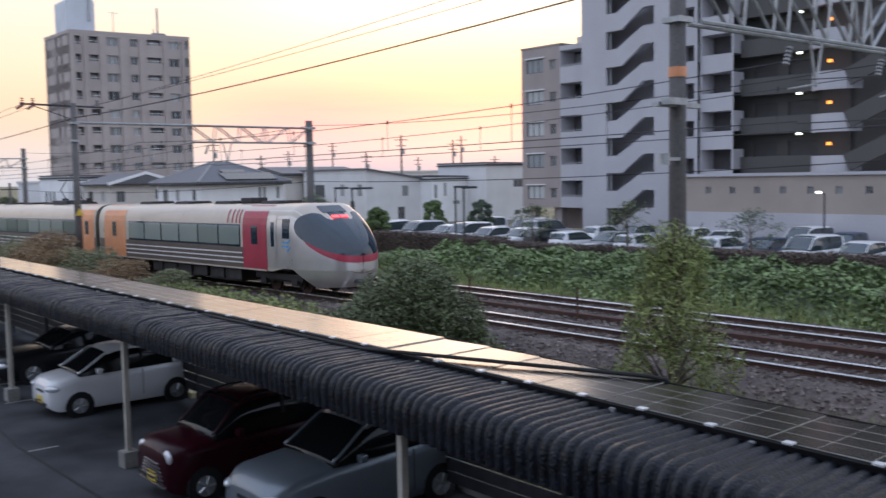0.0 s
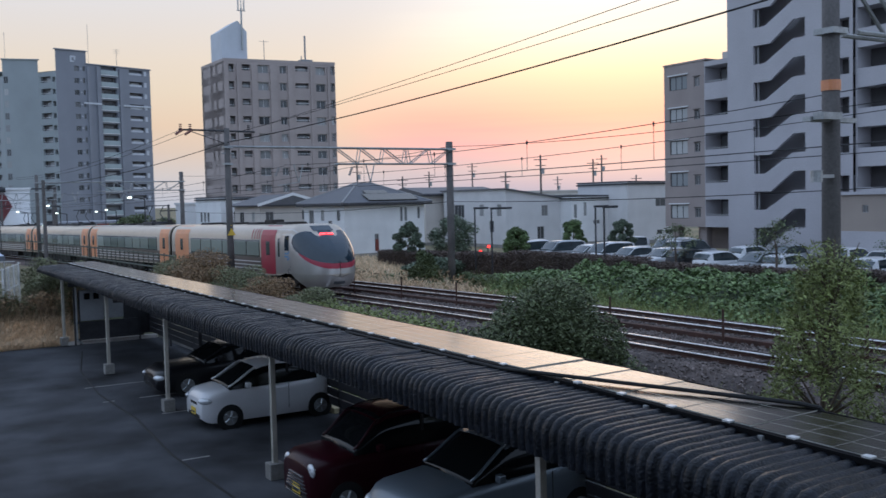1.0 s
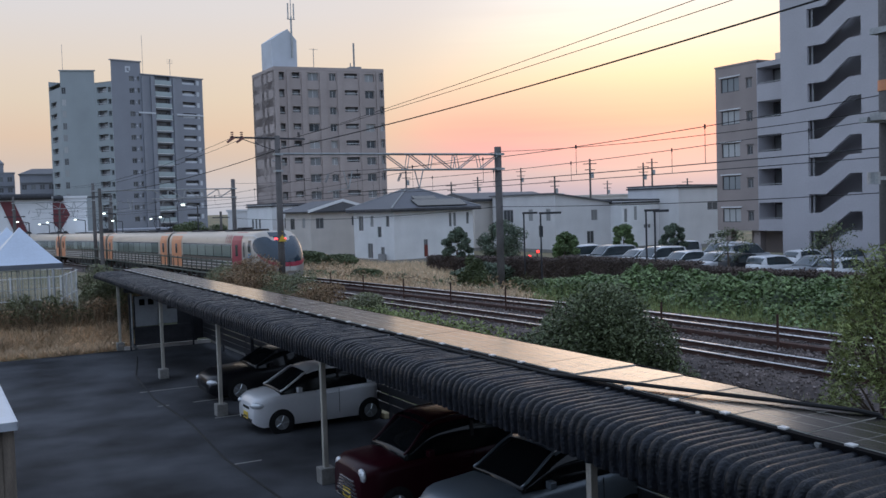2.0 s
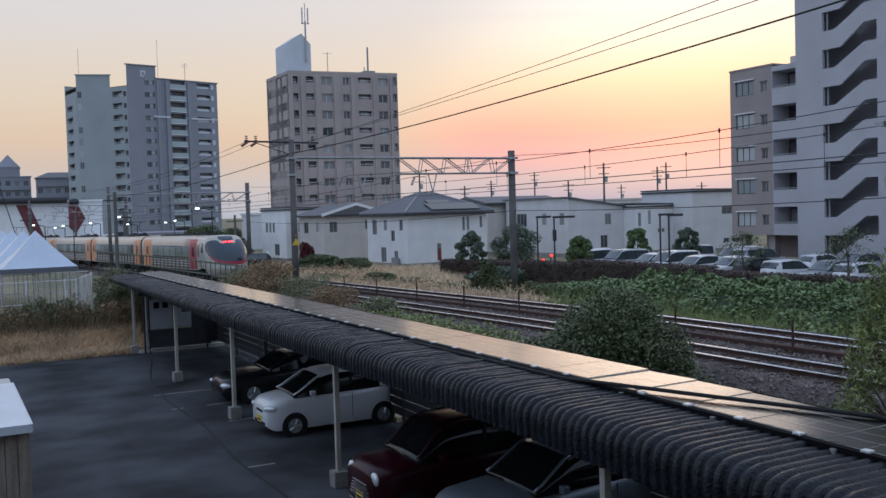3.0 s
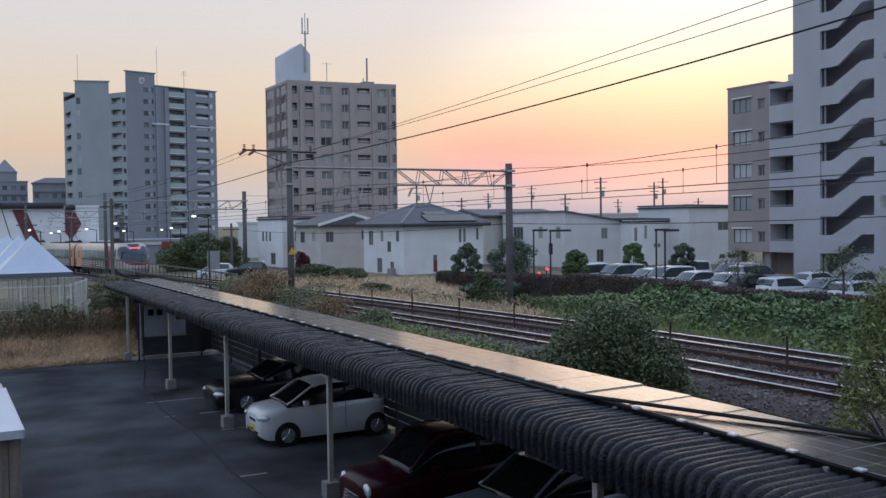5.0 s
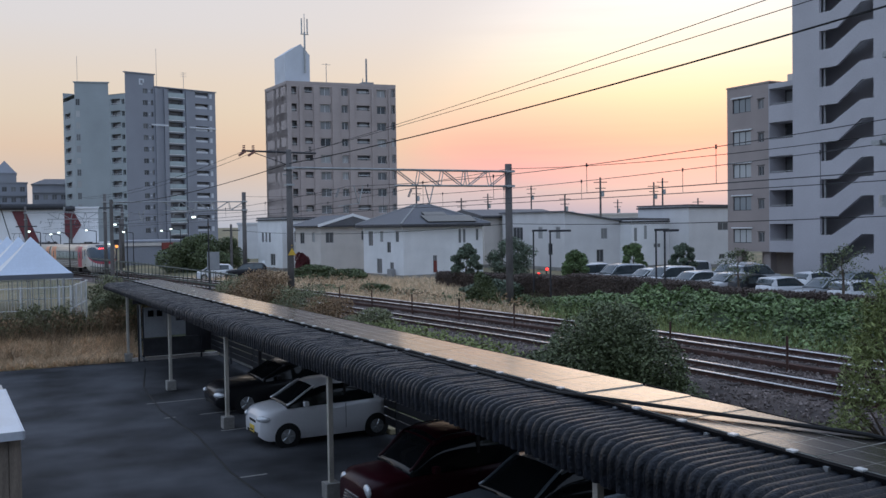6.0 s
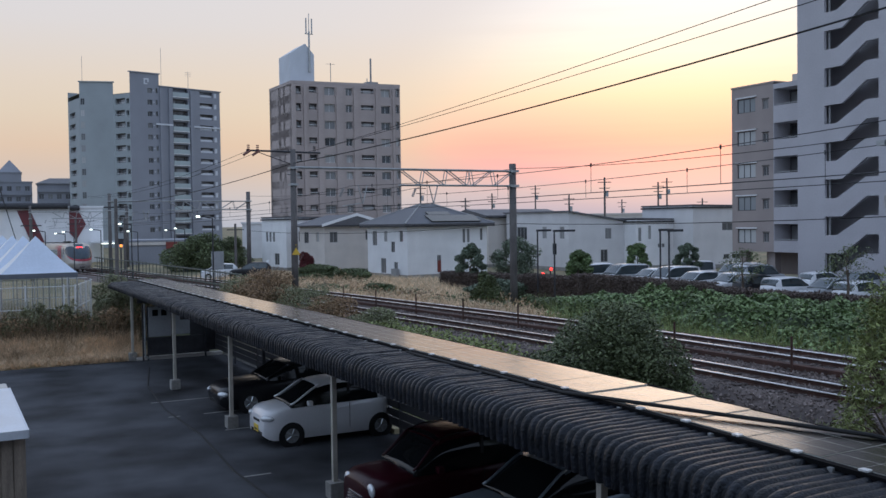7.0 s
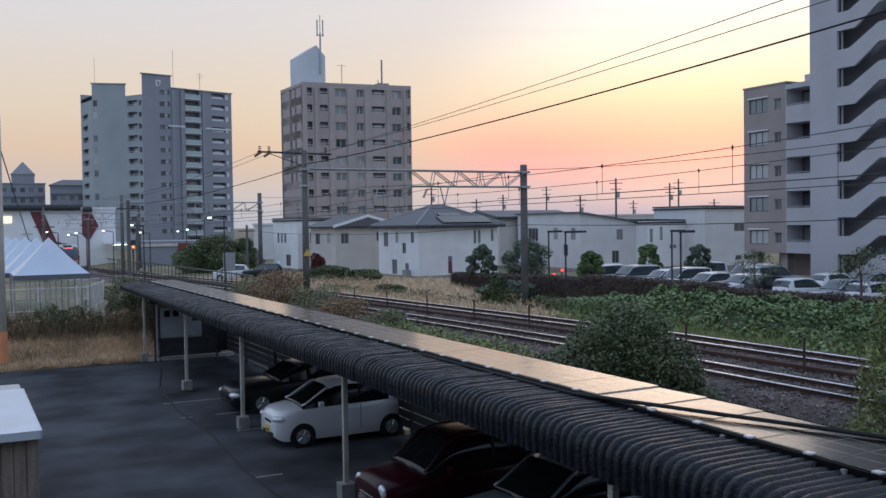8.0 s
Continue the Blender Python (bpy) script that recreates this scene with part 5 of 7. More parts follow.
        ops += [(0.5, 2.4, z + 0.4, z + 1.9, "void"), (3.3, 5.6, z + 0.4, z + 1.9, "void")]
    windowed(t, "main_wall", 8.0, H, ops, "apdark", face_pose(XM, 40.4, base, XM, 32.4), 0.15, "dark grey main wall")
    for i in range(9):
        z = base + 1.85 + i * fl
        o = part("balcony", boxes((62.9, 63.05, 34.5, 40.2, z, z + 1.25), (63.05, XM - 0.01, 34.5, 40.2, z, z + 0.2)), "apdark", t, "dark balcony parapet")
        part("ceiling_lamp", rods([((63.4, 36.0, z - 0.06), (63.4, 35.65, z - 0.06), 0.07)]), "lamp_white", o, "lit balcony lamp")
    # rounded stair at the far side
    for i in range(9):
        z = base + 1.75 + i * fl
        bm = bmesh.new()
        ring = []
        for k in range(13):
            a = math.pi * k / 12
            ring.append((61.6 + 1.4 - 1.4 * math.sin(a), 34.5 - 3.4 * (1 - math.cos(a)) / 2))
        inner = [(x + 0.16, y) for x, y in ring]
        loft(bm, [[(*p, z) for p in ring], [(*p, z + 1.25) for p in ring], [(*p, z + 1.25) for p in inner], [(*p, z) for p in inner]], False)
        v = [bm.verts.new((*p, z + 0.1)) for p in ring]
        bm.faces.new(v)
        o = part("landing", bm, "apgrey", t, "curved pale grey landing parapet")
        part("landing_lamp", boxes((63.3, 63.45, 33.4, 33.7, z + 2.0, z + 2.2)), "lamp_orange", o, "lit orange landing lamp")
        o = part("stair_flight", boxes((0, 3.6, 0, 0.18, 0, 1.15)), "apdark", t)
        o.matrix_basis = pose(61.9, 31.3, z + 0.2, 0, 0, -90) @ Matrix.Shear("XZ", 4, (0, 0)) @ pose(0, 0, 0, 0, -24, 0)
    bm = boxes((64.4, 72, 20, 45, base, base + H), (62.2, 64.4, 20, 26, base, base + H))
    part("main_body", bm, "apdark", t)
    # podium
    p = thing("podium_building", "low beige building in front of the apartment block", "building")
    opens = [(2.0 + 1.9 * i, 2.45 + 1.9 * i, 3.35, 3.85, "dark") for i in range(8)]
    windowed(p, "podium_wall", 22, 4.55, opens, "beige", face_pose(57, 41.2, base, 57, 19.2), 0.15)
    part("lower_band", boxes((56.88, 56.99, 19.2, 41.2, -0.2, base + 2.1)), "apgrey", p, "pale lower wall band")
    part("coping", boxes((56.8, 57.3, 19.1, 41.3, base + 4.55, base + 4.75)), "apgrey", p)
    part("podium_body", boxes((57.2, 61, 19.2, 41.2, base, base + 4.5)), "beige", p)
    part("side_wall", boxes((57, 61.5, 41.2, 41.4, base, base + 4.6)), "apgrey", p)


def house(name, label, corner, rot, w, d, eave, rise, wallm, ops_front, ops_side, solar=False, roof="hip", over=0.55, base=0.3):
    """A two-storey house. Its near corner stands at corner; w runs along the front, d back along the side."""
    t = thing(name, label, "house", pose(corner[0], corner[1], base, 0, 0, rot))
    windowed(t, "front_wall", w, eave, ops_front, wallm, pose(0, 0, 0), 0.12)
    windowed(t, "side_wall", d, eave, ops_side, wallm, pose(0, d, 0, 0, 0, -90), 0.12)
    bm = bmesh.new()
    loft(bm, [[(w, 0, z), (w, d, z), (0, d, z)] for z in (0, eave)], False)
    part("rear_wall", bm, wallm, t)
    part("foundation", boxes((-0.03, w + 0.03, -0.03, d + 0.03, -0.6, 0.35)), "concrete", t)
    o = over
    e = eave - 0.1
    bm = bmesh.new()
    if roof == "hip":
        k = min(w, d) / 2 + o
        r0, r1 = ((-o + k, d / 2), (w + o - k, d / 2)) if w >= d else ((w / 2, -o + k), (w / 2, d + o - k))
        c = [(-o, -o), (w + o, -o), (w + o, d + o), (-o, d + o)]
        v = [bm.verts.new((*p, e)) for p in c]
        a, b = bm.verts.new((*r0, e + rise)), bm.verts.new((*r1, e + rise + 0.001))
        if w >= d:
            for q in ((v[0], v[1], b, a), (v[1], v[2], b), (v[2], v[3], a, b), (v[3], v[0], a)):
                bm.faces.new(q)
        else:
            for q in ((v[0], v[1], a), (v[1], v[2], b, a), (v[2], v[3], b), (v[3], v[0], a, b)):
                bm.faces.new(q)
    elif roof == "gable_x":
        v = [bm.verts.new(p) for p in ((-o, -o, e), (w + o, -o, e), (w + o, d / 2, e + rise), (-o, d / 2, e + rise), (w + o, d + o, e), (-o, d + o, e))]
        for q in ((0, 1, 2, 3), (3, 2, 4, 5), (1, 4, 2), (0, 3, 5)):
            bm.faces.new([v[i] for i in q])
    elif roof == "gable_y":
        v = [bm.verts.new(p) for p in ((-o, -o, e), (-o, d + o, e), (w / 2, d + o, e + rise), (w / 2, -o, e + rise), (w + o, d + o, e), (w + o, -o, e))]
        for q in ((0, 1, 2, 3), (3, 2, 4, 5), (0, 3, 5), (1, 4, 2)):
            bm.faces.new([v[i] for i in q])
    elif roof == "mono":
        v = [bm.verts.new(p) for p in ((-o, -o, e + rise + 0.12), (w + o, -o, e + 0.1), (w + o, d + o, e + 0.1), (-o, d + o, e + rise + 0.12))]
        bm.faces.new(v)
        gb = bmesh.new()
        for y in (0.0, d):
            gb.faces.new([gb.verts.new(p) for p in ((0, y, eave), (w, y, eave), (0, y, eave + rise))])
        gb.faces.new([gb.verts.new(p) for p in ((0, 0, eave), (0, d, eave), (0, d, eave + rise), (0, 0, eave + rise))])
        part("gable", gb, wallm, t)
    else:
        v = [bm.verts.new(p) for p in ((-o, -o, e + rise), (w + o, -o, e + rise * 0.2), (w + o, d + o, e + rise * 0.2), (-o, d + o, e + rise))]
        bm.faces.new(v)
    r = part("roof", bm, "rooftile", t, "dark grey tiled roof")
    md = r.modifiers.new("thickness", "SOLIDIFY")
    md.thickness, md.offset = 0.14, 1
    if roof != "mono":
        part("eaves_trim", boxes((-o + 0.051, w + o, -o - 0.05, -o + 0.05, e - 0.16, e - 0.01)), "darksteel", t)
        part("eaves_trim", boxes((-o - 0.05, -o + 0.05, -o - 0.05, d + o, e - 0.16, e - 0.01)), "darksteel", t)
    if roof == "gable_y":
        for sx, ex in ((-o, w / 2), (w + o, w / 2)):
            bd = bmesh.new()
            loft(bd, [[(sx, -o - 0.07, e - 0.16), (sx, -o - 0.02, e - 0.16), (sx, -o - 0.02, e + 0.14), (sx, -o - 0.07, e + 0.14)], [(ex, -o - 0.07, e + rise - 0.16), (ex, -o - 0.02, e + rise - 0.16), (ex, -o - 0.02, e + rise + 0.14), (ex, -o - 0.07, e + rise + 0.14)]], True, True, True)
            part("bargeboard", bd, "wallwhite", t, "white gable board")
    if roof == "hip":
        for p in c:
            q = min((r0, r1), key=lambda v: math.dist(v, p))
            part("hip_cap", rods([((*p, e + 0.15), (*q, e + rise + 0.15), 0.09)], 6), "frame", t, "pale hip tile row")
    if solar:
        sl = math.degrees(math.atan2(rise, d / 2 + o))
        for i, (x0, x1, y0, y1) in enumerate(((w * 0.28, w * 0.9, 0.3, 1.8), (w * 0.34, w * 0.62, 1.85, 2.6))):
            s = part("solar_module", boxes((x0, x1, y0, y1, 0.2, 0.26), bevel=0.01), "cell", t, "solar panels on the roof")
            s.matrix_basis = pose(0, -o, e, sl, 0, 0)
    return t


def build_houses():
    h = house("house", "white two-storey house with a grey hipped roof and solar panels", (37.7, 78.1), 5, 8.9, 7.6, 5.0, 1.9, "wallwhite",
              [(3.2, 3.65, 0.5, 2.1, "dark"), (6.1, 6.4, 3.2, 4.5), (6.6, 6.9, 3.2, 4.5), (8.1, 8.4, 3.4, 4.5)],
              [(1.0, 1.9, 3.0, 4.4), (3.3, 3.9, 3.4, 4.4), (4.6, 5.3, 2.4, 3.4), (6.2, 6.8, 3.4, 4.4), (2.6, 3.6, 0.4, 1.8, "dark"), (5.1, 5.8, 0.3, 1.5, "dark")], True)
    part("outdoor_unit", boxes((-0.5, -0.1, 1.4, 2.2, 0.1, 0.9), bevel=0.02), "frame", h, "pale air conditioner unit")
    part("red_door", boxes((3.25, 3.6, -0.03, 0.0, 0.5, 1.6)), "redbrown", h, "narrow red door")
    house("house", "cream two-storey house with a dark gabled roof", (35.2, 92.6), 5, 7.0, 6.2, 5.1, 1.1, "wallcream",
          [(0.6, 1.5, 3.2, 4.3, "dark"), (4.8, 5.3, 3.4, 4.4, "dark")], [(1.2, 2.3, 3.1, 4.3, "dark"), (4.2, 4.9, 3.3, 4.3)], False, "gable_y")
    house("house", "small white flat-roofed house with narrow windows", (33.9, 101.0), 5, 4.5, 7.0, 5.9, 0.1, "wallwhite",
          [(1.7, 2.5, 0.6, 1.9, "dark"), (1.5, 2.0, 3.2, 4.4, "dark")], [(1.2, 1.8, 3.2, 4.3, "dark"), (2.2, 2.8, 3.2, 4.3, "dark"), (3.2, 3.8, 3.2, 4.3, "dark"), (3.6, 5.0, 0.6, 1.9, "dark")], False, "shed", 0.1)
    house("house", "large pale grey two-storey house with a sloping roof", (56.5, 79.3), 0, 7.6, 12.0, 4.9, 1.1, "wallgrey",
          [(4.6, 5.4, 3.2, 4.3, "dark"), (4.0, 4.9, 0.8, 2.1, "dark")], [(2.2, 4.2, 3.1, 4.5), (7.2, 8.0, 3.3, 4.5), (10.4, 11.2, 3.3, 4.5), (9.0, 9.8, 1.6, 2.8)], False, "mono", 0.3)
    house("house", "brown house with a sloping roof behind the others", (54.5, 92.0), 0, 10.0, 8.0, 5.8, 0.8, "wallcream",
          [(2.4, 4.4, 3.4, 4.6), (8.6, 9.6, 3.4, 4.6)], [(2, 3, 3, 4)], False, "gable_x")
    house("house", "pale boxy two-storey house with a flat parapet", (63.6, 77.4), 0, 6.8, 9.0, 5.1, 0.2, "wallwhite",
          [(0.3, 0.7, 2.9, 4.3), (1.6, 2.0, 3.1, 4.5), (2.9, 3.3, 2.2, 2.6, "dark"), (3.4, 3.8, 2.2, 2.6, "dark")], [(2, 3, 3, 4)], False, "shed", 0.1)
    house("house", "tall boxy grey house with a flat roof", (68.6, 74.4), 0, 7.0, 8.0, 6.5, 0.1, "wallgrey",
          [(4.0, 5.5, 3.9, 4.7, "dark"), (4.2, 5.0, 0.9, 1.4, "dark"), (5.4, 6.6, 0.9, 1.4, "dark")], [(2, 3, 3, 4)], False, "shed", 0.1)


# corners of the two towers in plan
TB_A = polar(17.72, 170.0)
TB_B = polar(19.0, 159.5)
TB_C = polar(25.45, 164.5)
TB_D = polar(24.6, 178.0)
TG = [polar(6.55, 262), polar(7.15, 252), polar(8.95, 251), polar(9.85, 247), polar(11.45, 250), polar(14.85, 259), polar(13.6, 280)]

tower_brown()
tower_grey()
apartment_right()
build_houses()


# ---- parked cars ----
CARS = dict(
    hatch=dict(L=3.4, W=1.475, H=1.50, hood=(0.70, 0.86, 0.95), belt=(0.94, 1.0), xs=(0.66, 1.42, 1.95, 3.10, 3.36), wheel=(0.66, 3.02), r=0.27),
    tall=dict(L=3.4, W=1.475, H=1.64, hood=(0.84, 0.97, 1.02), belt=(1.03, 1.06), xs=(0.80, 1.34, 1.9, 3.2, 3.37), wheel=(0.62, 3.02), r=0.27),
    wagon=dict(L=3.9, W=1.62, H=1.60, hood=(0.66, 0.88, 1.0), belt=(1.0, 1.08), xs=(1.12, 1.85, 2.4, 3.6, 3.86), wheel=(0.75, 3.2), r=0.29),
    sedan=dict(L=4.5, W=1.70, H=1.36, hood=(0.60, 0.78, 0.88), belt=(0.88, 0.94), xs=(1.35, 2.05, 2.6, 3.3, 3.95), wheel=(0.85, 3.5), r=0.30),
    van=dict(L=4.5, W=1.70, H=1.86, hood=(0.80, 1.02, 1.10), belt=(1.1, 1.12), xs=(0.85, 1.55, 2.3, 4.2, 4.46), wheel=(0.8, 3.6), r=0.31),
)


def blob(bm, c, rad, swing=0.0, n=14, m=9):
    """A smooth lens shape, swept back along its length by swing."""
    rings = []
    for i in range(m + 1):
        a = math.pi * i / m - math.pi / 2
        y = math.sin(a)
        rings.append([(c[0] + rad[0] * math.cos(a) * math.cos(k * math.tau / n) + swing * y, c[1] + rad[1] * y, c[2] + rad[2] * math.cos(a) * math.sin(k * math.tau / n)) for k in range(n)])
    loft(bm, rings, True)


def car(style, paint, label, m, detail=True, plate=True):
    c = CARS[style]
    L, W, H, r = c["L"], c["W"], c["H"], c["r"]
    xa, xb, xm, xc, xd = c["xs"]
    hw = W / 2
    t = thing("car", label, "car", m, group="parked cars")

    def plan(x):
        f = 1 - 0.22 * max(0, 1 - x / 0.45) ** 2.2
        b = 1 - 0.20 * max(0, 1 - (L - x) / 0.4) ** 2.2
        return hw * f * b

    def deck(x):
        if x < xa:
            k = x / xa
            a, b, d = c["hood"]
            return a + (b - a) * min(1, k * 4) ** 0.6 + (d - b) * max(0, k)
        k = (x - xa) / (L - xa)
        return c["hood"][2] + (c["belt"][1] - c["hood"][2]) * k - 0.1 * max(0, (x - xd) / (L - xd + 1e-6)) * 0.5

    def body_ring(x):
        z = deck(x)
        p = plan(x)
        lift = 0.12 * max(0, 1 - x / 0.25) ** 2 + 0.12 * max(0, 1 - (L - x) / 0.25) ** 2
        h = [(p * 0.93, 0.17 + lift), (p * 0.99, 0.30 + lift * 0.7), (p, 0.48), (p * 0.995, z - 0.16), (p * 0.965, z - 0.05), (p * 0.88, z), (p * 0.5, z + 0.025), (0, z + 0.035)]
        return [(x, -y, zz) for y, zz in h] + [(x, y, zz) for y, zz in reversed(h[:-1])]
    xs = [0, 0.02, 0.06, 0.12, 0.22, 0.36, 0.5] + span(0.65, L - 0.5, 12) + [L - 0.3, L - 0.16, L - 0.06, L]
    bm = bmesh.new()
    loft(bm, [body_ring(x) for x in xs], False, True, True)
    smooth(part("body", bm, paint, t))

    def roof_line(x):
        pts = [(xa, deck(xa) + 0.03), (xb, H - 0.05), (xm, H), (xc, H - 0.07), (xd, deck(xd) + 0.05)]
        for (x0, z0), (x1, z1) in zip(pts, pts[1:]):
            if x <= x1:
                k = (x - x0) / (x1 - x0)
                return z0 + (z1 - z0) * k
        return pts[-1][1]

    def roof_z(x):
        """The roof line with its bends rounded off."""
        return sum(roof_line(min(xd, max(xa, x + d))) for d in (-0.14, -0.07, 0.0, 0.07, 0.14)) / 5

    def cabin_half(x, v):
        """Half width of the cabin from the belt (v=0) to the roof edge (v=1)."""
        rise = max(0.0, min(1.0, (roof_z(x) - deck(x)) / (H - deck(x))))
        return plan(x) * (0.95 - 0.13 * rise * v)

    def cabin_ring(x):
        z0, z1 = deck(x) - 0.02, roof_z(x)
        h = [(cabin_half(x, 0), z0), (cabin_half(x, 0.5), z0 + (z1 - z0) * 0.5), (cabin_half(x, 0.9), z0 + (z1 - z0) * 0.88), (cabin_half(x, 1) * 0.92, z1 - (z1 - z0) * 0.02), (cabin_half(x, 1) * 0.5, z1 + 0.015), (0, z1 + 0.02)]
        return [(x, -y, z) for y, z in h] + [(x, y, z) for y, z in reversed(h[:-1])]
    xs = span(xa, xb, 8) + span(xb, xm, 6)[1:] + span(xm, xc, 6)[1:] + span(xc, xd, 5)[1:]
    bm = bmesh.new()
    loft(bm, [cabin_ring(x) for x in xs], False, True, True)
    smooth(part("glasshouse", bm, "carglass" if detail else "screenglass", t, "dark tinted glass all round" if detail else "glass that mirrors the pale sky"))
    # painted roof panel, pillars and rear quarters over the glass
    bm = bmesh.new()
    rings = []
    for x in span(xb - 0.06, xc + 0.04, 10):
        ring = cabin_ring(x)
        rings.append([(p[0], p[1] * 1.012, p[2] + 0.008) for p in ring[2:-2]])
    loft(bm, rings, False)
    smooth(part("roof_panel", bm, paint, t))
    mid = (xb + xc) / 2 - 0.08
    for sd in (-1, 1):
        bm = bmesh.new()
        wire(bm, [(x, sd * cabin_half(x, 1) * 0.945, roof_z(x) - 0.004) for x in span(xa + 0.01, xb, 6)], 0.027, 7)
        smooth(part("pillar", bm, paint, t))
        bm = bmesh.new()
        rings = []
        for x in span(xc - 0.14, xd, 5):
            z0, z1 = deck(x) - 0.02, roof_z(x)
            rings.append([(x, sd * (cabin_half(x, v) + 0.008), z0 + (z1 - z0) * v) for v in (0.0, 0.3, 0.6, 0.9, 1.0)])
        loft(bm, rings, False)
        smooth(part("rear_quarter", bm, paint, t))
        part("door_pillar", boxes((mid - 0.03, mid + 0.03, sd * cabin_half(mid, 0.5) - 0.012, sd * cabin_half(mid, 0.5) + 0.014, deck(mid) - 0.02, H - 0.1)), "rubber", t)
        for xw in c["wheel"]:
            bm = bmesh.new()
            rod(bm, (xw, sd * (hw - 0.06), r), (xw, sd * (hw + 0.004), r), r + 0.055, n=24)
            part("wheel_arch", bm, "rubber", t)
            bm = bmesh.new()
            rod(bm, (xw, sd * (hw - 0.17), r), (xw, sd * (hw + 0.012), r), r, n=24)
            wh = part("wheel", bm, "rubber", t)
            bm = bmesh.new()
            rod(bm, (xw, sd * (hw + 0.005), r), (xw, sd * (hw + 0.02), r), r * 0.66, n=20)
            part("rim", bm, "galv", wh, "grey wheel rim")
            bm = bmesh.new()
            for k in range(5):
                a = k * math.tau / 5
                rod(bm, (xw + r * 0.12 * math.cos(a), sd * (hw + 0.024), r + r * 0.12 * math.sin(a)), (xw + r * 0.6 * math.cos(a), sd * (hw + 0.024), r + r * 0.6 * math.sin(a)), 0.026, n=5)
            part("spoke", bm, "carsilver", wh)
        # lamps
        z = deck(0.1)
        bm = bmesh.new()
        if detail == "round":
            blob(bm, (0.065, sd * hw * 0.68, z - 0.13), (0.065, 0.14, 0.14))
        else:
            blob(bm, (0.10, sd * hw * 0.78, z - 0.12), (0.125, 0.14, 0.085), 0.09 * sd)
        smooth(part("headlight", bm, "headlight", t, "clear headlight"))
        bm = boxes((L - 0.10, L - 0.01, sd * hw * 0.72 - 0.06, sd * hw * 0.72 + 0.06, 0.62, 0.9), bevel=0.015)
        part("tail_light", bm, "taillight", t)
        if detail:
            part("mirror", boxes((xa + 0.38, xa + 0.5, sd * (hw + 0.02), sd * (hw + 0.16), deck(xa) + 0.02, deck(xa) + 0.14), bevel=0.02), paint, t)
            part("door_handle", boxes((mid - 0.25, mid - 0.1, sd * (hw - 0.005), sd * (hw + 0.02), deck(mid) - 0.17, deck(mid) - 0.14)), paint, t)
            part("door_gap", boxes((mid - 0.006, mid + 0.006, sd * (hw - 0.01), sd * (hw + 0.001), 0.32, deck(mid) - 0.05)), "rubber", t)
    z = c["hood"][0]
    if detail:
        if detail == "round":
            for k in range(5):
                half = 0.30 + 0.035 * k
                part("grille_bar", boxes((-0.03, 0.03, -half, half, z - 0.185 - 0.062 * k, z - 0.155 - 0.062 * k), bevel=0.008), "chrome", t, "chrome grille bar")
            part("bumper_bar", boxes((-0.035, 0.04, -0.52, 0.52, 0.285, 0.325), bevel=0.012), "chrome", t, "chrome bumper bar")
            for sd in (-1, 1):
                bm = bmesh.new()
                wire(bm, [(x, sd * cabin_half(x, 1) * 0.93, roof_z(x) + 0.012) for x in span(xb - 0.05, xc + 0.05, 8)], 0.014, 6)
                part("roof_rail", bm, "chrome", t, "thin bright roof strip")
        else:
            part("grille", boxes((-0.006, 0.04, -0.26, 0.26, z - 0.12, z - 0.045), bevel=0.02), "rubber", t)
        part("air_intake", boxes((-0.004, 0.04, -0.44, 0.44, 0.27, 0.37), bevel=0.01), "rubber", t)
    if plate:
        pl = part("number_plate", boxes((-0.022, -0.006, -0.165, 0.165, 0.34, 0.505), bevel=0.004), "plate", t, "yellow number plate with plain bars")
        part("plate_bar", boxes((-0.026, -0.021, -0.12, 0.12, 0.37, 0.42)), "bar", pl)
    return t


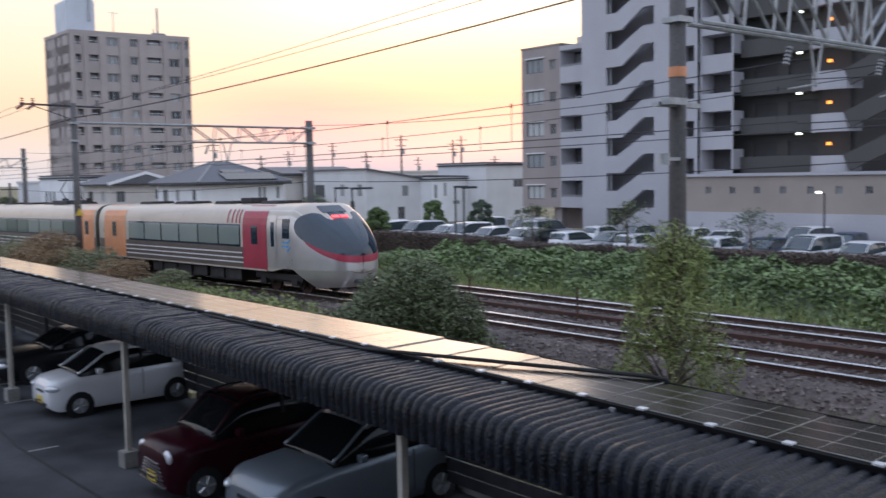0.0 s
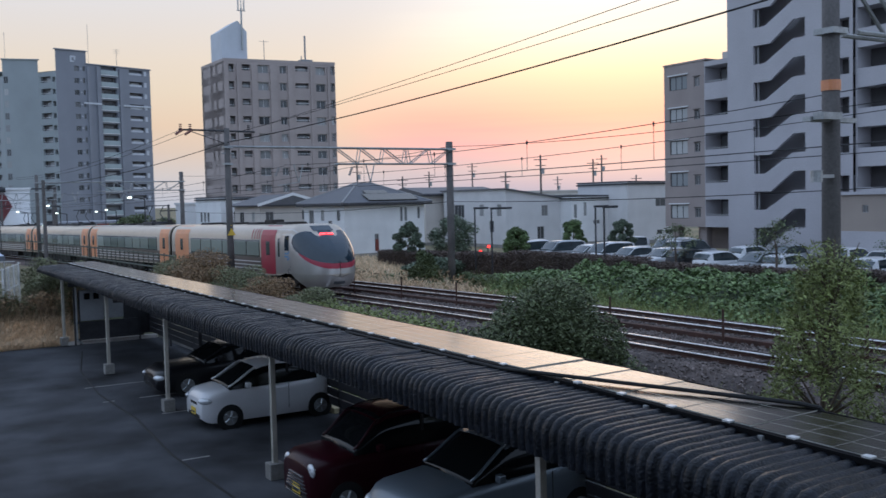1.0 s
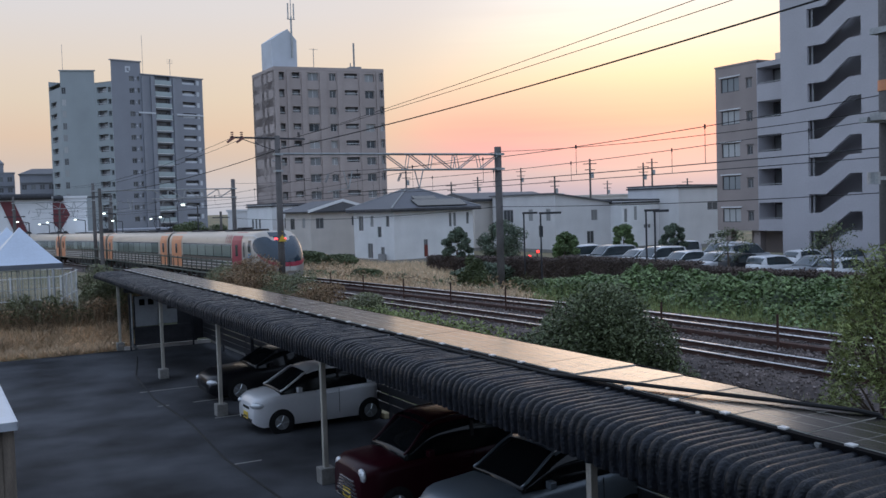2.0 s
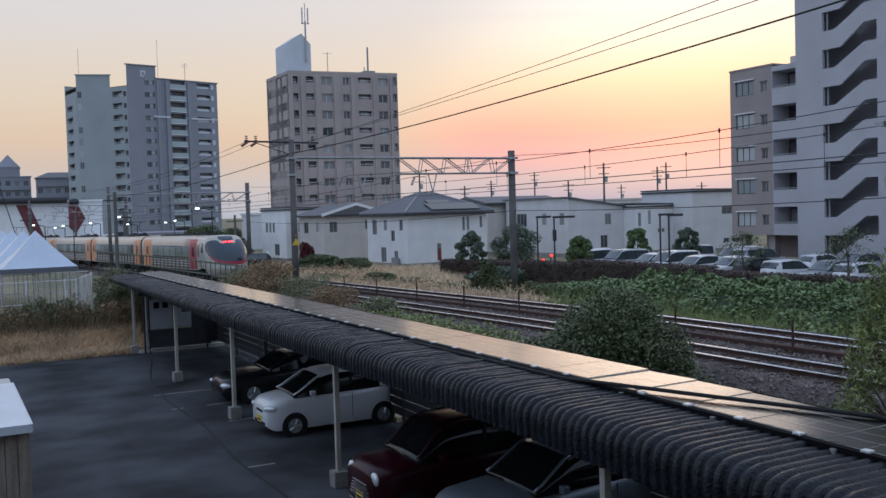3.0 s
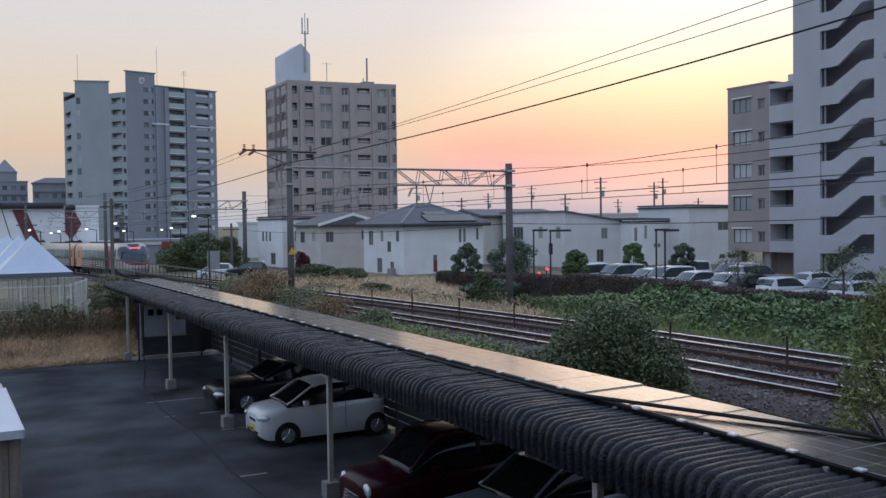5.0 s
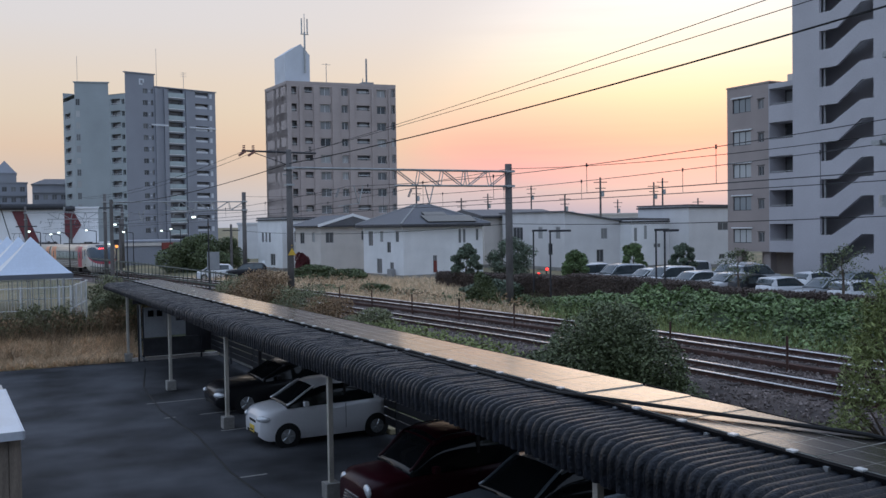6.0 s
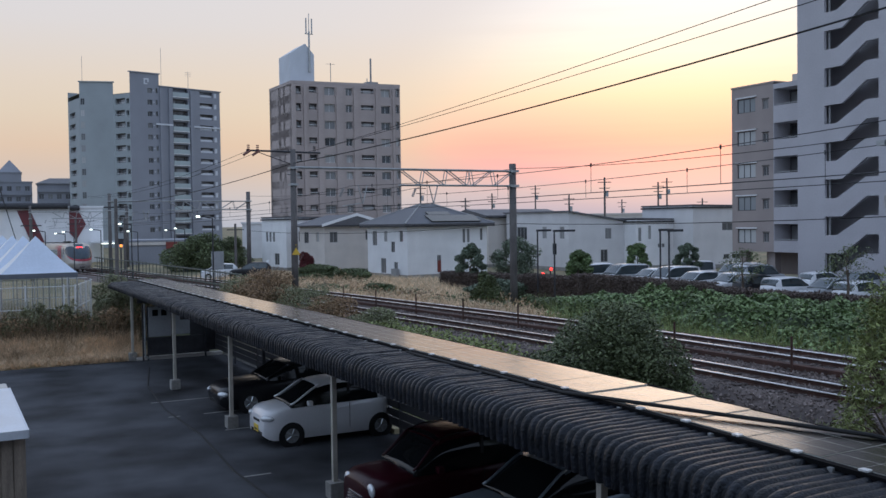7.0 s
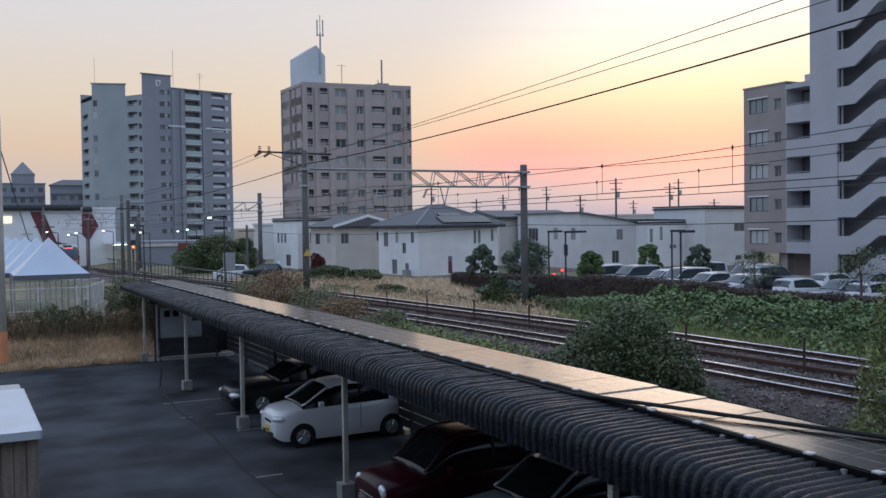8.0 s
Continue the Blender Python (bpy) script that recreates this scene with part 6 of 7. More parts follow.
def build_cars():
    car("hatch", "carwhite", "small white hatchback parked nose out under the carport", pose(6.8, 22.8, 0))
    car("tall", "carred", "dark red compact car with a chrome grille under the carport", pose(6.36, 15.4, 0), "round")
    car("wagon", "cargrey", "grey compact wagon parked nose out under the carport", pose(6.72, 12.8, 0))
    car("sedan", "carblack", "low black sedan in the shade under the carport", pose(6.95, 27.5, 0), True, False)
    rng = random.Random(4)
    row = ["carwhite", "carsilver", "carwhite", "carwhite", "carwhite", "carwhite", "carblack", "carwhite", "carsilver", "carwhite", "carblack", "carwhite", "carblue", "carwhite", "carwhite", "carblack", "carsilver"]
    names = dict(cargrey="grey", carsilver="silver", carred="dark red", carwhite="white", carblack="black", carblue="dark blue")
    models = {}
    for k in range(34):
        near = k < 17
        paint = row[(k if near else k * 5 + 3) % len(row)]
        style = rng.choice(["hatch", "van", "wagon", "wagon", "sedan", "van"])
        y = (62.0 - k * 2.75) if near else (60 - (k - 17) * 2.7)
        x = (45.5 if near else 52.5) + rng.uniform(-0.4, 0.4)
        m = pose(x, y, 0.12, 0, 0, rng.choice([0, 0, 180]) + rng.uniform(-3, 3))
        if m.to_euler().z > 2 or m.to_euler().z < -2:
            m = m @ pose(-4.2, 0, 0)
        if not near and k % 3 == 0:
            continue
        if near and 3 <= k <= 4:
            style = "van" if k == 3 else "wagon"
        key = (style, paint)
        if key in models:
            copy_thing(models[key], m)
        else:
            models[key] = car(style, paint, "%s %s standing in the apartment car park" % (names[paint], dict(hatch="hatchback", van="minivan", wagon="compact car", sedan="sedan")[style]), m, False, False)
    for (yaw, d, style, paint) in ((13.6, 93, "hatch", "carwhite"), (15.2, 92, "wagon", "carblack"), (17.3, 112, "van", "carwhite")):
        x, y = polar(yaw, d)
        car(style, paint, "%s car waiting on the road by the crossing" % names[paint], pose(x, y, ground_z(x, y) + 0.01, 0, 0, -15), False, False)


# ---- plants ----
def cluster(rng, centre, rad, n, squash=1.0, hollow=0.55):
    d = rng.normal(size=(n, 3))
    d /= np.linalg.norm(d, axis=1)[:, None]
    r = rng.uniform(hollow, 1.0, n) ** 0.6
    p = d * r[:, None] * np.asarray(rad)
    return p + np.asarray(centre)


def bush(name, label, centre, rad, n, size, material, seed, lumps=16, group=""):
    """A rounded bush: bare stems inside, leaves on many overlapping lumps."""
    rng = np.random.default_rng(seed)
    x, y = centre[:2]
    z = ground_z(x, y)
    t = thing(name, label, "bush", pose(x, y, z), group)
    pts = []
    bm = bmesh.new()
    for k in range(lumps):
        a, h = rng.uniform(0, math.tau), rng.uniform(0.08, 0.95)
        w = math.sqrt(max(0.05, 1 - (2 * h - 0.75) ** 2 * 0.55)) * rng.uniform(0.55, 0.9)
        c = (rad[0] * w * math.cos(a) * (1 - 0.5 * h * h), rad[1] * w * math.sin(a) * (1 - 0.5 * h * h), rad[2] * h)
        s = rng.uniform(0.25, 0.42)
        pts.append(cluster(rng, c, (rad[0] * s, rad[1] * s, rad[2] * s * 0.6), n // lumps))
        rod(bm, (0, 0, 0), c, 0.05, 0.01, n=5, caps=False)
    pts.append(cluster(rng, (0, 0, rad[2] * 0.45), (rad[0] * 0.75, rad[1] * 0.75, rad[2] * 0.5), n // 3))
    pts = np.concatenate(pts)
    pts = pts[pts[:, 2] > 0.02]
    part("stem_framework", bm, "bark", t)
    leaves("foliage", pts, size, material, t, seed, up=0.6, long=1.6)
    return t


def tree(label, at, height, spread, n, size, material, seed, bare=0.25, base=None, slim=False, group="", clumps=22):
    """A tree: tapered trunk, forking limbs and a loose crown of leaves."""
    rng = np.random.default_rng(seed)
    x, y = at
    z = ground_z(x, y) if base is None else base
    t = thing("tree", label, "tree", pose(x, y, z - 0.05), group)
    bm = bmesh.new()
    r = (0.018 if slim else 0.035) * height ** 0.8
    p, knots = Vector((0, 0, 0)), []
    steps = 7
    for k in range(steps):
        q = Vector((rng.normal() * 0.03 * height, rng.normal() * 0.03 * height, height * 0.92 * (k + 1) / steps))
        q = Vector((q.x * 0.6, q.y * 0.6, q.z))
        rod(bm, p, q, r * (1 - k / steps) + 0.008, r * (1 - (k + 1) / steps) + 0.008, n=7, caps=False)
        p = q
        knots.append(q)
    part("trunk", bm, "bark", t, "rough brown trunk")
    pts = []
    bm = bmesh.new()
    for k in range(clumps):
        h = bare + (1 - bare) * (k + 0.5) / clumps
        a = k * 2.4 + rng.uniform(-0.5, 0.5)
        prof = math.sin(math.pi * min(1, (h - bare) / (1 - bare) * 0.85 + 0.15)) ** 0.7 if not slim else (1.05 - 0.8 * (h - bare) / (1 - bare))
        reach = spread * prof * rng.uniform(0.45, 1.0)
        i = min(steps - 1, max(0, int(h * steps) - 1))
        b = knots[i]
        e = Vector((b.x + reach * math.cos(a), b.y + reach * math.sin(a), height * h + reach * 0.25))
        rod(bm, b, b.lerp(e, 0.5) + Vector((0, 0, 0.06 * reach)), 0.022 * height / 4, 0.014 * height / 4, n=5, caps=False)
        rod(bm, b.lerp(e, 0.5) + Vector((0, 0, 0.06 * reach)), e, 0.014 * height / 4, 0.005, n=5, caps=False)
        s = spread * (rng.uniform(0.12, 0.24) if slim else rng.uniform(0.26, 0.42))
        pts.append(cluster(rng, e * 0.92, (s, s, s * (1.4 if slim else 0.7)), n // clumps, hollow=0.1))
    pts = np.concatenate(pts)
    part("limb_framework", bm, "bark", t)
    leaves("crown", pts[pts[:, 2] > 0.2], size, material, t, seed, up=0.3, long=3.2 if slim else 1.5)
    return t


def stuff(ob, label, category):
    return tagged(ob, label, category, kind="stuff")


def build_plants():
    rng = np.random.default_rng(11)
    bush("bush", "large round dark green bush beside the track", (12.8, 16.85), (2.0, 2.5, 3.35), 52000, 0.052, "leaf_bush", 3, 22)
    bush("bush", "small bush with dark leaves at the foot of the bank", (12.3, 14.2), (0.9, 1.2, 1.5), 8000, 0.055, "leaf_bush", 8, 10)
    tree("young slender tree with light green leaves beside the track", (12.7, 9.35), 4.75, 1.6, 14000, 0.03, "leaf_young", 6, 0.08, None, True, clumps=90)
    for k, (x, y, s, h) in enumerate(((14.2, 36.5, 2.0, 1.8), (14.4, 40.5, 2.2, 2.1), (13.8, 44.0, 2.1, 2.2), (14.2, 48.0, 2.0, 1.9), (13.2, 33.5, 1.5, 1.3), (14.0, 30.5, 1.1, 1.0), (13.1, 38.4, 1.8, 1.7), (14.8, 34.0, 1.5, 1.2), (13.0, 42.2, 1.8, 1.9), (13.2, 46.4, 1.9, 1.9), (14.6, 51.0, 1.8, 1.6))):
        bush("shrub", "tangled shrub with autumn leaves by the track", (x, y), (s, s * 1.3, h), 8000, 0.055, "leaf_russet" if k not in (1, 5, 7, 9) else "leaf_weed", 20 + k, 20, "brown shrubs")
    for k, (x, y, r, h) in enumerate(((6.5, 43.9, 0.9, 1.15), (7.5, 45.6, 1.1, 1.7), (7.4, 47.8, 1.3, 2.0), (8.6, 46.6, 1.2, 1.8))):
        bush("shrub", "dark green shrub growing beside the end of the carport", (x, y), (r, r, h), 6000, 0.06, "leaf_weed", 70 + k, 12, "carport shrubs")
    # green weeds between carport and track
    n = 5000
    y = rng.uniform(24, 34, n)
    stuff(leaves("weeds", np.stack([rng.normal(14.6, 0.7, n), y, np.array([ground_z(14.6, v) for v in y]) + rng.uniform(0.1, 1.0, n)], 1), 0.09, "grass_green", None, 31), "low green weeds on the bank", "weeds")
    n = 26000
    x, y = rng.uniform(10.9, 15.4, n), rng.uniform(-2, 30, n)
    keep = np.array([noise.noise((a * 0.5, b * 0.35, 3)) > 0.02 for a, b in zip(x, y)])
    x, y = x[keep], y[keep]
    stuff(blades("bank_grass", np.stack([x, y, [ground_z(a, b) - 0.02 for a, b in zip(x, y)]], 1), 0.45, 0.012, "grass_green", 5), "patchy green grass on the track bank", "grass")
    # kudzu bank beyond the far track
    n = 75000
    x, y = rng.uniform(28.0, 36.6, n), rng.uniform(2, 47, n)
    top = []
    for a, b in zip(x, y):
        k = ease(27.8, 30.2, a) * (1 - 0.1 * ease(32, 36, a)) * (1 - 0.6 * ease(38, 47, b))
        top.append(ground_z(a, b) * 0.3 + 0.35 + 1.25 * k * (0.78 + 0.7 * noise.noise((a * 0.45, b * 0.45, 1)) + 0.45 * noise.noise((a * 1.3, b * 1.3, 2))))
    z = np.array(top) + rng.uniform(-0.22, 0.08, n)
    stuff(leaves("creeper", np.stack([x, y, z], 1), 0.17, "leaf_kudzu", None, 12, up=1.3, long=1.15), "dense green creeper covering the bank", "creeper")
    # closed sheet below the leaves; its dark colour stands for shade in the gaps
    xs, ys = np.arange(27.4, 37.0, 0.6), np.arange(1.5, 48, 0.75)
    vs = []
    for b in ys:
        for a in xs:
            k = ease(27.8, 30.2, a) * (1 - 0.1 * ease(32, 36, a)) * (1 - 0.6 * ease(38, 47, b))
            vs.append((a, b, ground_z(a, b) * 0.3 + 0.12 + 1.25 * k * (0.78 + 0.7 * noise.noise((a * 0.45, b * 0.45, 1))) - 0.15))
    w = len(xs)
    fs = [(j * w + i, j * w + i + 1, (j + 1) * w + i + 1, (j + 1) * w + i) for j in range(len(ys) - 1) for i in range(w - 1)]
    stuff(smooth(part_me("undergrowth", pydata("undergrowth", vs, fs), "leaf_dark")), "dark sheet under the creeper in place of its shaded depth", "undergrowth")
    # pale upright shoots standing out of the creeper
    n = 2600
    x, y = rng.uniform(27, 31, n), rng.uniform(4, 46, n)
    stuff(blades("creeper_shoots", np.stack([x, y, [ground_z(a, b) + 0.3 for a, b in zip(x, y)]], 1), 1.0, 0.02, "grass_green", 9), "thin upright shoots among the creeper", "weeds")
    # low grass and seedlings on the verge between the far track and the creeper
    n = 26000
    x, y = rng.uniform(25.0, 29.0, n), rng.uniform(2, 60, n)
    keep = np.array([noise.noise((a * 0.55, b * 0.3, 21)) > -0.12 - 0.2 * ease(26, 28.5, a) + 0.25 * ease(26.4, 25.0, a) for a, b in zip(x, y)])
    x, y = x[keep], y[keep]
    stuff(blades("verge_grass", np.stack([x, y, [ground_z(a, b) - 0.02 for a, b in zip(x, y)]], 1), 0.32, 0.018, "grass_green", 15), "short green grass on the verge beside the track", "grass")
    n = 4200
    x, y = rng.uniform(25.6, 28.6, n), rng.uniform(2, 55, n)
    keep = np.array([noise.noise((a * 0.8, b * 0.5, 25)) > 0.12 for a, b in zip(x, y)])
    x, y = x[keep], y[keep]
    stuff(leaves("verge_weeds", np.stack([x, y, [ground_z(a, b) + rng.uniform(0.02, 0.4) for a, b in zip(x, y)]], 1), 0.13, "leaf_kudzu", None, 16, up=1.0, long=1.3), "small broad-leaved weeds on the verge", "weeds")
    # clipped hedge along the car park
    for k in range(10):
        y0 = 8 + k * 6.2
        top = (1.35, 1.4, 1.35, 1.2, 1.15, 1.35, 1.35, 1.1, 0.95, 0.8)[k]
        h = thing("hedge", "long clipped dark brownish-green hedge", "hedge", pose(37.3, y0, 0.5), "hedge sections")
        m = 9000
        p = np.stack([rng.uniform(-0.6, 0.6, m), rng.uniform(0, 6.2, m), rng.uniform(-0.4, top, m)], 1)
        f = rng.integers(0, 3, m)
        p[f == 0, 2] = top + rng.normal(0, 0.05, (f == 0).sum())
        p[f == 1, 0] = -0.6 + rng.normal(0, 0.05, (f == 1).sum())
        leaves("hedge_foliage", p, 0.075, "leaf_hedge", h, 50 + k)
        part("hedge_core", boxes((-0.5, 0.5, 0, 6.2, -0.5, top - 0.1)), "leaf_hedge", h)
    # dry grass strip beyond the far track, and the rough slope at the end of the car park
    n = 56000
    y = rng.uniform(38, 95, n)
    x = np.array([track_x(b) for b in y]) + rng.uniform(6.2, 13, n) + rng.uniform(0, 1, n) ** 2 * np.clip(y - 52, 0, 12)
    stuff(blades("dry_grass_strip", np.stack([x, y, [ground_z(a, b) - 0.03 for a, b in zip(x, y)]], 1), 0.45, 0.022, "grass_dry", 41, 0.6), "tall dry yellow grass beyond the tracks", "grass")
    n = 60000
    x, y = rng.uniform(-12, 7.4, n), rng.uniform(39.75, 42.6, n)
    edge = np.array([39.85 + 0.35 * noise.noise((a * 0.5, 0, 4)) + 0.15 * noise.noise((a * 2.1, 0, 4)) for a in x])
    x, y = x[y > edge], y[y > edge]
    stuff(blades("dry_grass", np.stack([x, y, [ground_z(a, b) - 0.03 for a, b in zip(x, y)]], 1), 0.34, 0.018, "grass_dry", 42, 0.9), "matted straw-coloured grass at the edge of the asphalt", "grass")
    n = 16000
    x, y = rng.uniform(-12, 7.4, n), rng.uniform(40.0, 42.8, n)
    keep = np.array([noise.noise((a * 0.6, b * 0.9, 31)) > 0.5 - 0.45 * ease(41.0, 42.6, b) for a, b in zip(x, y)])
    x, y = x[keep], y[keep]
    stuff(blades("brown_grass", np.stack([x, y, [ground_z(a, b) - 0.03 for a, b in zip(x, y)]], 1), 0.62, 0.016, "leaf_brown", 46, 0.5), "brown withered tufts among the dry grass", "grass")
    # weeds of uneven height, green and withered, in front of the fence
    for name, count, seed, mt, high, label in (("tall_weeds", 30000, 43, "leaf_weed", 1.75, "tall dark green weeds in front of the fence"), ("withered_weeds", 17000, 48, "leaf_straw", 1.75, "tall withered brown weeds in front of the fence")):
        x, y = rng.uniform(-14, 9.2, count), rng.uniform(42.35, 43.05, count)
        lump = np.array([0.5 + 1.1 * noise.noise((a * 0.7, b * 0.8, seed)) + 0.4 * noise.noise((a * 2.2, b * 2.0, seed)) for a, b in zip(x, y)])
        keep = lump > 0.3
        x, y, lump = x[keep], y[keep], lump[keep]
        z = np.array([ground_z(a, b) for a, b in zip(x, y)]) + rng.uniform(0, 1, len(x)) ** 0.7 * high * np.clip(lump, 0.1, 1.1)
        stuff(leaves(name, np.stack([x, y, z], 1), 0.065, mt, None, seed, up=0.2, long=2.2), label, "weeds")
    n = 5000
    x, y = rng.uniform(-14, 9, n), rng.uniform(42.2, 43.0, n)
    stuff(blades("weed_stalks", np.stack([x, y, [ground_z(a, b) for a, b in zip(x, y)]], 1), 1.25, 0.012, "leaf_brown", 44), "brown weed stalks", "weeds")
    n = 14000
    y = rng.uniform(38, 90, n)
    x = np.array([track_x(b) for b in y]) + rng.uniform(6.4, 13, n)
    lump = np.array([noise.noise((a * 0.4, b * 0.25, 52)) + 0.5 * noise.noise((a * 1.3, b * 0.9, 53)) for a, b in zip(x, y)])
    x, y, lump = x[lump > 0.05], y[lump > 0.05], lump[lump > 0.05]
    stuff(leaves("withered_tufts", np.stack([x, y, np.array([ground_z(a, b) for a, b in zip(x, y)]) + rng.uniform(0, 1, len(x)) * (0.35 + 1.3 * lump)], 1), 0.085, "leaf_straw", None, 54, up=0.1, long=2.6), "withered brown tufts in the dry grass", "weeds")
    n = 5000
    y = rng.uniform(42, 80, n)
    x = np.array([track_x(b) for b in y]) + rng.uniform(7.0, 14, n)
    keep = np.array([noise.noise((a * 0.3, b * 0.2, 9)) > 0.05 for a, b in zip(x, y)])
    x, y = x[keep], y[keep]
    stuff(leaves("strip_weeds", np.stack([x, y, [ground_z(a, b) + random.uniform(0.05, 0.6) for a, b in zip(x, y)]], 1), 0.14, "leaf_bush", None, 77), "patches of green weeds in the dry grass", "weeds")
    # trees round the houses and the car park
    for yaw, d, h, s, m, seed in ((29.6, 76, 3.4, 1.3, "leaf_dark", 1), (32.3, 78, 3.7, 2.1, "leaf_dark", 2), (36.0, 76, 2.7, 1.25, "leaf_kudzu", 3), (39.5, 80, 3.2, 1.2, "leaf_kudzu", 4), (42.4, 80, 3.2, 1.1, "leaf_dark", 5)):
        x, y = polar(yaw, d)
        tree("small dark garden tree with a dense rounded crown" if m != "leaf_tree" else "small light green garden tree", (x, y), h, s, 8000, 0.115, m, 60 + seed, 0.12, 0.4, False, "garden trees", 17)
    for yaw, d, h, s, m, seed in ((45.4, 64, 3.1, 1.4, "leaf_bush", 6), (51.0, 56, 3.5, 1.7, "leaf_bush", 7), (58.0, 54, 3.0, 1.6, "leaf_dark", 8)):
        x, y = polar(yaw, d)
        tree("sparse pruned pine in the car park", (x, y), h, s, 800, 0.09, m, 60 + seed, 0.3, 0.5, False, "car park trees", clumps=14)
    for yaw, d, r, h, m in ((24.0, 72, 1.6, 0.7, "leaf_bush"), (31.4, 69, 3.2, 1.2, "leaf_dark"), (20.4, 88, 3.0, 1.3, "leaf_bush"), (22.4, 86, 2.4, 1.2, "leaf_bush"), (30.6, 58, 1.0, 2.2, "leaf_bush"), (33.5, 52, 1.6, 1.3, "leaf_bush"), (13.5, 112, 3.9, 3.9, "leaf_bush"), (15.3, 114, 2.4, 3.4, "leaf_bush")):
        x, y = polar(yaw, d)
        bush("shrub", "dark green clipped shrub near the houses", (x, y), (r, r, h), 16000 if r > 3.3 else 9000, 0.17 if r > 3.3 else 0.12, m, int(yaw * 10), 20 if r > 3.3 else 12, "far shrubs")
    x, y = polar(19.7, 88)
    bush("shrub", "dark red leafed shrub in front of a house", (x, y), (0.9, 0.9, 2.3), 4000, 0.11, "leaf_red", 197, 9)


# ---- left side: tents, fence, shed, pole ----
def build_left():
    z0 = 1.02
    for k in range(6):
        x, y = 3.7 - 0.28 * k, 45.0 + 3.0 * k
        t = thing("canopy_tent", "white pyramid canopy tent with a grey valance", "tent", pose(x, y, z0), "row of tents")
        h, e, top = 1.52, 2.46, 4.05
        for i in range(4):
            c = [(-h, -h), (h, -h), (h, h), (-h, h)]
            a, b = c[i], c[(i + 1) % 4]
            bm = bmesh.new()
            rings = []
            for q in span(0, 1, 8):
                s = 1 - q
                zz = e + (top - e) * (q ** 1.12)
                rings.append([(a[0] * s + (b[0] - a[0]) * s * w, a[1] * s + (b[1] - a[1]) * s * w, zz - 0.06 * math.sin(math.pi * w) * s) for w in span(0, 1, 6)])
            loft(bm, rings, False)
            part("canopy_panel", bm, "tent" if i % 2 == 0 else "tentwhite", t, "pale canopy cloth panel")
            m = pose(a[0], a[1], 0, 0, 0, math.degrees(math.atan2(b[1] - a[1], b[0] - a[0])))
            o = part("valance", boxes((0, 2 * h, -0.01, 0.01, e - 0.2, e + 0.01)), "valance", t, "dark grey valance")
            o.matrix_basis = m
            part("tent_leg", rods([((a[0] * 0.98, a[1] * 0.98, 0), (a[0] * 0.98, a[1] * 0.98, e), 0.03)]), "galv", t)
    # white mesh fence
    f = thing("mesh_fence", "white wire mesh fence in front of the tents", "fence")
    for a, b in (((-14, 43.1), (-9.3, 43.1)), ((-9.3, 43.1), (-4.6, 43.1)), ((-4.6, 43.1), (0.1, 43.1)), ((0.1, 43.1), (5.05, 43.1)), ((5.05, 43.1), (6.4, 48.0)), ((-14, 49.8), (6.4, 49.8))):
        L = math.dist(a, b)
        m = face_pose(*a, 1.0, *b)
        bm = bmesh.new()
        for z in (0.15, 1.0, 1.93):
            rod(bm, (0, 0, z), (L, 0, z), 0.02, n=5)
        for k in range(int(L / 0.12)):
            rod(bm, (k * 0.12, 0.012, 0.1), (k * 0.12, 0.012, 1.93), 0.0045, n=4, caps=False)
        o = part("mesh_panel", bm, "fencewhite", f)
        o.matrix_basis = m
        for k in range(int(L / 1.5) + 1):
            o = part("fence_post", rods([((0, 0, 0), (0, 0, 2.0), 0.033)]), "fencewhite", f)
            o.matrix_basis = m @ pose(min(L, k * 1.5), 0, 0)
    # wooden shed with a pale sheet roof
    s = thing("shed", "small weathered wooden shed with a pale metal roof", "shed")
    for k in range(20):
        x = -2.6 + k * 0.187
        part("plank", boxes((x, x + 0.175, 16.45, 16.475, 0.02, 2.16)), "wood", s)
    for k in range(23):
        y = 16.48 + k * 0.187
        part("plank", boxes((1.06, 1.085, y, y + 0.175, 0.02, 2.16)), "wood", s)
    part("shed_body", boxes((-2.6, 1.05, 16.48, 20.7, 0, 2.12)), "wood", s)
    part("roof_sheet", boxes((-2.8, 1.16, 16.33, 20.85, 2.16, 2.21), bevel=0.01), "sheet", s, "pale blue-white sheet metal roof")
    part("roof_trim", boxes((-2.8, 1.17, 16.30, 16.34, 2.08, 2.215), (1.16, 1.18, 16.3, 20.85, 2.10, 2.215)), "sheet", s)
    b = part("crate", boxes((0.2, 1.2, 21.5, 22.6, 0, 2.05), bevel=0.03), "wallcream")
    tagged(b, "pale yellowish box standing behind the shed", "box")
    # pole at the end of the asphalt
    p = thing("utility_pole", "pale concrete utility pole with an orange guard at its foot", "utility pole", pose(1.58, 40.3, 0))
    smooth(part("shaft", rods([((0, 0, -0.3), (0, 0, 9.8), 0.17, 0.13)], 16), "postpaint", p))
    part("guard", rods([((0, 0, 0.3), (0, 0, 1.5), 0.18)], 16), "orange", p, "orange guard sleeve")
    bm = bmesh.new()
    wire(bm, [(0, 0, 8.9), (3.0, 26, 3.6)], 0.025)
    part("guy_wire", bm, "rubber", p)


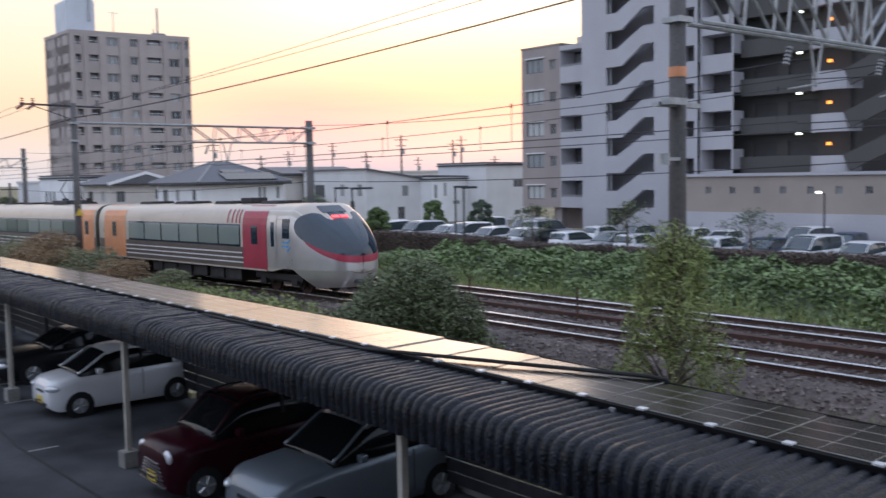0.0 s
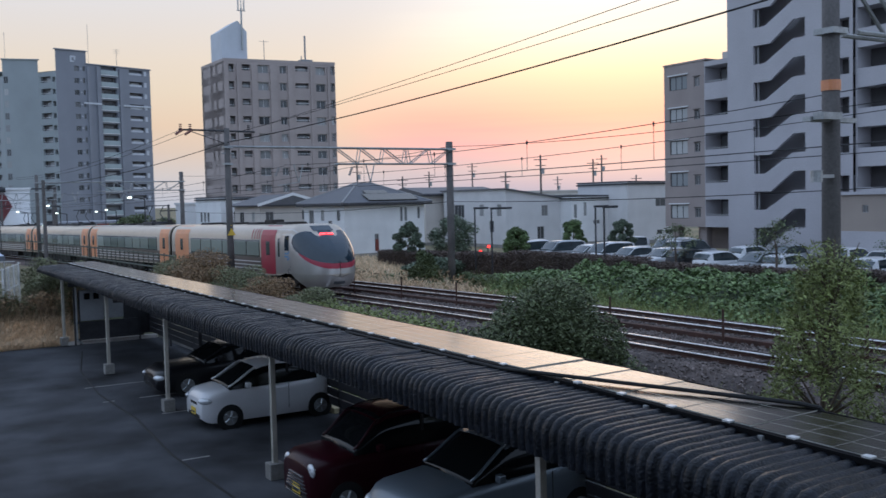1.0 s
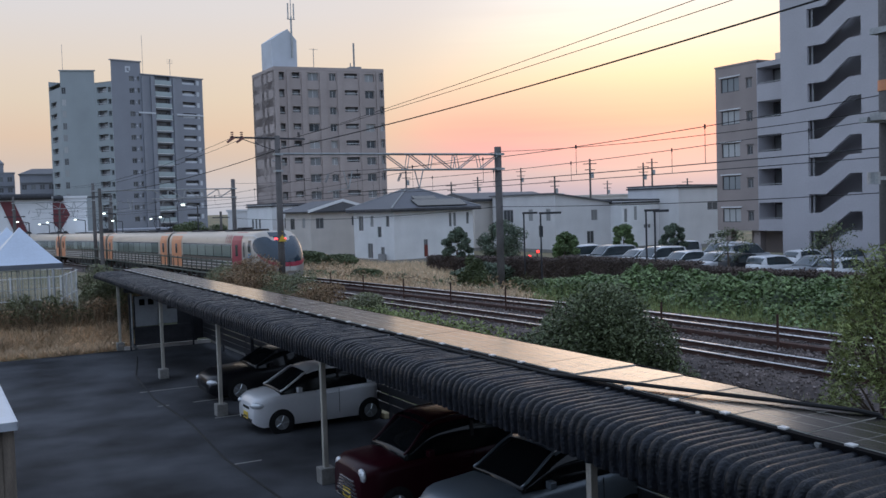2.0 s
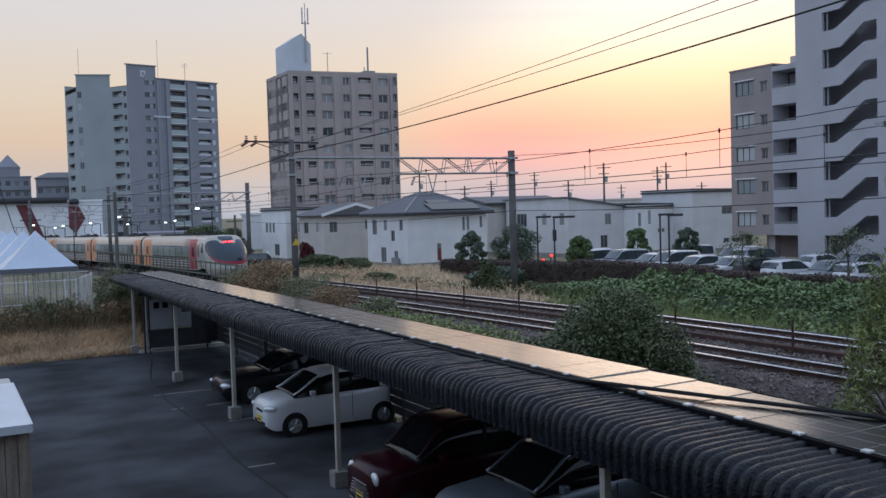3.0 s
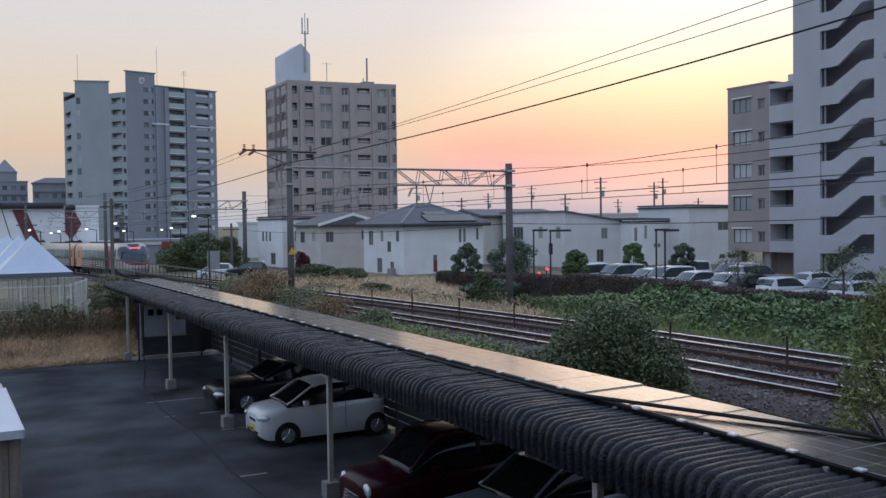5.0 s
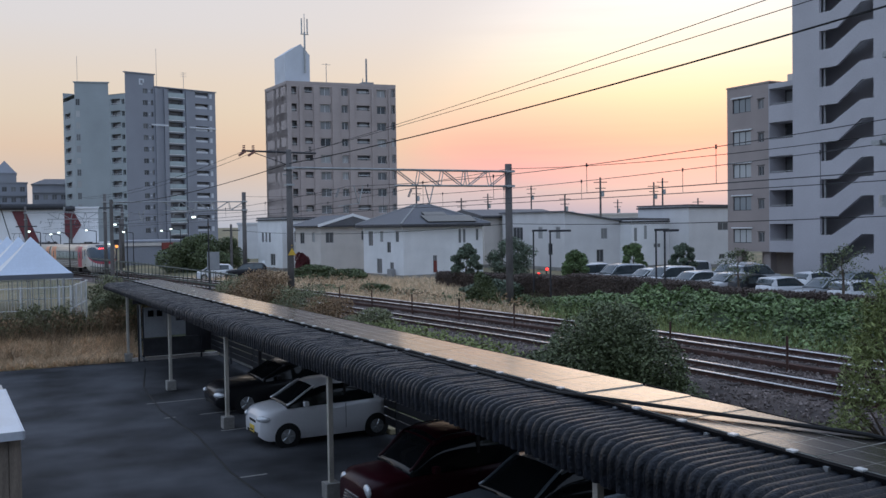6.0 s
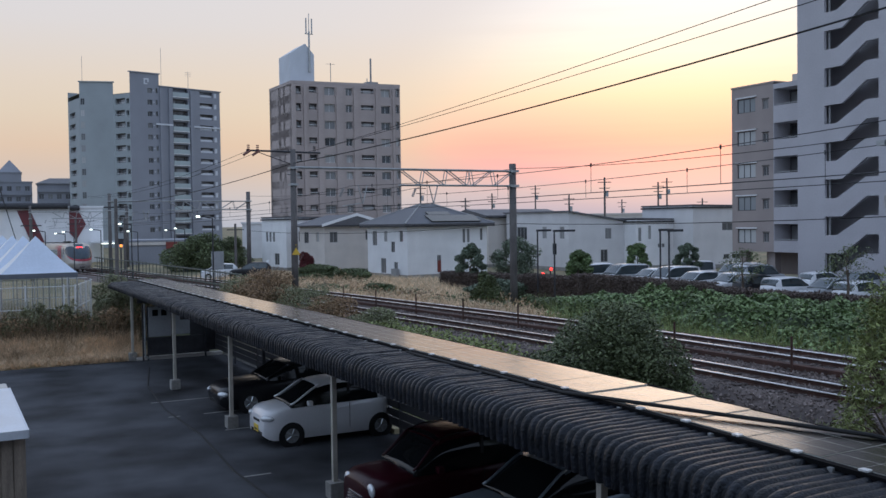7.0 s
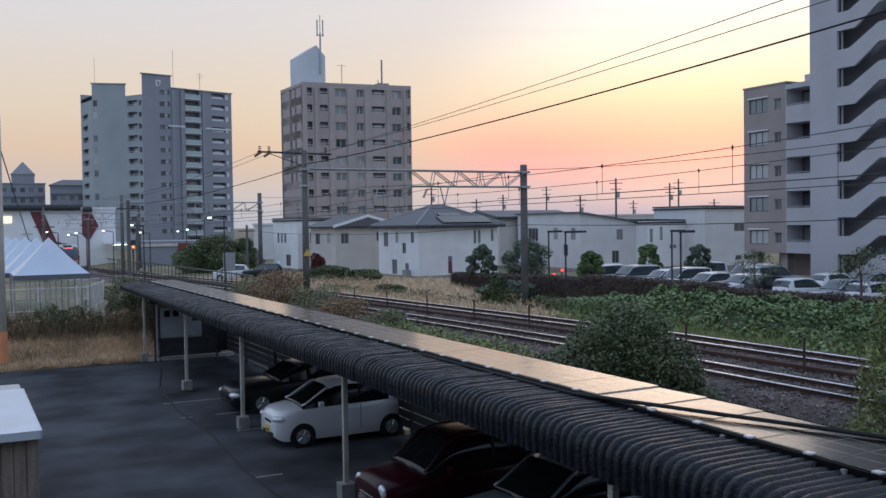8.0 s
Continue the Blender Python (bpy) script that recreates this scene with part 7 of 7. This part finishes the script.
# ---- the distance ----
def street_lamp(yaw, d, z, group="street lamps", glow="lamp_white", arm=0.9):
    x, y = polar(yaw, d)
    x += arm + 0.13
    g = ground_z(x, y)
    t = thing("street_lamp", "tall street lamp that is lit", "street lamp", pose(x, y, g), group)
    h = z - g
    part("lamp_post", rods([((0, 0, 0), (0, 0, h), 0.065, 0.045), ((0, 0, h), (-arm, 0, h + 0.15), 0.04)]), "darksteel", t)
    part("lamp_head", boxes((-arm - 0.26, -arm, -0.1, 0.1, h + 0.06, h + 0.18), bevel=0.04), glow, t, "glowing lamp head")


def far_block(name, label, yaw0, yaw1, d, z1, material, cat="building", depth=14, win=None):
    a, b = polar(yaw0, d), polar(yaw1, d)
    t = thing(name, label, cat)
    L = math.dist(a, b)
    m = face_pose(*a, 0, *b)
    ops = []
    if win:
        rows, cols, h = win
        for i in range(rows):
            for j in range(cols):
                x = L * (j + 0.2) / cols
                ops.append((x, x + L / cols * 0.55, 1.2 + i * h, 1.2 + i * h + h * 0.45, "dark"))
    windowed(t, "front_wall", L, z1, ops, material, m, 0.3)
    o = part("body", boxes((0, L, 0.35, depth, 0, z1 - 0.02), (-0.2, L + 0.2, -0.2, depth, z1, z1 + 0.3)), material, t)
    o.matrix_basis = m
    return t, m, L


def build_far():
    # store with slanted red panels
    t, m, L = far_block("store", "white store with slanted dark red wall panels", 1.0, 8.25, 150, 8.3, "wallwhite", "store")
    for outline in (((7.3, 8.0), (9.1, 8.0), (11.2, 2.6), (9.4, 2.6)), ((14.3, 7.9), (15.6, 7.9), (16.6, 5.9), (15.2, 3.6), (14.3, 4.6))):
        bm = bmesh.new()
        loft(bm, [[(a, yy, b) for a, b in outline] for yy in (-0.08, -0.01)], True, True, True)
        part("wall_panel", bm, "sign_red", t, "dark red slanted wall panel").matrix_basis = m
    bm = rods([((-1, -0.6, 8.6), (L * 0.745, -0.6, 8.6), 0.45)], 12)
    part("roof_edge", rods([((L * 0.76, -0.6, 8.3), (L * 0.83, -0.6, 8.3), 0.35)], 12), "darksteel", t).matrix_basis = m
    part("roof_edge", bm, "darksteel", t, "rounded dark roof edge").matrix_basis = m
    part("sign", boxes((1.5, 4.9, -0.12, -0.02, 6.4, 7.4)), "lit_window", t, "lit yellow sign board with plain bars").matrix_basis = m
    part("canopy_light", boxes((L * 0.97, L * 1.1, -3.0, -2.8, 2.99, 3.1)), "lamp_white", t, "row of lit canopy lights").matrix_basis = m
    part("canopy", boxes((L * 0.9, L * 1.14, -3.4, -0.3, 3.16, 3.4)), "wallwhite", t).matrix_basis = m
    t, m, L = far_block("apartment_building", "low grey apartment block in the distance", 0.5, 4.6, 285, 18.0, "towerdark", win=(6, 9, 2.9))
    for k in range(5):
        part("balcony_band", boxes((0, L, -0.5, -0.05, 2.9 * k + 2.9, 2.9 * k + 3.9)), "towerdark", t).matrix_basis = m
    t, m, L = far_block("apartment_building", "grey apartment block with a hipped roof far behind the store", 4.85, 7.6, 275, 17.0, "towerdark", win=(5, 6, 3.0))
    for k in range(5):
        part("balcony_band", boxes((0, L, -0.5, -0.05, 3.0 * k + 3.0, 3.0 * k + 4.0)), "towerdark", t).matrix_basis = m
    bm = bmesh.new()
    loft(bm, [[(-0.4, -0.6, 17.3), (L + 0.4, -0.6, 17.3), (L + 0.4, 14, 17.3), (-0.4, 14, 17.3)], [(3, 6, 19.0), (L - 3, 6, 19.0), (L - 3, 8, 19.0), (3, 8, 19.0)]], True, True, True)
    part("roof", bm, "rooftile", t, "low grey hipped roof").matrix_basis = m
    t, m, L = far_block("building", "tall grey building with a pointed top in the far distance", 2.9, 4.07, 330, 23.0, "towerdark")
    bm = bmesh.new()
    loft(bm, [[(0, 0, 23.3), (L, 0, 23.3), (L, 6, 23.3), (0, 6, 23.3)], [(L / 2 - 0.1, 2.9, 27.2), (L / 2 + 0.1, 2.9, 27.2), (L / 2 + 0.1, 3.1, 27.2), (L / 2 - 0.1, 3.1, 27.2)]], True, True, True)
    part("roof", bm, "towerdark", t, "pointed roof").matrix_basis = m
    t, m, L = far_block("shop", "low grey shop with a red and white sign band", 9.6, 14.5, 135, 3.3, "towerdark", "shop")
    part("sign_band", boxes((L * 0.42, L * 0.66, -0.3, -0.21, 2.3, 3.3)), "redbrown", t, "dark red sign band").matrix_basis = m
    part("fascia", boxes((0, L, -0.2, -0.02, 2.9, 3.4)), "wallcream", t).matrix_basis = m
    far_block("house", "distant pale blue two-storey house", 16.0, 18.1, 150, 5.6, "wallgrey", "house", 8)
    far_block("house", "distant house with a dark roof", 17.4, 18.8, 165, 5.2, "rooftile", "house", 8)
    far_block("building", "long low building in the far distance", 26.5, 36.0, 190, 7.0, "wallgrey")
    far_block("building", "long pale building in the far distance", 36.0, 45.5, 175, 6.4, "wallcream")
    far_block("building", "low building far off", -8, 1.0, 180, 7.0, "wallgrey")
    # street lamps by the crossing
    for yaw, d, z in ((4.62, 100, 5.05), (5.74, 118, 4.65), (6.15, 108, 4.87), (7.6, 112, 5.06), (9.14, 92, 5.58), (9.59, 112, 4.81), (11.67, 120, 4.85), (12.2, 110, 5.06), (13.48, 70, 5.96)):
        street_lamp(yaw, d, z)
    street_lamp(61.6, 55, 4.1, arm=0.5)
    x, y = polar(9.18, 95)
    s = thing("crossing_signal", "level crossing signal with an orange lamp", "crossing signal", pose(x, y, 0.4))
    part("signal_post", rods([((0, 0, 0), (0, 0, 3.4), 0.07)]), "darksteel", s)
    part("signal_lamp", rods([((0, -0.1, 3.25), (0, -0.2, 3.25), 0.13)], 14), "lamp_orange", s, "glowing orange lamp")
    part("signal_board", boxes((-0.25, 0.25, -0.05, 0.05, 3.4, 3.9)), "darksteel", s)
    for yaw, d, z in ((33.85, 70, 1.1), (34.35, 70, 1.45)):
        x, y = polar(yaw, d)
        s = thing("signal_lamp", "small glowing red warning lamp on a post", "warning lamp", pose(x, y, 0.4), "red lamps")
        part("signal_post", rods([((0, 0, 0), (0, 0, z), 0.05)]), "darksteel", s)
        part("lens", rods([((0, -0.06, z + 0.05), (0, -0.14, z + 0.05), 0.1)], 14), "lamp_red", s, "glowing red lens")
    # car park lamp posts with square heads
    for yaw, d, arm in ((33.6, 66, 1.1), (34.6, 62, 1.6), (40.8, 60, 1.0), (41.3, 56, 1.0)):
        x, y = polar(yaw, d)
        s = thing("park_lamp", "dark unlit lamp post with a flat square head", "lamp post", pose(x, y, 0.5), "car park lamps")
        part("lamp_post", rods([((0, 0, 0), (0, 0, 4.25), 0.055)]), "darksteel", s)
        part("lamp_head", boxes((-0.06, arm, -0.1, 0.1, 4.2, 4.34), bevel=0.02), "darksteel", s)
    # far power poles with cross-arms
    for yaw, d, z in ((26.6, 150, 11.5), (29.3, 160, 9.5), (30.9, 170, 10.5), (33.5, 175, 12.0), (35.5, 150, 9.5), (37.6, 130, 11.2), (38.6, 190, 9.5), (40.7, 150, 11.2), (41.2, 155, 12.0), (43.2, 170, 9.0), (15.6, 105, 5.6), (8.95, 78, 7.6), (4.5, 96, 6.3), (6.8, 120, 6.5), (9.4, 120, 6.4)):
        x, y = polar(yaw, d)
        s = thing("power_pole", "distant concrete power pole with cross-arms", "power pole", pose(x, y, 0, 0, 0, -yaw), "power poles")
        part("shaft", rods([((0, 0, 0), (0, 0, z), 0.16, 0.12)]), "pole", s)
        part("cross_arm", boxes((-0.9, 0.9, -0.05, 0.05, z - 0.7, z - 0.6)), "darksteel", s)
        if z > 8:
            part("cross_arm", boxes((-0.7, 0.7, -0.05, 0.05, z - 1.5, z - 1.4)), "darksteel", s)
            part("transformer", rods([((0.3, 0, z - 2.6), (0.3, 0, z - 1.8), 0.22)]), "galv", s)
    # dark railing along the track by the crossing
    f = thing("railing", "dark green steel railing along the track by the crossing", "railing")
    pts = [(track_x(y) - 3.0, y) for y in (52, 58, 64, 70, 76, 84, 92)]
    for a, b in zip(pts, pts[1:]):
        L = math.dist(a, b)
        z = ground_z(a[0], a[1])
        m = face_pose(*a, 0.9, *b)
        bm = bmesh.new()
        for zz in (0.35, 1.0, 1.75):
            rod(bm, (0, 0, zz), (L, 0, zz), 0.05, n=5)
        o = part("handrail", bm, "fencegreen", f)
        o.matrix_basis = m
        for k in range(int(L / 1.0)):
            o = part("railing_post", rods([((k * 1.0, 0, -0.4), (k * 1.0, 0, 1.85), 0.03)], 6), "fencegreen", f)
            o.matrix_basis = m
    s = thing("notice_board", "grey notice board on a post beside the road", "sign", pose(*polar(14.55, 88), 0.4))
    part("board", boxes((-0.55, 0.55, -0.04, 0.04, 1.1, 2.7), bevel=0.01), "drywall_box", s)
    part("sign_post", rods([((0, 0.05, 0), (0, 0.05, 2.7), 0.05)]), "galv", s)


build_cars()
build_plants()
build_left()
build_far()


# ---- what moves ----
def on_track(s):
    """A place on the near track, s metres past the start of the curve."""
    if s < 0:
        return Vector((18.5, 15 + s, track_z(15 + s)))
    x, y = 18.5 - 1000 * (1 - math.cos(s / 1000)), 15 + 1000 * math.sin(s / 1000)
    return Vector((x, y, track_z(y)))


def car_pose(s):
    a, b = on_track(s + 3.5), on_track(s + 16.0)
    d = b - a
    heading = math.degrees(math.atan2(-d.x, d.y))
    rise = math.degrees(math.atan2(d.z, math.hypot(d.x, d.y)))
    p = a - d.normalized() * 3.5
    return pose(*p, rise, 0, heading)


def nose_at(t):
    return NOSE_START + NOSE_SPEED * t


NOSE_START, NOSE_SPEED = 11.2, 12.17


def motions():
    times = [k / 4 for k in range(33)]
    start = 0.0
    for i, c in enumerate(TRAIN):
        walk(c, [(t, car_pose(nose_at(t) + start)) for t in times])
        start += (LEAD_LENGTH if i == 0 else CAR_LENGTH) + GAP
    for w, y in WHEELS:
        turn = math.degrees(NOSE_SPEED / 30 / 0.43)
        walk(w, [(k / 30, pose(0, y, 0.43, -turn * k, 0, 0)) for k in range(241)])


motions()
